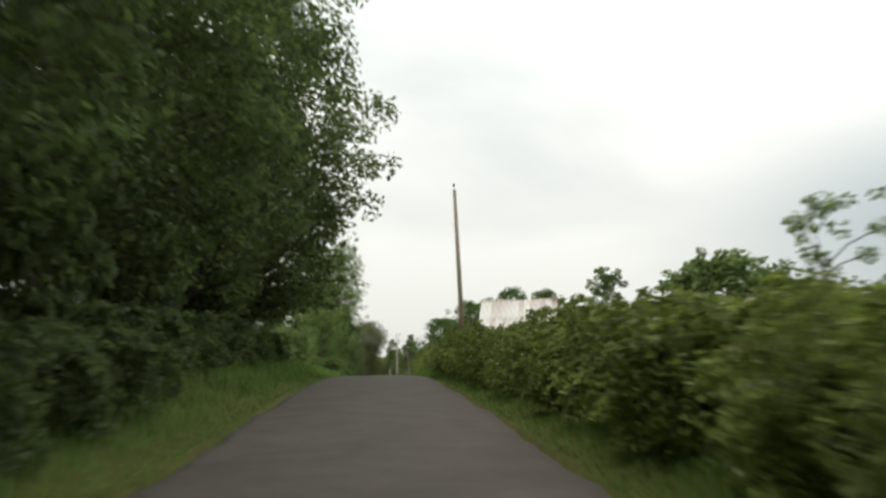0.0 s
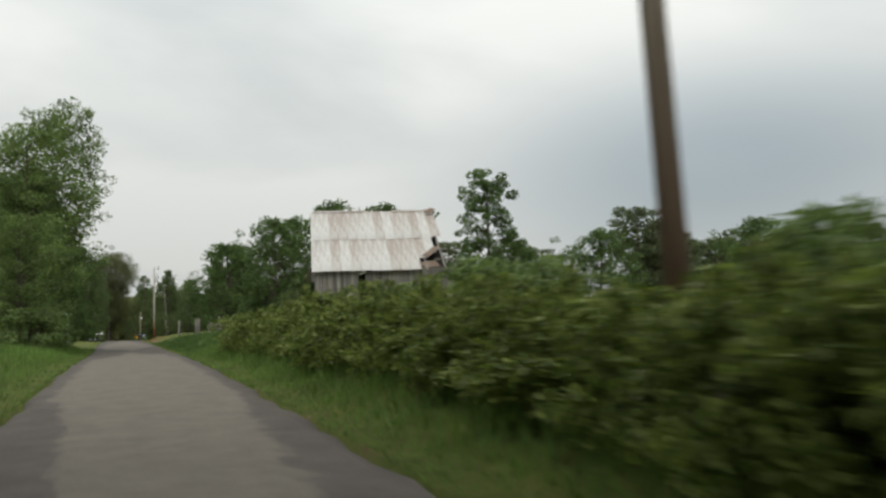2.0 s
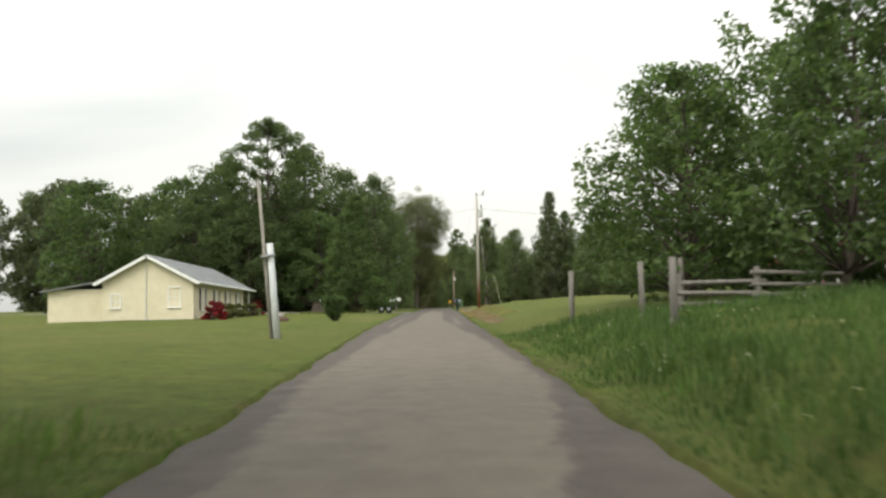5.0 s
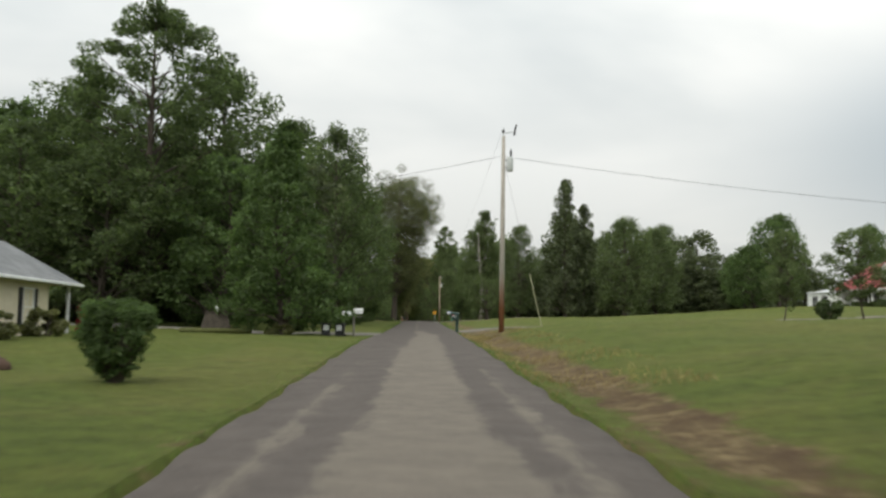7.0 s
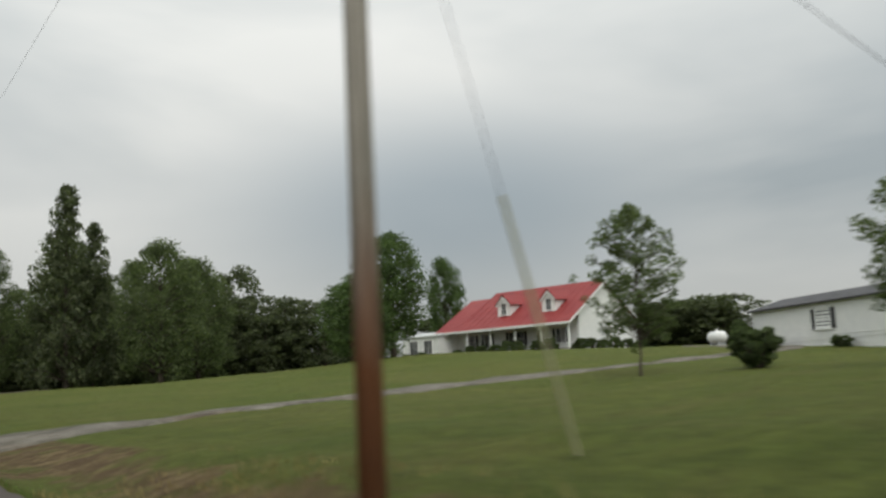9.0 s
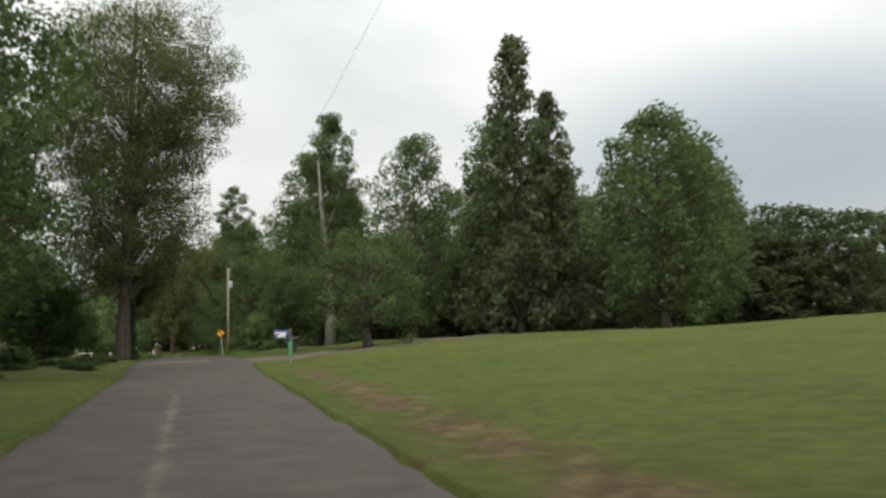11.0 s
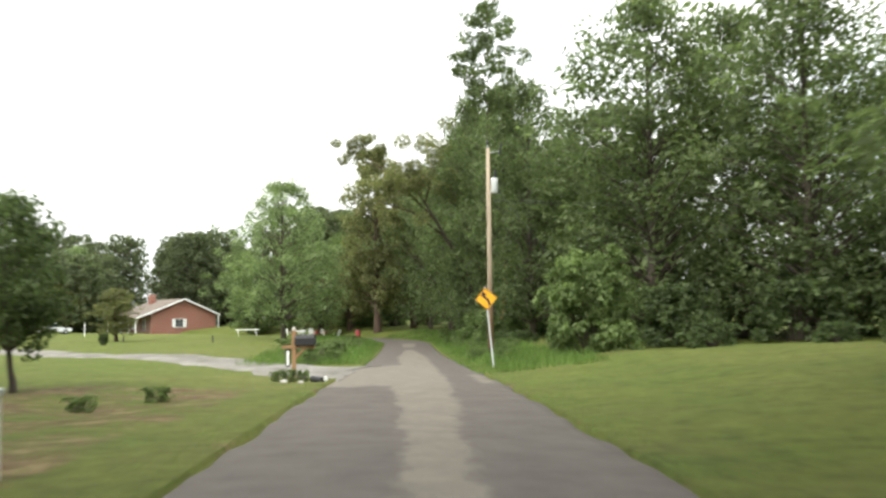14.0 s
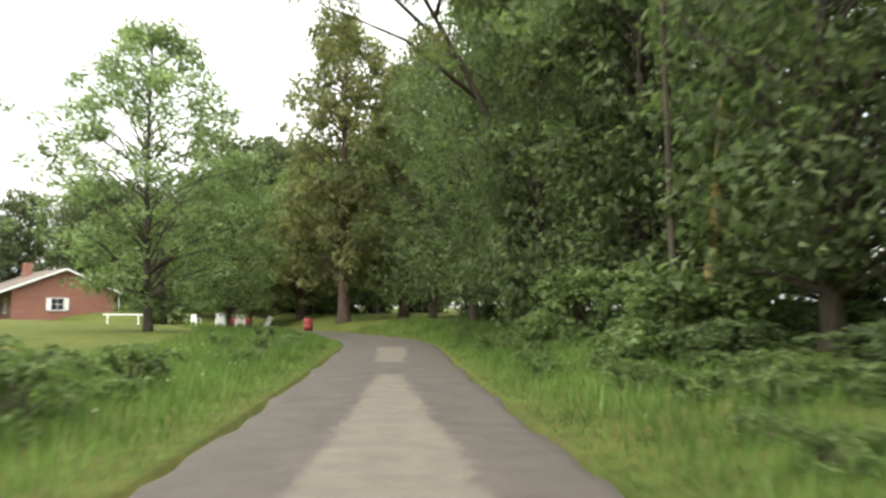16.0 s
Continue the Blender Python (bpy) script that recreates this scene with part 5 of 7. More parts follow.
# cream house with a grey roof; x along the lane front (towards -y in plan), y into the house
cream = thing("cream_house", Matrix.Translation((-16.5, 168.1, 7.55)) @ Matrix(((0, -1, 0, 0), (1, 0, 0, 0), (0, 0, 1, 0), (0, 0, 0, 1))), "cream lap-sided bungalow with a grey shingle roof", "house")
C_L, C_D, C_E, C_R = 16.0, 6.2, 2.6, 4.35
part("wall", box(0.03, C_L, 0.03, C_D - 0.03, -0.7, C_E), CREAM_PAINT, cream)
part("siding", lap_siding(bmesh.new(), 0, C_L, -0.1, C_E, 0.03, 0.14), CREAM_PAINT, cream)
sg = part("siding", lap_siding(bmesh.new(), 0, C_D, -0.1, C_R - 0.1, 0, 0.14, lambda q: C_E + (C_R - C_E) * (1 - abs(q - C_D / 2) / (C_D / 2)) - 0.04), CREAM_PAINT, cream)
sg.matrix_basis = Matrix.Translation((0.0, C_D, 0)) @ Euler((0, 0, radians(-90))).to_matrix().to_4x4()
part("gable_wall", prism([(0.03, C_E), (C_D - 0.03, C_E), (C_D / 2, C_R - 0.06)], -0.1, -0.0), CREAM_PAINT, cream).matrix_basis = Matrix.Translation((0.03, 0, 0)) @ Euler((0, 0, radians(90))).to_matrix().to_4x4()
part("foundation", box(0.0, C_L + 0.02, 0.0, C_D, -0.75, -0.1), STONE, cream)
part("front_roof", slab((-0.4, -0.5, C_E - 0.18), (C_L + 2.5, -0.5, C_E - 0.18), (C_L + 2.3, C_D / 2, C_R), (-0.4, C_D / 2, C_R), 0.1), SHINGLE_GREY, cream)
part("back_roof", slab((C_L + 2.5, C_D + 0.5, C_E - 0.18), (-0.4, C_D + 0.5, C_E - 0.18), (-0.4, C_D / 2, C_R), (C_L + 2.3, C_D / 2, C_R), 0.1), SHINGLE_GREY, cream)
bm = bmesh.new()
for tri_ in (((C_L + 2.45, -0.4, C_E - 0.22), (C_L + 2.45, C_D + 0.4, C_E - 0.22), (C_L + 2.25, C_D / 2, C_R - 0.05)), ((C_L + 2.4, C_D + 0.4, C_E - 0.28), (C_L + 2.4, -0.4, C_E - 0.28), (C_L + 2.2, C_D / 2, C_R - 0.1))):
    bm.faces.new([bm.verts.new(p) for p in tri_])
part("porch_gable", bm, CREAM_PAINT, cream)
part("gutter", box(-0.4, C_L + 2.5, -0.60, -0.48, C_E - 0.3, C_E - 0.17, 0.02), WHITE_PAINT, cream)
part("bargeboard", slab((-0.45, -0.5, C_E - 0.2), (-0.38, -0.5, C_E - 0.2), (-0.38, C_D / 2, C_R - 0.02), (-0.45, C_D / 2, C_R - 0.02), 0.2), WHITE_PAINT, cream)
part("bargeboard", slab((-0.45, C_D / 2, C_R - 0.02), (-0.38, C_D / 2, C_R - 0.02), (-0.38, C_D + 0.5, C_E - 0.2), (-0.45, C_D + 0.5, C_E - 0.2), 0.2), WHITE_PAINT, cream)
part("porch_slab", box(C_L, C_L + 2.4, 0, C_D, -0.7, 0.0), STONE, cream)
for yy in (0.0, 3.6):
    part("porch_post", box(C_L + 2.15, C_L + 2.27, yy - 0.06, yy + 0.06, 0, C_E - 0.2, 0.01), WHITE_PAINT, cream)
for xx in (2.0, 6.0, 9.6, 13.4):
    house_window(cream, Matrix.Translation((xx, 0.01, 0.55)), 0.95, 1.45, WHITE_PAINT, DARK_PAINT)
for yy, w, h in ((0.9, 0.75, 1.3), (5.0, 0.55, 0.9)):
    house_window(cream, Matrix.Translation((-0.02, yy + w, 0.75)) @ Euler((0, 0, radians(-90))).to_matrix().to_4x4(), w, h, WHITE_PAINT)
part("pipe", tube([(-0.06, C_D / 2 + 0.1, -0.3), (-0.06, C_D / 2 + 0.1, C_R - 0.3)], [0.03, 0.03], 6), PAINT_GREY, cream)
part("side_wing", box(1.2, 9, C_D, C_D + 4.2, -0.7, 2.1), CREAM_PAINT, cream)
part("side_wing_roof", slab((0.8, C_D - 0.1, 2.75), (9.4, C_D - 0.1, 2.75), (9.4, C_D + 4.6, 2.0), (0.8, C_D + 4.6, 2.0), 0.1), SHINGLE_GREY, cream)

# brick bungalow past the bend sign
_br = Mat("red_brick", 0.9)
_bt = _br.n.new("ShaderNodeTexBrick")
_br.l.new(_br.co.outputs["Object"], _bt.inputs["Vector"])
_mp = _br.n.new("ShaderNodeMapping")
_mp.inputs["Rotation"].default_value = (radians(90), 0, 0)
_br.l.new(_br.co.outputs["Object"], _mp.inputs[0])
_br.l.new(_mp.outputs[0], _bt.inputs["Vector"])
_bt.inputs["Scale"].default_value = 1.0
_bt.inputs["Brick Width"].default_value, _bt.inputs["Row Height"].default_value, _bt.inputs["Mortar Size"].default_value = 0.21, 0.075, 0.008
_bt.inputs["Color1"].default_value, _bt.inputs["Color2"].default_value, _bt.inputs["Mortar"].default_value = (0.30, 0.105, 0.07, 1), (0.21, 0.07, 0.05, 1), (0.35, 0.30, 0.26, 1)
_br.color(_br.mix(0.3, _bt.outputs["Color"], _br.ramp(_br.noise(0.8, 5), (0.3, (0.17, 0.06, 0.045)), (0.7, (0.32, 0.13, 0.09)))))
BRICK = _br.m
B_W, B_D, B_E, B_R = 8.4, 11.5, 2.65, 4.6
brick = thing("brick_house", Matrix.Translation((-35.2, 421.8, 8.55)) @ Matrix(((0.83, -0.55, 0, 0), (0.55, 0.83, 0, 0), (0, 0, 1, 0), (0, 0, 0, 1))) @ Matrix.Scale(1.13, 4), "red brick bungalow with white shutters and a brown roof", "house")
part("wall", box(0, B_W, 0, B_D, -0.7, B_E), BRICK, brick)
part("gable_wall", prism([(0, B_E), (B_W, B_E), (B_W / 2, B_R - 0.1)], 0.0, 0.3), BRICK, brick)
part("roof", slab((-2.1, -0.4, B_E - 0.5), (-2.1, B_D + 0.4, B_E - 0.5), (B_W / 2, B_D + 0.4, B_R), (B_W / 2, -0.4, B_R), -0.14), SHINGLE_BROWN, brick)
part("roof", slab((B_W / 2, -0.4, B_R), (B_W / 2, B_D + 0.4, B_R), (B_W + 0.5, B_D + 0.4, B_E - 0.1), (B_W + 0.5, -0.4, B_E - 0.1), -0.14), SHINGLE_BROWN, brick)
part("bargeboard", slab((-2.1, -0.46, B_E - 0.48), (-2.1, -0.38, B_E - 0.48), (B_W / 2, -0.38, B_R + 0.02), (B_W / 2, -0.46, B_R + 0.02), -0.17), WHITE_PAINT, brick)
part("bargeboard", slab((B_W / 2, -0.46, B_R + 0.02), (B_W / 2, -0.38, B_R + 0.02), (B_W + 0.5, -0.38, B_E - 0.08), (B_W + 0.5, -0.46, B_E - 0.08), -0.17), WHITE_PAINT, brick)
house_window(brick, Matrix.Translation((3.1, -0.03, 1.05)), 1.0, 0.95, WHITE_PAINT, WHITE_PAINT)
for yy in (-0.2, 2.7, 5.6, 8.5, 11.4):
    part("porch_post", box(-2.0, -1.88, yy - 0.06, yy + 0.06, -0.6, B_E - 0.6, 0.01), WHITE_PAINT, brick)
part("porch_floor", box(-2.1, 0, -0.3, B_D, -0.7, -0.05), STONE, brick)
part("chimney", box(B_W / 2 - 1.6, B_W / 2 - 0.9, 8.0, 8.9, B_R - 1.0, B_R + 0.7, 0.02), BRICK, brick)
for yy in (2.0, 6.2, 10.5):
    house_window(brick, Matrix.Translation((-0.03, yy + 0.9, 0.8)) @ Euler((0, 0, radians(-90))).to_matrix().to_4x4(), 0.9, 1.2, WHITE_PAINT)
part("downpipe", tube([(B_W + 0.3, -0.3, -0.5), (B_W + 0.3, -0.3, B_E - 0.2)], [0.05, 0.05], 6), WHITE_PAINT, brick)

# ---- poles, wires and signs ----


def utility_pole(x, y, height, mat, label, lean=0.0):
    t = thing("utility_pole", turn_m(x, y, gz(x, y), 0) @ Euler((0, lean, 0)).to_matrix().to_4x4(), label, "utility pole")
    part("pole", tube([(0, 0, -0.8), (0, 0, height * 0.5), (0, 0, height)], [0.15, 0.13, 0.095], 14), mat, t, smooth=True)
    part("top_pin", tube([(-0.02, 0, height - 0.05), (-0.02, 0, height + 0.28)], [0.03, 0.025], 6), METAL_GREY, t)
    part("insulator", tube([(-0.02, 0, height + 0.2), (-0.02, 0, height + 0.28), (-0.02, 0, height + 0.34), (-0.02, 0, height + 0.42)], [0.05, 0.08, 0.05, 0.03], 8), DARK_PAINT, t)
    return t


def transformer(t, z, side=1, off=0.36):
    can = part("transformer", tube([(side * off, 0, z), (side * off, 0, z + 0.06), (side * off, 0, z + 0.68), (side * off, 0, z + 0.78), (side * off, 0, z + 0.82)], [0.15, 0.185, 0.185, 0.17, 0.05], 16), PAINT_GREY, t, "pale grey transformer can", True)
    part("bushing", tube([(side * (off + 0.05), 0, z + 0.8), (side * (off + 0.05), 0, z + 1.05), (side * (off + 0.05), 0, z + 1.25)], [0.05, 0.06, 0.03], 8), DARK_PAINT, can)
    part("bracket", box(min(0, side * off), max(0, side * off), -0.04, 0.04, z + 0.55, z + 0.65), METAL_GREY, can)
    part("bracket", box(min(0, side * off), max(0, side * off), -0.04, 0.04, z + 0.15, z + 0.22), METAL_GREY, can)
    arm = part("cutout_arm", tube([(0, 0, z + 2.1), (side * 0.55, 0, z + 2.2)], [0.03, 0.025], 6), METAL_GREY, t)
    part("fuse_cutout", tube([(side * 0.58, 0, z + 2.0), (side * 0.62, 0, z + 2.25), (side * 0.7, 0, z + 2.6)], [0.06, 0.05, 0.05], 8), DARK_PAINT, arm)


def wire(a, b, sag, r=0.007, name="overhead_wire", label="thin black overhead wire"):
    a, b = Vector(a), Vector(b)
    pts = []
    for i in range(25):
        f = i / 24
        p = a.lerp(b, f)
        pts.append((p.x, p.y, p.z - sag * 4 * f * (1 - f)))
    ob = part(name, tube(pts, [r] * 25, 5), WIRE, None)
    return tagged(ob, label, "wire")


pole_hill = utility_pole(4.88, 51.7, 10.2, POLE_DARK, "tall brown wooden utility pole behind the hedge", radians(-2.0))
part("step_bolt", box(-0.25, -0.1, -0.02, 0.02, 8.1, 8.14), METAL_GREY, pole_hill)
pole_field = utility_pole(4.08, 193.1, 10.7, POLE_RED, "grey wooden utility pole, rusty red-brown near its foot")
transformer(pole_field, 8.75, 1)
pole_bend = utility_pole(4.40, 338.65, 10.6, POLE_BROWN, "tan wooden utility pole, stained red below")
transformer(pole_bend, 8.25, 1, 0.31)
part("ground_wire", tube([(-0.13, -0.03, -0.2), (-0.12, -0.03, 4.0), (-0.10, -0.03, 7.5)], [0.012, 0.012, 0.012], 5), WIRE, pole_bend)
zt = gz(4.0, 193.15)
zq = gz(4.40, 338.65)
wire((4.0, 193.15, zt + 11.0), (4.40, 338.65, zq + 10.4), 1.6, 0.004)
wire((4.1, 193.15, zt + 9.6), (70.0, 205.0, 16.9), 1.3, 0.012)
wire((3.9, 193.15, zt + 9.6), (-24.0, 215.0, 17.0), 0.5, 0.012)
wire((4.47, 338.65, zq + 7.9), (40.0, 330.0, 16.0), 0.6, 0.016)
wire((4.47, 338.65, zq + 9.0), (10.5, 337.0, gz(10.5, 337)), 0.0, 0.012, "guy_wire", "thin steel guy wire beside the pole")
guy = thing("guy_wire", Matrix(), "steel guy wire with a dull olive plastic guard", "wire")
gb = Vector((6.15, 192.3, gz(6.15, 192.3)))
gt = Vector((4.1, 193.15, zt + 9.5))
part("strand", tube([gb - (gt - gb) * 0.02, gt], [0.006, 0.006], 5), WIRE, guy)
SLEEVE = speckled("olive_yellow_plastic", (0.24, 0.24, 0.14), (0.32, 0.31, 0.19), 3, 40, 0.5)
part("guard", tube([gb, gb + (gt - gb).normalized() * 2.9], [0.028, 0.028], 8), SLEEVE, guy)

# old leaning poles beside the cream house's lawn
lean = thing("leaning_pole", turn_m(-5.45, 136.8, gz(-5.45, 136.8), 0) @ Euler((0, radians(-4.2), 0)).to_matrix().to_4x4(), "leaning pale pole stub with a thin pole bound to it", "pole")
part("stub", tube([(0.12, 0, -0.6), (0.12, 0, 3.25)], [0.13, 0.11], 12), PAINT_GREY, lean, smooth=True)
part("thin_pole", tube([(-0.08, 0.1, -0.6), (-0.12, 0.1, 5.5)], [0.07, 0.05], 10), DEADWOOD, lean, smooth=True)
part("band", tube([(0.02, 0.03, 2.8), (0.02, 0.03, 2.86)], [0.26, 0.26], 12), METAL_GREY, lean)

# posts and split-rail fence beyond the barn
post_a = thing("fence_post", Matrix(), "weathered round wooden fence post", "fence post")
part("stake", tube([(0, 0, -0.5), (0.02, 0, 0.9), (0, 0, 1.75)], [0.10, 0.09, 0.085], 9), BOARD, post_a, smooth=True)
spots = [(6.3, 133.5), (8.6, 137.5), (5.6, 127.0), (4.75, 137.3)]
for i, (px_, py_) in enumerate(spots):
    m = turn_m(px_, py_, gz(px_, py_), 40 * i)
    if i == len(spots) - 1:
        post_a.matrix_basis = m
    else:
        copy_thing(post_a, m)["group"] = "fence posts"
post_a["group"] = "fence posts"
rail_fence = thing("split_rail_fence", turn_m(7.4, 133.4, gz(7.4, 133.4), 9), "low grey split-rail fence with stacked rails", "fence")
rng = np.random.default_rng(3)
for s in range(2):
    x0 = s * 2.6
    hz = gz(7.4 + x0, 133.8) - gz(7.4, 133.4)
    part("post", box(x0 - 0.08, x0 + 0.08, -0.08, 0.08, -0.5 + hz, 1.15 + hz, 0.02), BOARD, rail_fence)
    for k in range(3):
        zz = 0.25 + 0.33 * k + hz
        part("rail", tube([(x0 - 0.25, rng.uniform(-0.1, 0.1), zz + rng.uniform(-0.06, 0.06)), (x0 + 2.85, rng.uniform(-0.1, 0.1), zz + rng.uniform(-0.06, 0.06))], [0.075, 0.065], 7), BOARD, rail_fence)

# bend sign: yellow diamond with a black arrow, on a leaning steel post
YELLOW = speckled("sign_yellow_orange", (0.80, 0.36, 0.02), (0.88, 0.43, 0.04), 2, 30, 0.45)
sign = thing("bend_sign", turn_m(3.38, 327.1, gz(3.38, 327.1), 4) @ Euler((0, radians(-5.5), 0)).to_matrix().to_4x4(), "yellow diamond bend sign with a black arrow on a leaning post", "road sign")
part("post", box(-0.03, 0.03, -0.02, 0.02, -0.5, 3.08, 0.006), PAINT_GREY, sign)
plate = part("plate", box(-0.305, 0.305, -0.035, -0.028, -0.305, 0.305, 0.0), YELLOW, sign)
plate.matrix_basis = Matrix.Translation((0, 0, 2.62)) @ Euler((0, radians(45), 0)).to_matrix().to_4x4()
part("border", box(-0.29, 0.29, -0.038, -0.0355, 0.275, 0.288), DARK_PAINT, plate)
part("border", box(-0.29, 0.29, -0.038, -0.0355, -0.288, -0.275), DARK_PAINT, plate)
part("border", box(-0.288, -0.275, -0.038, -0.0355, -0.275, 0.275), DARK_PAINT, plate)
part("border", box(0.275, 0.288, -0.038, -0.0355, -0.275, 0.275), DARK_PAINT, plate)
bm = bmesh.new()
curve = [(0.10, -0.26), (0.10, -0.14), (0.03, -0.02), (-0.08, 0.08), (-0.09, 0.14)]
half_w = [0.04, 0.04, 0.042, 0.042, 0.04]
ring = []
for (cx_, cz_), hw in zip(curve, half_w):
    ring.append((cx_ - hw, cz_ - hw * 0.4, cx_ + hw, cz_ + hw * 0.4))
left_v = [bm.verts.new((r[0], -0.043, r[1])) for r in ring]
right_v = [bm.verts.new((r[2], -0.043, r[3])) for r in ring]
for i in range(len(ring) - 1):
    bm.faces.new((left_v[i], right_v[i], right_v[i + 1], left_v[i + 1]))
tip = [bm.verts.new(p) for p in ((-0.20, -0.043, 0.10), (0.03, -0.043, 0.16), (-0.11, -0.043, 0.29))]
bm.faces.new(tip)
r = bmesh.ops.extrude_face_region(bm, geom=bm.faces[:])
bmesh.ops.translate(bm, vec=(0, 0.005, 0), verts=[v for v in r["geom"] if isinstance(v, bmesh.types.BMVert)])
arrow = part("arrow", bm, DARK_PAINT, sign, "black curved arrow")
arrow.matrix_basis = Matrix.Translation((0, 0, 2.62))

# ---- mailboxes ----


def barrel(l, w, h):
    """A mailbox shell: flat floor, straight sides, half-round top, along x."""
    out = [(-w / 2, 0), (w / 2, 0), (w / 2, h - w / 2)]
    out += [(w / 2 * math.cos(a), h - w / 2 + w / 2 * math.sin(a)) for a in np.linspace(0.15, math.pi - 0.15, 9)]
    out += [(-w / 2, h - w / 2)]
    bm = prism(out, 0, l)
    bmesh.ops.rotate(bm, verts=bm.verts, cent=(0, 0, 0), matrix=Euler((0, 0, radians(-90))).to_matrix())
    return bm


GREEN_PLASTIC = speckled("dark_green_plastic", (0.016, 0.035, 0.028), (0.028, 0.055, 0.045), 4, 50, 0.5)
gm = thing("mailbox", turn_m(2.22, 207.6, gz(2.22, 207.6) + 0.19, 8) @ Matrix.Scale(0.87, 4), "dark green plastic mailbox on its moulded post", "mailbox")
part("post", box(0.0, 0.24, -0.11, 0.11, -0.6, 0.95, 0.03), GREEN_PLASTIC, gm)
bm = prism([(-0.42, 0.98), (-0.36, 0.86), (-0.05, 0.70), (0.26, 0.70), (0.26, 1.02), (0.26, 1.2), (-0.40, 1.2)], -0.16, 0.16)
part("shell", bm, GREEN_PLASTIC, gm)
part("lid", barrel(0.70, 0.36, 0.22), GREEN_PLASTIC, gm).matrix_basis = Matrix.Translation((-0.44, 0, 1.12))
RED_MARK = speckled("red_paint", (0.40, 0.02, 0.03), (0.50, 0.04, 0.05), 3, 40, 0.5)
for x0, x1, z0, z1, mt in ((-0.34, -0.10, 1.07, 1.13, RED_MARK), (-0.33, -0.12, 1.02, 1.055, WHITE_PAINT), (-0.10, 0.06, 1.03, 1.06, WHITE_PAINT), (-0.2, -0.02, 0.95, 0.98, WHITE_PAINT)):
    part("mark", box(x0, x1, -0.168, -0.161, z0, z1), mt, gm)

BLUE_PAINT = speckled("blue_paint", (0.05, 0.09, 0.26), (0.08, 0.13, 0.33), 3, 40, 0.5)
GREEN_PLATE = speckled("green_plate", (0.02, 0.30, 0.17), (0.04, 0.38, 0.22), 3, 40, 0.4)
bmail = thing("mailbox", turn_m(4.34, 267.9, gz(4.34, 267.9), 3), "blue, white and red mailbox on a wooden post", "mailbox")
part("post", box(-0.05, 0.05, -0.05, 0.05, -0.4, 1.55, 0.008), BOARD, bmail)
part("arm", box(-0.72, 0.36, -0.1, 0.1, 1.10, 1.15, 0.006), BOARD, bmail)
part("brace", box(-0.03, 0.03, -0.03, 0.03, 0.0, 0.42, 0.004, Matrix.Translation((-0.32, 0, 1.1)) @ Euler((0, radians(135), 0)).to_matrix().to_4x4()), BOARD, bmail)
shell = part("shell", barrel(0.62, 0.24, 0.32), BLUE_PAINT, bmail)
shell.matrix_basis = Matrix.Translation((-0.72, 0, 1.155))
part("white_patch", box(0.02, 0.52, -0.127, -0.122, 0.12, 0.235), WHITE_PAINT, shell)
part("white_patch", box(0.12, 0.47, -0.129, -0.123, 0.02, 0.13), WHITE_PAINT, shell)
part("red_stripe", box(0.02, 0.24, -0.131, -0.128, 0.12, 0.16), RED_MARK, shell)
gp = part("number_plate", box(-0.09, 0.09, -0.07, -0.055, 0.35, 0.98, 0.004), GREEN_PLATE, bmail, "green plate with pale bars")
for k in range(4):
    part("bar", box(-0.05, 0.05, -0.076, -0.071, 0.44 + 0.13 * k, 0.52 + 0.13 * k), SLEEVE, gp)

ROTTEN_WOOD = speckled("orange_rotten_wood", (0.20, 0.13, 0.05), (0.34, 0.24, 0.10), 2, 30, 0.9, stretch=(5, 5, 0.4))
NEW_WOOD = speckled("orange_brown_timber", (0.24, 0.135, 0.065), (0.36, 0.22, 0.12), 2, 30, 0.8, stretch=(5, 5, 0.4))
km = thing("mailbox", turn_m(-3.28, 319.5, gz(-3.28, 319.5) + 0.18, -4), "black metal mailbox on an orange-brown timber post", "mailbox")
part("post", box(-0.06, 0.06, -0.06, 0.06, -0.6, 1.3, 0.008), NEW_WOOD, km)
part("arm", box(-0.35, 0.62, -0.06, 0.06, 0.78, 0.87, 0.006), NEW_WOOD, km)
part("brace", box(-0.035, 0.035, -0.04, 0.04, 0.0, 0.5, 0.004, Matrix.Translation((0.02, 0, 0.48)) @ Euler((0, radians(45), 0)).to_matrix().to_4x4()), NEW_WOOD, km)
sh = part("shell", barrel(0.58, 0.26, 0.31), DARK_PAINT, km)
sh.matrix_basis = Matrix.Translation((0.04, 0, 0.875))
part("door_rim", box(0.57, 0.6, -0.135, 0.135, 0.0, 0.22, 0.004), DARK_PAINT, sh)
np_ = part("number_plate", box(-0.24, -0.1, -0.05, -0.03, 0.25, 0.75, 0.004), DARK_PAINT, km)
part("bar", box(-0.21, -0.13, -0.056, -0.051, 0.29, 0.71), WHITE_PAINT, np_)
part("finial", tube([(0, 0, 1.3), (0, 0, 1.36), (0, 0, 1.42)], [0.06, 0.075, 0.02], 8), STONE, km)
part("crossbar", box(0.05, 0.36, -0.01, 0.01, 1.28, 1.31), WHITE_PAINT, km)

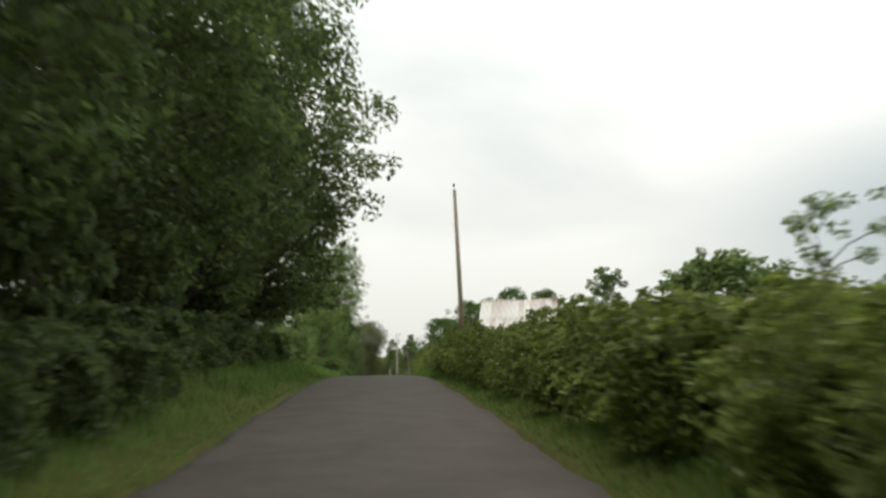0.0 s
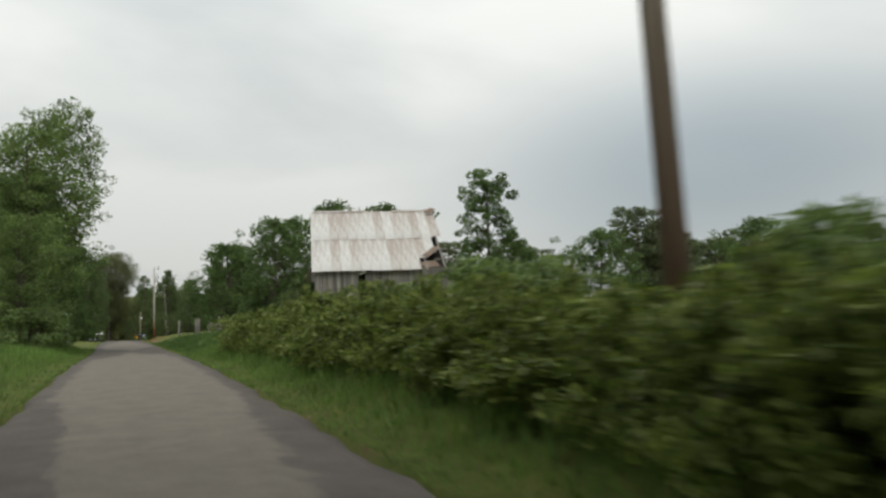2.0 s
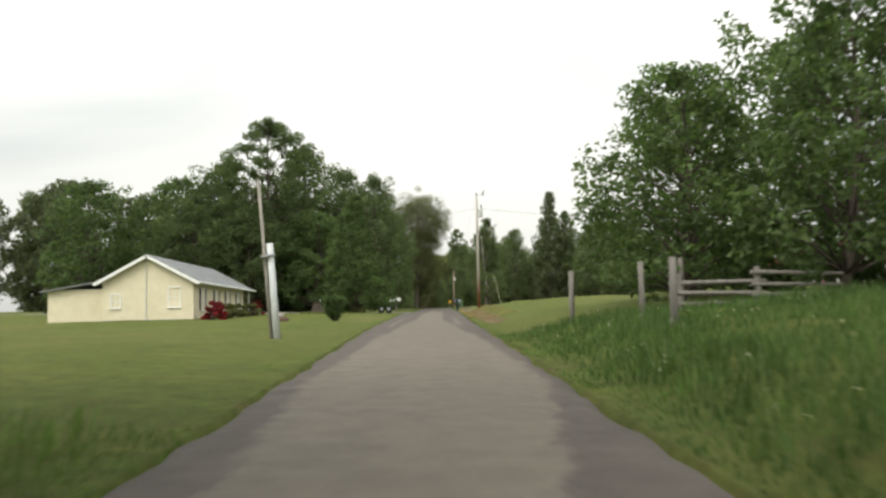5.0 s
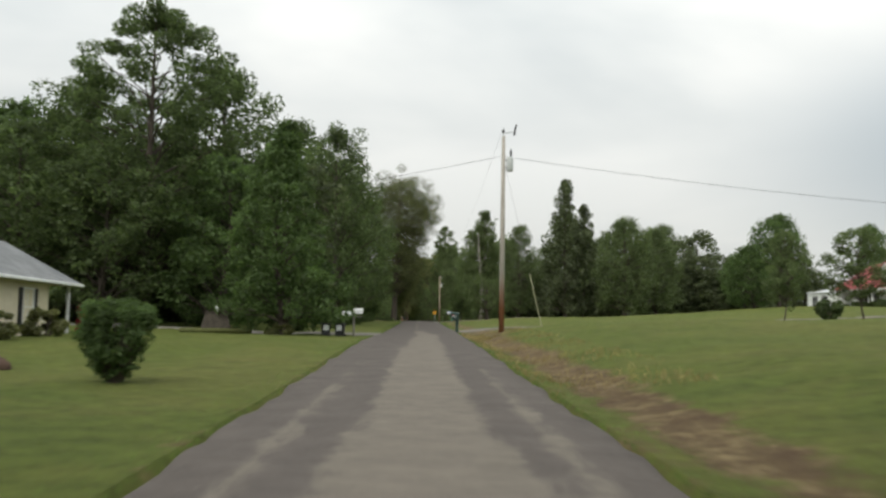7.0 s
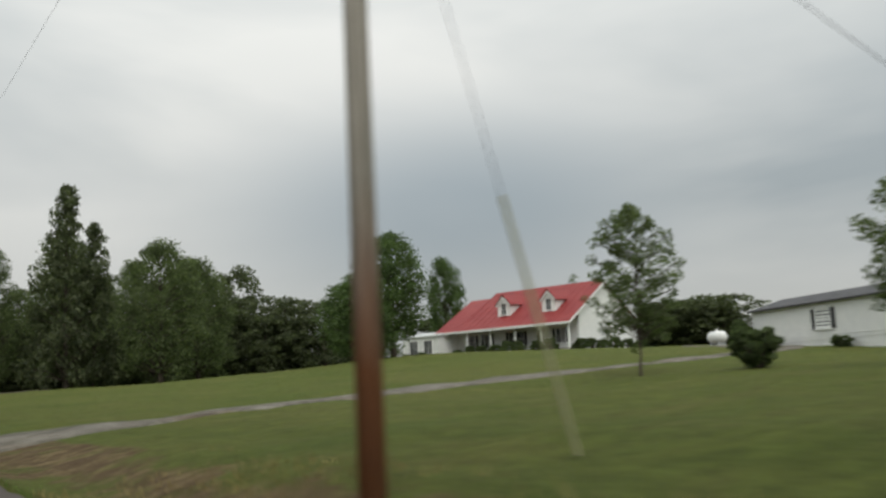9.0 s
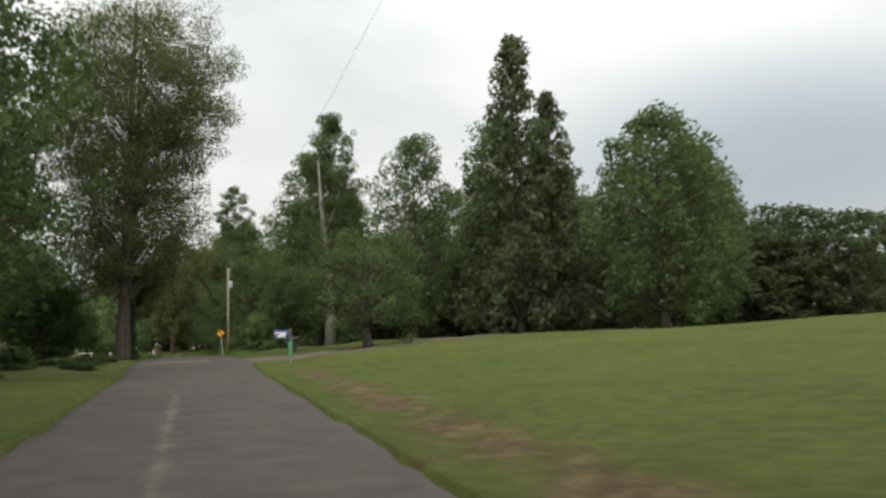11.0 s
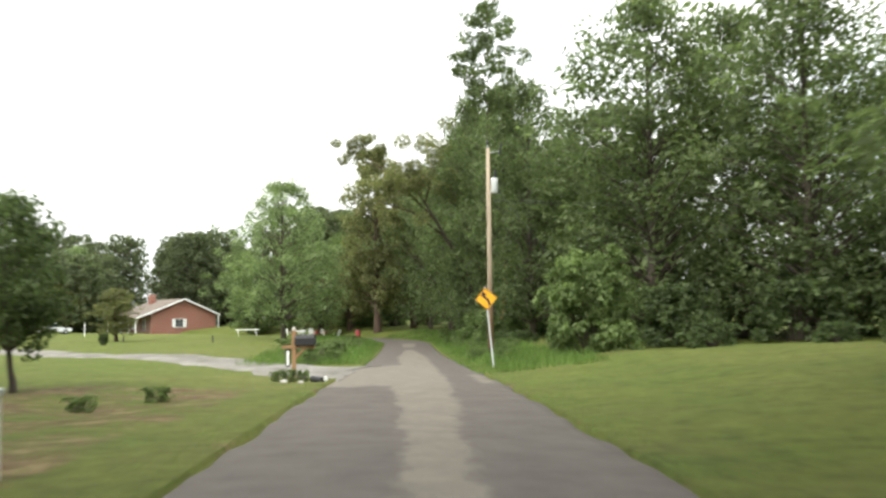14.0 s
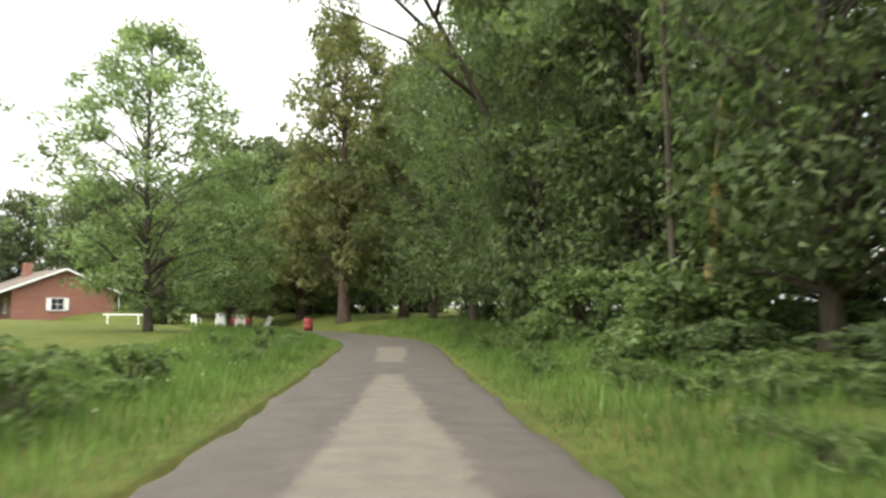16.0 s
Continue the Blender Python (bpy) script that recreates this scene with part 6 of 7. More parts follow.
wm = thing("mailbox_stand", turn_m(-3.85, 193.0, gz(-3.85, 193), 0), "two white mailboxes on one pale post", "mailbox")
part("post", box(-0.05, 0.05, -0.05, 0.05, -0.4, 1.05, 0.008), BOARD, wm)
part("arm", box(-0.6, 0.45, -0.08, 0.08, 1.0, 1.05, 0.006), BOARD, wm)
b1 = part("shell", barrel(0.52, 0.24, 0.28), WHITE_PAINT, wm)
b1.matrix_basis = Matrix.Translation((-0.05, 0.05, 1.18))
b2 = part("shell", barrel(0.48, 0.22, 0.24), WHITE_PAINT, wm)
b2.matrix_basis = Matrix.Translation((-0.62, -0.05, 1.05))
part("riser", box(-0.02, 0.1, -0.03, 0.03, 1.05, 1.18), BOARD, wm)


def bin_thing(x, y, turn):
    t = thing("wheelie_bin", turn_m(x, y, gz(x, y), turn) @ Matrix.Diagonal((0.85, 0.85, 0.66, 1)), "dark wheeled bin with a pale panel beside the drive", "bin", "bins by the drive")
    bm = bmesh.new()
    lo = [bm.verts.new(p) for p in ((-0.22, -0.24, 0.06), (0.22, -0.24, 0.06), (0.22, 0.24, 0.06), (-0.22, 0.24, 0.06))]
    hi = [bm.verts.new(p) for p in ((-0.29, -0.32, 0.95), (0.29, -0.32, 0.95), (0.29, 0.32, 0.95), (-0.29, 0.32, 0.95))]
    bm.faces.new(lo[::-1])
    bm.faces.new(hi)
    for i in range(4):
        j = (i + 1) % 4
        bm.faces.new((lo[i], lo[j], hi[j], hi[i]))
    part("body", bm, DARK_PAINT, t)
    part("lid", box(-0.31, 0.31, -0.36, 0.34, 0.955, 1.02, 0.02), DARK_PAINT, t)
    part("panel", box(-0.16, 0.16, -0.335, -0.30, 0.45, 0.85), PAINT_GREY, t)
    for sx in (-0.27, 0.27):
        part("wheel", tube([(sx - 0.03, 0.26, 0.1), (sx + 0.03, 0.26, 0.1)], [0.1, 0.1], 12), DARK_PAINT, t)
    return t


bin_thing(-5.1, 190.6, 10)
bin_thing(-4.4, 190.9, -6)

# brick planter ringed with turf, at the mouth of the drive
planter = thing("brick_planter", turn_m(-11.0, 192.2, gz(-11.0, 192.2), 12) @ Matrix.Diagonal((0.88, 0.88, 0.88, 1)), "tapered grey-brown brick planter in a grassy ring", "planter")
bm = bmesh.new()
lo = [bm.verts.new((sx * 1.0, sy * 0.8, -0.3)) for sx, sy in ((-1, -1), (1, -1), (1, 1), (-1, 1))]
hi = [bm.verts.new((sx * 0.62, sy * 0.5, 1.15)) for sx, sy in ((-1, -1), (1, -1), (1, 1), (-1, 1))]
bm.faces.new(hi)
for i in range(4):
    j = (i + 1) % 4
    bm.faces.new((lo[i], lo[j], hi[j], hi[i]))
# dark grey-brown brick in two speckled tones
DARK_BRICK = speckled("dark_grey_brown_brick", (0.045, 0.038, 0.030), (0.10, 0.085, 0.068), 4, 30, 0.95, 0.5, 0.02)
part("body", bm, DARK_BRICK, planter)
part("cap", box(-0.7, 0.7, -0.58, 0.58, 1.15, 1.22, 0.02), DARK_BRICK, planter)
part("ornament", tube([(0, 0, 1.24), (0, 0, 1.3), (0.02, 0, 1.42), (0, 0, 1.52)], [0.1, 0.05, 0.08, 0.03], 8), WHITE_PAINT, planter)
part("ring", tube([(2.0 * math.cos(a), 1.3 * math.sin(a), 0.08) for a in np.linspace(0, 6.28, 20)], [0.14] * 20, 7), speckled("dull_turf", (0.06, 0.072, 0.022), (0.13, 0.13, 0.045), 5, 40, 0.95, 0.6, 0.03), planter)

# gas tank on the lawn, utility pedestal, mound with a box, culvert
tank = thing("gas_tank", turn_m(57.2, 230.3, gz(57.2, 230.3), 70), "white horizontal gas tank on short legs", "gas tank")
part("vessel", tube([(-1.0, 0, 0.7), (-0.92, 0, 0.7), (-0.7, 0, 0.7), (0.7, 0, 0.7), (0.92, 0, 0.7), (1.0, 0, 0.7)], [0.06, 0.3, 0.45, 0.45, 0.3, 0.06], 16), WHITE_PAINT, tank, smooth=True)
for sx in (-0.55, 0.55):
    part("leg", box(sx - 0.05, sx + 0.05, -0.3, 0.3, -0.2, 0.4), PAINT_GREY, tank)
part("dome", tube([(0, 0, 1.1), (0, 0, 1.3)], [0.16, 0.12], 10), WHITE_PAINT, tank)
ped = thing("cable_pedestal", turn_m(-4.12, 301.4, gz(-4.12, 301.4), 10), "pale grey-green cable pedestal in the grass", "pedestal")
part("body", box(-0.1, 0.1, -0.1, 0.1, -0.2, 0.82, 0.015), PAINT_GREY, ped)
part("cap", box(-0.12, 0.12, -0.12, 0.12, 0.82, 0.9, 0.015), PAINT_GREY, ped)
MULCH = speckled("brown_mulch", (0.06, 0.035, 0.025), (0.13, 0.08, 0.06), 4, 30, 0.95, 0.8, 0.03)
mound = thing("well_cover", turn_m(-9.9, 164.3, gz(-9.9, 164.3), 0) @ Matrix.Scale(0.85, 4), "pale box on a brown mulch mound in the lawn", "well cover")
bm = bmesh.new()
bmesh.ops.create_uvsphere(bm, u_segments=18, v_segments=8, radius=1.0, matrix=Matrix.Diagonal((0.62, 0.55, 0.36, 1)))
part("mulch", bm, MULCH, mound, smooth=True)
part("box", box(-0.18, 0.18, -0.18, 0.18, 0.3, 0.62, 0.02), STONE, mound)
culvert = thing("culvert_pipe", turn_m(-2.5, 318.6, gz(-2.5, 318.6) + 0.05, 40), "short black culvert pipe end with a white rim", "pipe")
part("pipe", tube([(0, -0.25, 0.0), (0, 0.25, 0.02)], [0.10, 0.10], 14), DARK_PAINT, culvert)
part("rim", tube([(0, -0.41, 0.06), (0, -0.385, 0.06)], [0.07, 0.07], 12), WHITE_PAINT, culvert)
for i, (sx, sy, s) in enumerate(((-3.45, 318.5, 0.12), (-2.95, 318.3, 0.09))):
    bm = bmesh.new()
    bmesh.ops.create_icosphere(bm, subdivisions=2, radius=1.0, matrix=Matrix.Diagonal((s, s * 0.8, s * 0.6, 1)))
    for v in bm.verts:
        v.co += v.co * 0.18 * noise.noise(v.co * 9 + Vector((i * 3, 0, 0)))
    st = part("stone", bm, STONE, None)
    st.matrix_basis = turn_m(sx, sy, gz(sx, sy) + s * 0.2, i * 50)
    tagged(st, "small pale stone in the grass by the drive", "stone", "stones by the drive")

# gravel drives
_gr = Mat("pale_gravel", 0.95, 0.0, 0.2)
_g0 = _gr.ramp(_gr.noise(0.7, 6, 0.65, (1.0, 0.45, 1.0), 0.4), (0.32, (0.118, 0.108, 0.092)), (0.5, (0.180, 0.168, 0.148)), (0.66, (0.245, 0.232, 0.210)))
_gs = _gr.noise(30, 4, 0.75)
_gr.color(_gr.mix(1.0, _g0, _gr.ramp(_gs, (0.35, 0.62), (0.65, 1.32)), "MULTIPLY"))
GRAVEL = _gr.bump(_gs, 0.8, 0.03).m


_wg = Mat("worn_grey_gravel", 0.95, 0.0, 0.2)
_w0 = _wg.ramp(_wg.noise(0.8, 7, 0.72, None, 0.5), (0.34, (0.085, 0.076, 0.062)), (0.50, (0.165, 0.152, 0.128)), (0.66, (0.25, 0.232, 0.198)))
_w1 = _wg.ramp(_wg.noise(0.35, 5, 0.65), (0.54, 0.0), (0.70, 0.5))
_w0 = _wg.mix(_w1, _w0, (0.150, 0.096, 0.058))
_ws = _wg.noise(30, 4, 0.75)
_wg.color(_wg.mix(1.0, _w0, _wg.ramp(_ws, (0.35, 0.62), (0.65, 1.32)), "MULTIPLY"))
WORN_GRAVEL = _wg.bump(_ws, 0.8, 0.03).m
DULL_GRAVEL = speckled("dull_old_drive", (0.078, 0.064, 0.048), (0.158, 0.134, 0.105), 0.8, 30, 0.95, 0.6, 0.02)


def drive(pts, w, label, mat=GRAVEL, mouth=0.9, reach=7):
    """A gravel track laid over the ground, its edges uneven."""
    pts = [Vector((*p, 0)) for p in pts]
    line = []
    for a, b in zip(pts, pts[1:]):
        n = max(2, int((b - a).length / 0.8))
        line += [a.lerp(b, i / n) for i in range(n)]
    line.append(pts[-1])
    for _ in range(6):
        line = [line[0]] + [(line[i - 1] + line[i] * 2 + line[i + 1]) / 4 for i in range(1, len(line) - 1)] + [line[-1]]
    v, f = [], []
    for i, p in enumerate(line):
        d = (line[min(i + 1, len(line) - 1)] - line[max(0, i - 1)]).normalized()
        s = Vector((d.y, -d.x, 0))
        flare = 1 + mouth * max(0, 1 - i / reach)
        lane = Vector((0, 1 if s.y > 0 else -1, 0))
        s = lane.lerp(s, min(1.0, i / reach)).normalized()
        for k in (-1.0, -0.9, -0.5, 0, 0.5, 0.9, 1.0):
            q = p + s * (k * w * flare / 2 * (1 + 0.06 * math.sin(i * 1.7 + k * 4)))
            v.append((q.x, q.y, gz(q.x, q.y) + (-0.12 if abs(k) == 1 else -0.01 if i == 0 else 0.05)))
    for i in range(len(line) - 1):
        for k in range(6):
            a = i * 7 + k
            f.append((a, a + 7, a + 8, a + 1))
    return tagged(obj("drive", raw_mesh("drive", v, f, True), mat), label, "drive", kind="structure")


drive([(2.2, 213.2), (6.5, 213.0), (10, 213.4), (14, 214.6), (20, 217.0), (27, 217.3), (33, 216.2), (39, 215.4), (46, 216.5), (53, 224), (60, 236)], 2.5, "worn gravel drive across the field to the farmhouse", WORN_GRAVEL, 1.6)
drive([(-2.2, 196.5), (-10, 195.5), (-24, 195), (-46, 196)], 2.8, "pale gravel drive past the bins")
drive([(-1.75, 325.4), (-4.5, 330.2), (-7.2, 334.8), (-10.5, 338.8), (-14.5, 342.0), (-20.5, 347.5), (-30, 355.5), (-42, 364)], 4.4, "wide pale gravel drive across the lawn", mouth=1.8, reach=5)
drive([(2.4, 273.8), (6, 274.6), (12, 277), (18, 281.5), (26, 289), (40, 296)], 2.8, "dull gravel drive under the lawn trees", DULL_GRAVEL, 1.4)

# ---- hedges, bushes and undergrowth ----
bramble = build_bush("bramble_bush", "tangled bramble and honeysuckle bush in the roadside hedge", 2.3, 1.9, 2.05, LEAF_BRAMBLE, 5600, 0.085, 51, 60, shoots=30, blossoms=46, tri=True)
bramble_b = build_bush("bramble_bush", "tangled bramble bush with arching shoots in the hedge", 2.2, 2.0, 2.25, LEAF_BRAMBLE, 5600, 0.09, 52, 60, shoots=26, blossoms=14, tri=True)
rng = np.random.default_rng(9)
hedge_top = lambda y: float(np.interp(y, [0, 12, 20, 34, 42, 50, 60, 66, 70, 76, 86], [0.78, 0.7, 0.5, 0.48, 0.5, 0.58, 0.62, 0.55, 0.48, 0.5, 0.48])) + 0.09 * math.sin(y * 0.9) + 0.05 * math.sin(y * 2.1)
hedge_x = lambda y: float(np.interp(y, [0, 38, 44, 86], [4.3, 4.35, 5.0, 5.2]))
for k, proto in enumerate((bramble, bramble_b)):
    back_row = [(hedge_x(y) + rng.uniform(-0.2, 0.35), y + rng.uniform(-0.5, 0.5), rng.uniform(0.9, 1.12), hedge_top(y) * rng.uniform(0.82, 1.1), rng.uniform(0, 360)) for y in np.arange(2 + 2.7 * k, 80.5, 5.4)]
    far_row = [(8.6 + rng.uniform(-0.6, 0.8), y, rng.uniform(1.0, 1.2), hedge_top(y) * 0.85, rng.uniform(0, 360)) for y in np.arange(4 + 4 * k, 77, 8)]
    front_row = [(hedge_x(y) - 0.75 + rng.uniform(-0.25, 0.2), y, rng.uniform(0.5, 0.68), rng.uniform(0.5, 0.8), rng.uniform(0, 360)) for y in np.arange(3 + 1.3 * k, 82, 2.6 if k else 3.1)]
    end_row = [(5.35, 83.4 + 2.0 * k, 0.62, 0.62 - 0.1 * k, 100 * k)]
    stand(proto, end_row + front_row + back_row + far_row, "roadside hedge")
under = build_bush("undergrowth_bush", "dark leafy undergrowth bush below the trees", 2.6, 2.4, 3.2, LEAF_DARK, 4200, 0.155, 53, 70, shoots=24, tri=True)
rows = [(-6.0 + rng.uniform(-0.5, 0.5), y) for y in np.arange(-4, 50, 4.2)] + [(-9.5 + rng.uniform(-0.8, 0.8), y) for y in np.arange(-2, 52, 5)] + [(-7.6 + rng.uniform(-0.4, 0.4), y) for y in np.arange(0, 50, 3.6)] + [(15.5, 138), (17.2, 133.2), (18.5, 140), (21.5, 137.5), (24.5, 138), (28, 136), (12.6, 140), (84, 259), (87.5, 257), (90.5, 254), (94, 251), (86, 262)]
rows += [(6.6 + rng.uniform(-0.4, 0.4), y) for y in np.arange(345, 402, 4.5)] + [(12, 327.5), (16, 325.5), (20, 322), (25, 318.5), (30, 314), (35, 312), (16, 320), (40, 300), (33, 302), (18.5, 324), (22.5, 321), (27.5, 317), (32.5, 314), (9.6, 352.5), (10.4, 356), (12.9, 357.6), (12.0, 361), (11.8, 358.5), (14.4, 364), (17.4, 371), (12, 352.5), (21.2, 379), (16.2, 366.5), (19.2, 373)]
rows += [(x, 201 + rng.uniform(-1.5, 1.5)) for x in np.arange(-40, -8, 4.5)] + [(-6.8, y) for y in np.arange(222, 268, 6)] + [(-6.2, 106.5), (-7.2, 111.5), (-8.4, 286), (-8.8, 290.5), (-10.2, 295)]
stand(under, [(x, 341 - 0.6 * (x - 12), 1.1, 1.35, x * 31) for x in np.arange(13, 50, 4.2)] + [(x, 333 - 0.58 * (x - 12), 0.95, 0.9, x * 53) for x in np.arange(12.5, 48, 4.2)], "undergrowth")
stand(under, [(11.0, 104.9, 0.62, 1.3, 20), (11.2, 107.6, 0.7, 0.9, 100), (-7.0, 17.5, 0.9, 1.7, 10), (-7.2, 26.5, 0.9, 1.75, 95), (-7.0, 35.5, 0.9, 1.3, 200), (-8.4, 9, 0.9, 1.7, 30), (-4.9, 2.5, 0.6, 0.6, 40)] + [(x, y, 0.42, 0.13, y * 41) for x, y in ((-4.5, 266), (-5.7, 268), (-4.6, 271), (-6.1, 273.2), (-4.5, 276), (-5.5, 279), (-4.8, 281.6), (-6.6, 277))] + [(-3.75, 6.4, 0.36, 0.4, 15), (-3.8, 8.6, 0.4, 0.46, 75), (-3.85, 11.0, 0.38, 0.42, 160), (-3.95, 13.4, 0.42, 0.46, 230), (-4.0, 16.0, 0.4, 0.42, 300)] + [(-4.45 - 0.02 * y + 0.25 * math.sin(y * 1.7), y, 0.5 + 0.08 * math.sin(y), 0.42 + 0.1 * math.sin(y * 0.8), y * 47) for y in np.arange(5, 46, 2.3)], "undergrowth")
stand(under, [(x, y, rng.uniform(0.85, 1.15), rng.uniform(0.7, 1.1), rng.uniform(0, 360)) for x, y in rows], "undergrowth")
lush = build_bush("undergrowth_bush", "bright leafy bush below the roadside trees", 2.3, 2.2, 2.6, LEAF_LIGHT, 6000, 0.10, 54, 60, shoots=24, tri=True)
rows = [(-5.1, 95.5), (-5.0, 100.5), (-5.1, 106.9), (-5.6, 108.8), (-6.6, 110.8), (6.2, 351.2), (6.0, 360), (-6.0, 60), (7.9, 20)]
hedge_tops = [(5.9, 27, 0.7, 0.62, 20), (6.6, 42, 0.6, 0.6, 90), (5.9, 50, 0.75, 0.72, 140), (6.0, 58.5, 0.8, 0.72, 200), (6.2, 65.0, 0.75, 0.62, 260), (5.8, 74.5, 0.7, 0.5, 310)]
stand(lush, hedge_tops + [(x, y, rng.uniform(0.8, 1.05), rng.uniform(0.7, 1.05), rng.uniform(0, 360)) for x, y in rows], "bright undergrowth")
shrub = build_bush("large_shrub", "large light green shrub at the edge of the wood", 2.5, 2.3, 4.0, LEAF_LIGHT, 11000, 0.11, 55, 70, shoots=24)
stand(shrub, [(7.6, 329.3, 0.88, 1.15, 0)])
topiary = build_bush("clipped_bush", "egg-shaped clipped green bush standing on the lawn", 0.82, 0.82, 1.8, LEAF_MID, 11000, 0.04, 56, 190, profile="egg")
stand(topiary, [(-6.15, 161.3, 1.0, 1.0, 0)])
red_bush = build_bush("red_bush", "low red-leaved bush by the cream house", 0.95, 0.9, 1.25, LEAF_RED, 2600, 0.08, 57, 26)
stand(red_bush, [(-15.2, 168.6, 1.05, 1.1, 60), (-15.9, 186.9, 0.75, 1.1, 200)], "red bushes")
brown_bush = build_bush("dark_bush", "dull reddish-green bush under the house windows", 1.1, 0.9, 1.15, LEAF_OLIVE, 2600, 0.08, 58, 26)
stand(brown_bush, [(-15.1, 171.4, 1.0, 1.05, 0), (-15.2, 176.4, 1.05, 1.0, 130), (-15.1, 180.3, 1.05, 1.05, 80), (-7.2, 189.6, 0.8, 0.55, 30)], "dull bushes by the house")
lawn_bush = build_bush("lawn_bush", "dark rounded bush on the far lawn", 1.25, 1.25, 1.9, LEAF_DARK, 5200, 0.11, 59, 70, profile="egg")
stand(lawn_bush, [(27.7, 205.6, 0.84, 0.86, 0), (49.3, 222.0, 0.7, 1.0, 60), (45.9, 213.2, 0.6, 0.42, 20), (44.1, 208.9, 0.5, 0.4, 90), (-22.8, 363, 0.35, 0.55, 10)], "lawn bushes")
pink_bush = build_bush("flowering_bush", "small bush covered in pink flowers by the mobile home", 0.7, 0.7, 1.05, LEAF_PINK, 2600, 0.07, 62, 40)
stand(pink_bush, [(43.2, 206.6, 1.0, 1.0, 0)])
weeds = build_bush("weed_clump", "leafy weed clump at the verge", 0.75, 0.7, 0.6, LEAF_LIGHT, 1200, 0.052, 60, 24, shoots=16, tri=True)
rows = [(-3.35, 318.9, 0.42, 0.7, 0), (-3.75, 319.3, 0.36, 0.6, 70), (-2.95, 319.0, 0.36, 0.65, 40)] + [(-4.6 + rng.uniform(-1.6, 1.2), y, rng.uniform(0.5, 1.1), rng.uniform(0.6, 1.2), rng.uniform(0, 360)) for y in np.arange(336, 374, 2.6)]
rows += [(4.6 + rng.uniform(-0.9, 0.9), y, rng.uniform(0.5, 1.0), rng.uniform(0.5, 1.0), rng.uniform(0, 360)) for y in np.arange(333, 392, 1.7)]
rows += [(-4.6, 288.9, 0.9, 0.7, 20), (-3.5, 289.2, 0.8, 0.6, 80), (-4.9, 283.6, 0.5, 0.5, 10)]
rows += [(-6.4, 306, 0.4, 0.6, 0), (-7.4, 304, 0.4, 0.6, 50), (-6.0, 309.5, 0.5, 0.6, 90), (-5.0, 311, 0.5, 0.6, 10)]
rows += [(-4.4, 339.2, 1.7, 1.5, 30), (-5.6, 341.0, 1.5, 1.3, 140), (-3.9, 344.6, 1.2, 1.7, 75), (-4.9, 347.2, 1.6, 1.5, 210), (-4.2, 351.0, 1.3, 1.3, 300), (-6.3, 345.0, 1.5, 1.5, 15), (-7.0, 350.5, 1.7, 1.4, 100)]
rows += [(4.0 + rng.uniform(-0.5, 2.2), y, rng.uniform(0.8, 1.4), rng.uniform(0.7, 1.2), rng.uniform(0, 360)) for y in np.arange(338, 366, 1.9)]
stand(weeds, rows, "verge weeds")
sapling = build_tree("sapling", "thin arching sapling above the hedge", 4.4, 0.05, 2.2, 1.3, LEAF_LIGHT, BARK, 700, 0.08, 61, 9, clump=0.26, lean=-0.14, ragged=0.5)
stand(sapling, [(6.4, 12.6, 0.6, 0.6, 30), (7.6, 33, 0.5, 0.42, 120), (7.2, 42.5, 0.45, 0.42, 200)], "hedge saplings")

# ivy on the second thick trunk, and the bare dead tree
rng = np.random.default_rng(71)
ivy = thing("ivy", turn_m(-4.0, 290.0, gz(-4.0, 290.0), 0), "dark ivy climbing a thick roadside trunk", "ivy")
zz = rng.uniform(0, 6.5, 4000)
aa = rng.uniform(0, 2 * math.pi, 4000)
rr = 0.36 - 0.01 * zz + 0.22 * np.exp(-zz * 1.5) + rng.uniform(-0.04, 0.14, 4000)
cen = np.stack([np.cos(aa) * rr, np.sin(aa) * rr, zz], -1)
v, q = leaf_cloud(rng, cen, np.full(4000, 0.06), 5200, 0.085)
obj("leaves", raw_mesh("leaves", v, q), LEAF_DARK, ivy)
for k in range(4):
    part("stem", tube([(0.43 * math.cos(1.6 * k + 0.25 * j), 0.43 * math.sin(1.6 * k + 0.25 * j), 1.3 * j - 0.1) for j in range(5)], [0.03, 0.028, 0.024, 0.02, 0.012], 5), BARK, ivy)
dead = thing("dead_tree", turn_m(10.3, 296.0, gz(10.3, 296.0), 0), "bare pale dead trunk with broken limbs", "tree")
part("trunk", tube([(0, 0, -0.5), (0.1, 0, 3), (-0.15, 0, 7), (-0.5, 0.1, 11), (-0.7, 0, 14.5)], [0.46, 0.34, 0.24, 0.14, 0.04], 9), DEADWOOD, dead, smooth=True)
part("limb", tube([(-0.3, 0, 8.5), (0.5, 0.2, 10.5), (1.2, 0.2, 12.6)], [0.1, 0.07, 0.02], 7), DEADWOOD, dead, smooth=True)
part("limb", tube([(0.0, 0, 4.2), (0.9, -0.2, 4.9), (1.6, -0.2, 5.4)], [0.06, 0.05, 0.015], 7), DEADWOOD, dead, smooth=True)
over = thing("leaning_limb_tree", turn_m(4.4, 366, gz(4.4, 366), 0), "dark leaning trunk with limbs reaching over the lane", "tree")
part("trunk", tube([(0.7, 0, -0.5), (0.55, 0, 3.6), (-0.1, -0.4, 6.8), (-1.7, -1.3, 9.6), (-3.0, -2.0, 11.6), (-4.6, -2.6, 14.2)], [0.22, 0.17, 0.13, 0.10, 0.07, 0.02], 9), BARK, over, smooth=True)
part("limb", tube([(-1.0, -0.9, 8.4), (-3.6, -1.5, 10.3), (-6.5, -2.5, 11.2)], [0.09, 0.06, 0.015], 7), BARK_RED, over, smooth=True)
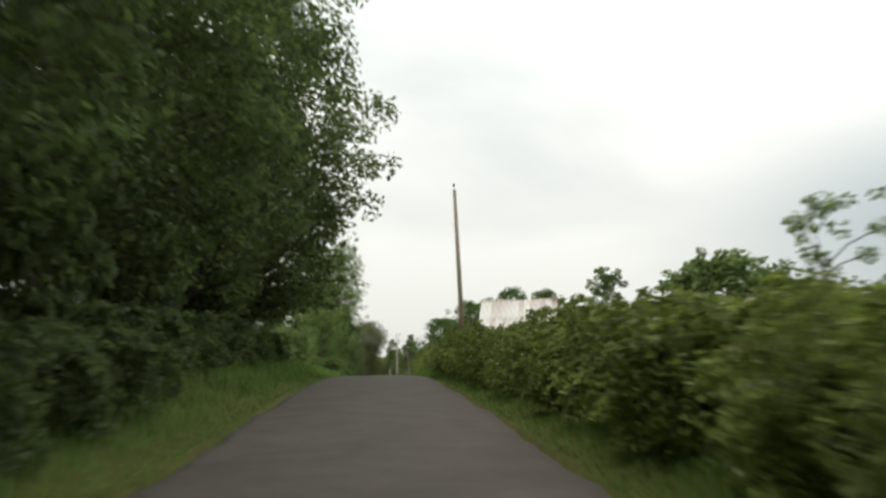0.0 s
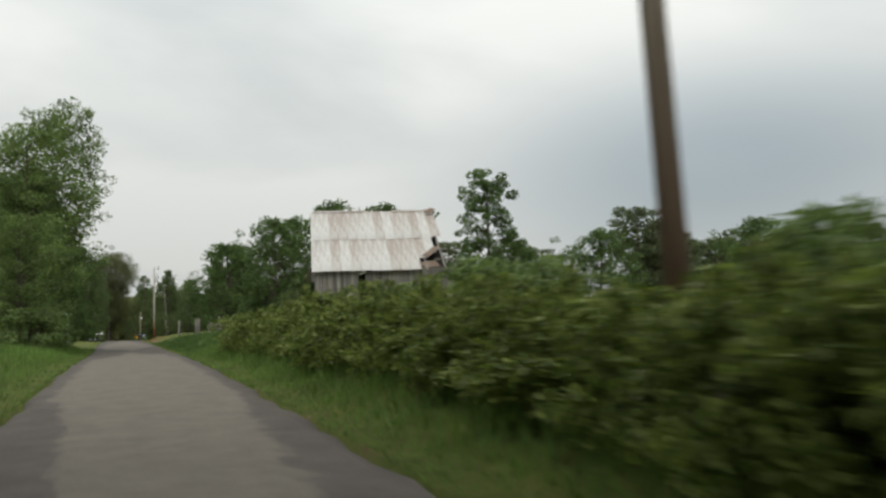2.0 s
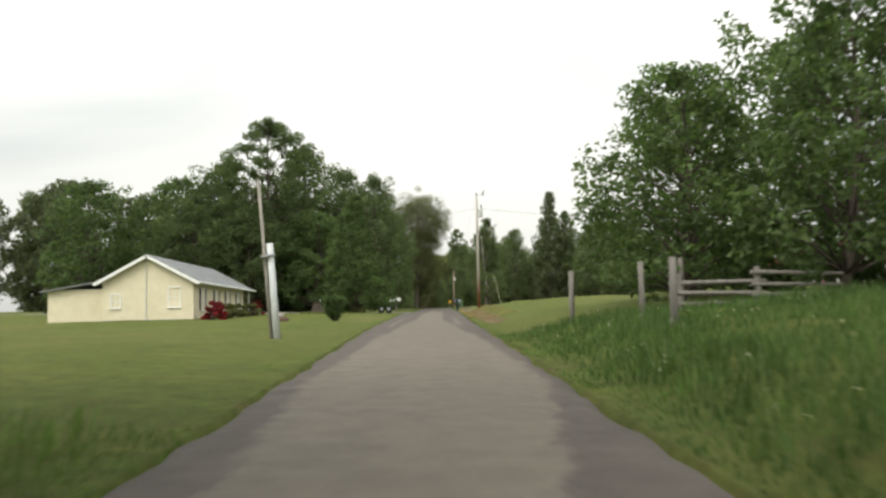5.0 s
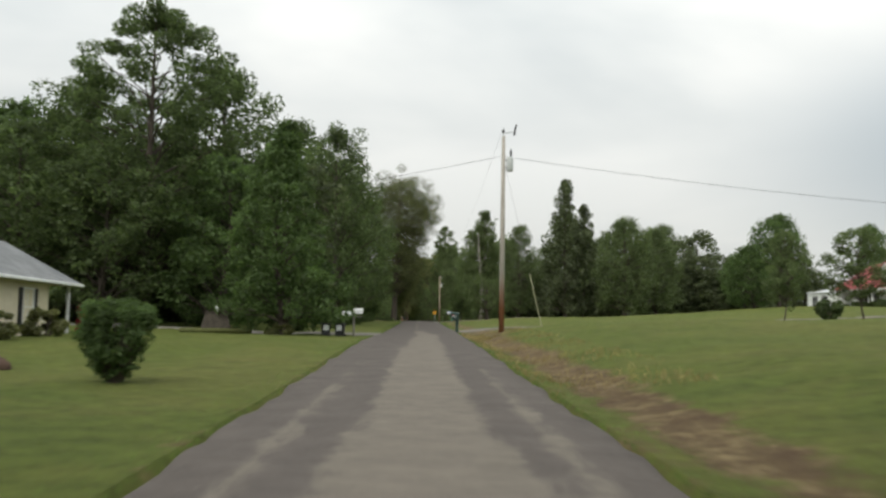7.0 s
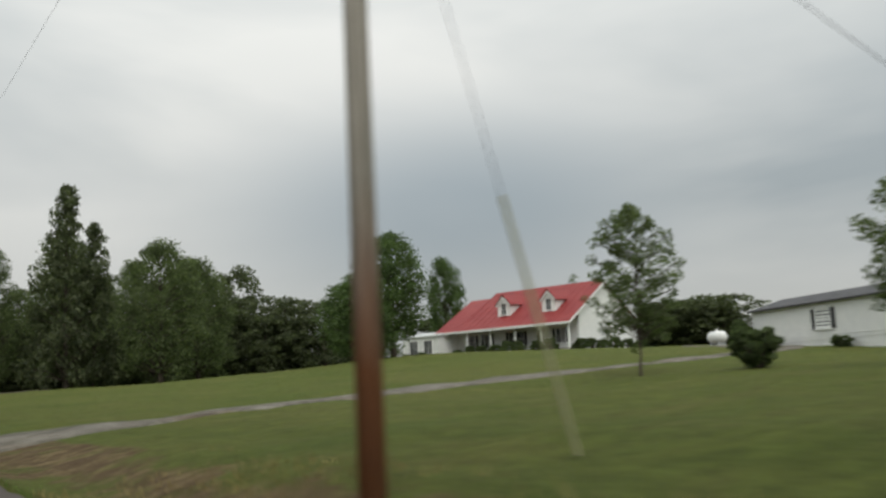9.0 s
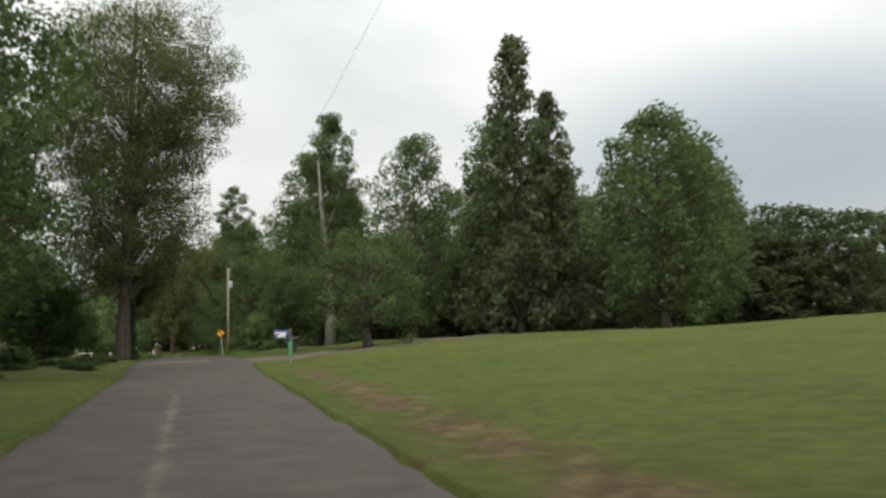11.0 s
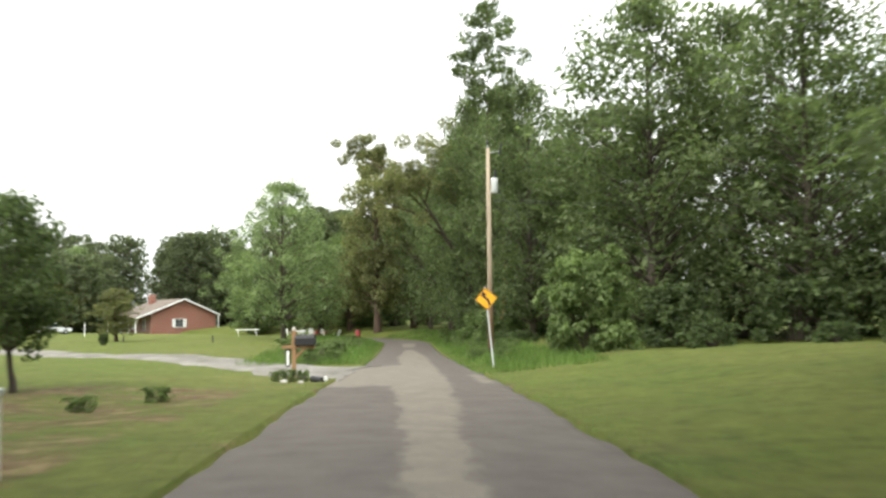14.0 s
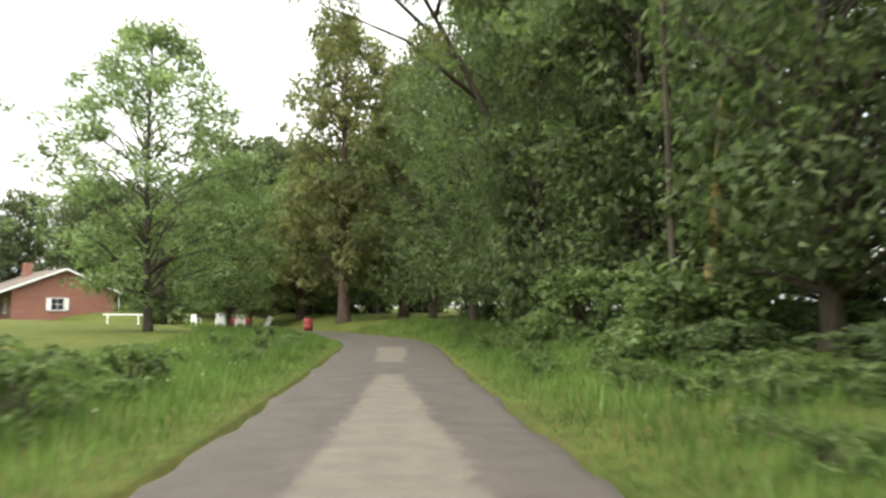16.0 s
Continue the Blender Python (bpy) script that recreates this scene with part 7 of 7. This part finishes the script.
part("limb", tube([(-2.6, -1.8, 11), (-1.9, -2.5, 13.5), (-2.4, -3.2, 16)], [0.08, 0.05, 0.015], 7), BARK_RED, over, smooth=True)
part("limb", tube([(-1.9, -1.4, 9.8), (-4.6, 0.2, 12.9), (-8.0, 2.0, 15.9)], [0.09, 0.06, 0.015], 7), BARK_RED, over, smooth=True)
cen = np.array([(-4.0, -2.6, 14.5), (-6.2, -2.4, 11.4), (-2.4, -3.2, 15.6), (-5.0, -2.0, 12.5), (-3.0, -2.4, 13.2), (-1.0, -1.0, 12.5)])
cen = np.concatenate([cen + rng.normal(size=cen.shape) * 0.9 * k + np.array([0.5 * k, 0.2 * k, -0.5 * k]) for k in (0.4, 0.8, 1.2, 1.6, 2.0, 2.4)])
v, q = leaf_cloud(rng, cen, np.full(len(cen), 0.85), 13000, 0.09)
obj("crown", raw_mesh("crown", v, q), LEAF_OLIVE, over)
cen = np.array([(-8.1, 2.0, 16.0)]) + rng.normal(size=(16, 3)) * np.array([1.1, 1.0, 1.0])
v, q = leaf_cloud(rng, cen, np.full(16, 0.55), 4200, 0.09)
obj("crown", raw_mesh("crown", v, q), LEAF_OLIVE, over)
cen = np.array([(0.7 - 0.12 * k, -0.06 * k, 0.4 + 0.7 * k) for k in range(10)])
v, q = leaf_cloud(rng, cen, np.linspace(0.75, 0.3, 10), 4200, 0.085)
obj("ivy_leaves", raw_mesh("ivy_leaves", v, q), LEAF_WOOD, over)

vine = thing("vine_clad_trunk", turn_m(6.35, 351.0, gz(6.35, 351.0), 0), "broken trunk smothered in yellow-green creeper", "tree")
part("trunk", tube([(0, 0, -0.4), (0.05, 0, 1.6), (0.22, 0.05, 3.4), (0.3, 0, 5.0)], [0.17, 0.14, 0.11, 0.05], 9), ROTTEN_WOOD, vine, smooth=True)
cen = np.array([(0.05 * k + 0.22 * math.sin(k * 1.9), 0.2 * math.cos(k * 2.3), 0.3 + 0.36 * k) for k in range(14)] + [(-0.9 + 0.14 * k, 0.25 * math.sin(k * 3.1), 0.45 + 0.3 * math.sin(k * 1.3)) for k in range(12)])
v, q = leaf_cloud(rng, cen, np.concatenate([np.linspace(0.55, 0.3, 14), np.full(12, 0.42)]), 3800, 0.085)
obj("creeper", raw_mesh("creeper", v, q), LEAF_LIGHT, vine, "yellow-green creeper leaves")

# ---- grass ----
GRASS = leafy("grass_blades", (0.077, 0.140, 0.030), (0.150, 0.231, 0.062), 0.42)

MEADOW = leafy("meadow_blades", (0.050, 0.098, 0.026), (0.105, 0.168, 0.050), 0.42)
STRAW = leafy("dry_grass_blades", (0.20, 0.145, 0.062), (0.36, 0.28, 0.14), 0.4)


def grass(name, label, rng, x, y, h, w, mat=GRASS):
    """Bent blades at the given places: one mesh."""
    n = len(x)
    z = ground_z(x, y) - 0.03
    a = rng.uniform(0, 2 * math.pi, n)
    d = np.stack([np.cos(a), np.sin(a), np.zeros(n)], -1)
    bend = rng.normal(size=(n, 3)) * np.array([0.35, 0.35, 0]) * h[:, None]
    base = np.stack([x, y, z], -1)
    midp = base + bend * 0.25 + np.array([0, 0, 0.6]) * h[:, None]
    tip = base + bend + np.array([0, 0, 1.0]) * h[:, None]
    ww = w[:, None]
    v = np.stack([base - d * ww, base + d * ww, midp + d * ww * 0.7, midp - d * ww * 0.7, tip, tip], 1)
    verts = v[:, :5].reshape(-1, 3)
    i = np.arange(n)[:, None] * 5
    tris = np.concatenate([i + np.array([0, 1, 2]), i + np.array([0, 2, 3]), i + np.array([3, 2, 4])])
    return tagged(obj(name, raw_mesh(name, verts, tris), mat), label, "grass", kind="stuff")


rng = np.random.default_rng(81)


def strip(n, y0, y1, d0, d1, side):
    y = rng.uniform(y0, y1, n)
    d = d0 + (d1 - d0) * rng.uniform(0, 1, n) ** 1.3
    return road_x(y) + side * d, y


xa, ya = strip(9000, 1, 40, 2.2, 3.2, 1)
xa2, ya2 = strip(14000, 38, 92, 2.2, 4.4, 1)
xc, yc = strip(30000, 1, 116, 2.2, 6.5, -1)
xd, yd = strip(24000, 334, 392, 2.1, 8, -1)
xe, ye = strip(24000, 322, 392, 2.1, 6.5, 1)
X, Y = np.concatenate([xa, xa2, xc, xd, xe]), np.concatenate([ya, ya2, yc, yd, ye])
grow = np.clip((np.abs(X - road_x(Y)) - lane_half(Y)) / 1.2, 0.25, 1)
grass("tall_grass", "tall rough grass on the verges", rng, X, Y, rng.uniform(0.16, 0.5, len(X)) * grow, rng.uniform(0.006, 0.014, len(X)))
X, Y = strip(42000, 84, 137, 2.45, 14, 1)
grow = np.clip((np.abs(X - road_x(Y)) - lane_half(Y)) / 1.2, 0.25, 1) * (0.75 + 0.35 * np.sin(X * 0.9 + Y * 0.35) * np.sin(Y * 0.5 - X * 0.4))
grass("meadow_grass", "dark green uncut meadow grass beside the barn", rng, X, Y, rng.uniform(0.2, 0.6, len(X)) * grow, rng.uniform(0.008, 0.017, len(X)), MEADOW)
xa, ya = strip(12000, 112, 330, 2.42, 3.2, -1)
xb, yb = strip(12000, 137, 330, 2.42, 3.2, 1)
X, Y = np.concatenate([xa, xb]), np.concatenate([ya, yb])
on_drive = ((X < 0) & (Y > 317) & (Y < 334)) | ((X < 0) & (Y > 192) & (Y < 200)) | ((X > 0) & (Y > 208.5) & (Y < 217.5)) | ((X > 0) & (Y > 269) & (Y < 279))
X, Y = X[~on_drive], Y[~on_drive]
grass("short_grass", "short grass along the edge of the lawns", rng, X, Y, rng.uniform(0.03, 0.08, len(X)), rng.uniform(0.004, 0.008, len(X)))
xa, ya = strip(9000, 160, 200, 2.5, 5.5, 1)
keep = rng.uniform(0, 1, len(xa)) < 0.5 + 0.5 * np.sin(ya * 0.9 + xa * 1.7)
xb, yb = strip(3500, 188.5, 197.5, 2.45, 3.6, 1)
X, Y = np.concatenate([xa[keep], xb]), np.concatenate([ya[keep], yb])
grass("dry_grass", "straw-coloured dry grass on the roadside bank", rng, X, Y, rng.uniform(0.06, 0.20, len(X)), rng.uniform(0.005, 0.011, len(X)), STRAW)
# small white flower heads in the rough grass
xf, yf = strip(420, 92, 136, 3.2, 11, 1)
xg, yg = strip(120, 336, 372, 3.0, 6, -1)
xf, yf = np.concatenate([xf, xg]), np.concatenate([yf, yg])
heads = np.stack([xf, yf, ground_z(xf, yf) + rng.uniform(0.25, 0.45, len(xf))], -1)
v, q = leaf_cloud(rng, heads, np.full(len(xf), 0.03), 700, 0.022)
tagged(obj("wild_flowers", raw_mesh("wild_flowers", v, q), PETAL), "small white wild flowers in the rough grass", "flowers", kind="stuff")

# ---- clutter on the lawns past the bend sign ----
RED_PAINT = speckled("faded_red_paint", (0.20, 0.03, 0.03), (0.30, 0.05, 0.045), 3, 40, 0.6)


def garden_chair(x, y, turn):
    t = thing("garden_chair", turn_m(x, y, gz(x, y), turn), "white plastic garden chair on the lawn", "chair", "garden chairs")
    part("seat", box(-0.27, 0.27, -0.25, 0.25, 0.40, 0.44, 0.015), WHITE_PAINT, t)
    for k in range(5):
        part("back_slat", box(-0.25 + 0.105 * k, -0.17 + 0.105 * k, 0.23, 0.26, 0.46, 0.92, 0.006), WHITE_PAINT, t)
    part("back_rail", box(-0.27, 0.27, 0.225, 0.265, 0.86, 0.94, 0.01), WHITE_PAINT, t)
    for sx in (-0.25, 0.25):
        part("arm", box(sx - 0.03, sx + 0.03, -0.25, 0.26, 0.62, 0.66, 0.01), WHITE_PAINT, t)
        for sy in (-0.23, 0.23):
            part("leg", box(sx - 0.025, sx + 0.025, sy - 0.025, sy + 0.025, -0.05, 0.62, 0.006), WHITE_PAINT, t)
    return t


for cx, cy, ct in ((-9.5, 388.2, 160), (-8.6, 389.0, 200), (-13.6, 400.4, 150), (-12.0, 400.9, 210)):
    garden_chair(cx, cy, ct)
barrow = thing("garden_cart", turn_m(-8.9, 390.6, gz(-8.9, 390.6), 20), "faded red garden cart on the lawn", "cart")
part("tray", box(-0.6, 0.6, -0.35, 0.35, 0.32, 0.7, 0.04), RED_PAINT, barrow)
for sx in (-0.4, 0.4):
    for sy in (-0.38, 0.38):
        part("wheel", tube([(sx, sy - 0.04, 0.17), (sx, sy + 0.04, 0.17)], [0.18, 0.18], 12), DARK_PAINT, barrow)
part("handle", tube([(0.6, 0, 0.4), (1.1, 0, 0.75), (1.3, 0, 0.85)], [0.02, 0.02, 0.02], 6), DARK_PAINT, barrow)
rbin = thing("red_barrel", turn_m(-5.0, 393.5, gz(-5.0, 393.5), 0), "dark red barrel beside a tree trunk", "barrel")
part("drum", tube([(0, 0, -0.05), (0, 0, 0.28), (0, 0, 0.3), (0, 0, 0.32), (0, 0, 0.6), (0, 0, 0.9)], [0.29, 0.29, 0.31, 0.29, 0.29, 0.29], 16), RED_PAINT, rbin, smooth=True)
part("rim", tube([(0, 0, 0.88), (0, 0, 0.93)], [0.305, 0.305], 16), DARK_PAINT, rbin)
board = thing("leaning_board", turn_m(-6.8, 386.0, gz(-6.8, 386.0), 12) @ Euler((0, radians(24), 0)).to_matrix().to_4x4(), "white board leaning on a stake in the grass", "board")
part("panel", box(-0.14, 0.14, -0.02, 0.02, -0.05, 0.95, 0.008), WHITE_PAINT, board)
part("stake", box(-0.03, 0.03, 0.02, 0.06, -0.3, 0.7), BOARD, board)
yard = thing("white_rail", turn_m(-17.6, 396.5, gz(-17.6, 396.5), 4), "low white rail on two posts in the lawn", "rail")
part("bar", box(-1.3, 1.3, -0.04, 0.04, 0.62, 0.72, 0.01), WHITE_PAINT, yard)
for sx in (-1.0, 1.0):
    part("post", box(sx - 0.04, sx + 0.04, -0.04, 0.04, -0.3, 0.62, 0.008), WHITE_PAINT, yard)


def lawn_stake(x, y, h, mat, label):
    t = thing("lawn_post", turn_m(x, y, gz(x, y), 0), label, "post", "posts on the lawn")
    part("stake", tube([(0, 0, -0.3), (0, 0, h * 0.6), (0, 0, h)], [0.06, 0.055, 0.045], 8), mat, t)
    part("cap", tube([(0, 0, h), (0, 0, h + 0.05)], [0.07, 0.05], 8), mat, t)


lawn_stake(-36.5, 399.0, 1.5, WHITE_PAINT, "white post at the edge of the lawn")
lawn_stake(-15.6, 368.0, 0.5, DARK_PAINT, "short dark post in the lawn")
lawn_stake(-24.0, 372.0, 0.5, DARK_PAINT, "short dark post in the lawn")

# white car parked beside the brick house
CAR_PAINT = speckled("white_car_paint", (0.66, 0.67, 0.68), (0.74, 0.75, 0.76), 1.5, 30, 0.25, 0.03, 0.001)
car = thing("parked_car", turn_m(-45.0, 412.0, gz(-45.0, 412.0), 35), "white saloon car parked on the far lawn", "car")
bm = prism([(-2.2, 0.35), (2.2, 0.35), (2.25, 0.62), (2.1, 0.82), (1.2, 0.92), (-1.5, 0.95), (-2.15, 0.88), (-2.28, 0.6)], -0.85, 0.85)
bmesh.ops.bevel(bm, geom=bm.edges[:], offset=0.06, segments=2, affect="EDGES")
part("body", bm, CAR_PAINT, car, smooth=False)
bm = prism([(-1.6, 0.92), (1.0, 0.9), (0.35, 1.4), (-1.0, 1.42)], -0.74, 0.74)
bmesh.ops.bevel(bm, geom=bm.edges[:], offset=0.05, segments=2, affect="EDGES")
part("cabin", bm, DARK_GLASS, car)
part("roof", box(-0.98, 0.32, -0.7, 0.7, 1.40, 1.46, 0.03), CAR_PAINT, car)
for sx in (-1.35, 1.4):
    for sy in (-0.82, 0.82):
        wheel = part("wheel", tube([(sx, sy - 0.1, 0.31), (sx, sy + 0.1, 0.31)], [0.31, 0.31], 18), DARK_PAINT, car)
        part("rim", tube([(sx, sy - 0.11, 0.31), (sx, sy + 0.11, 0.31)], [0.18, 0.18], 12), METAL_GREY, wheel)
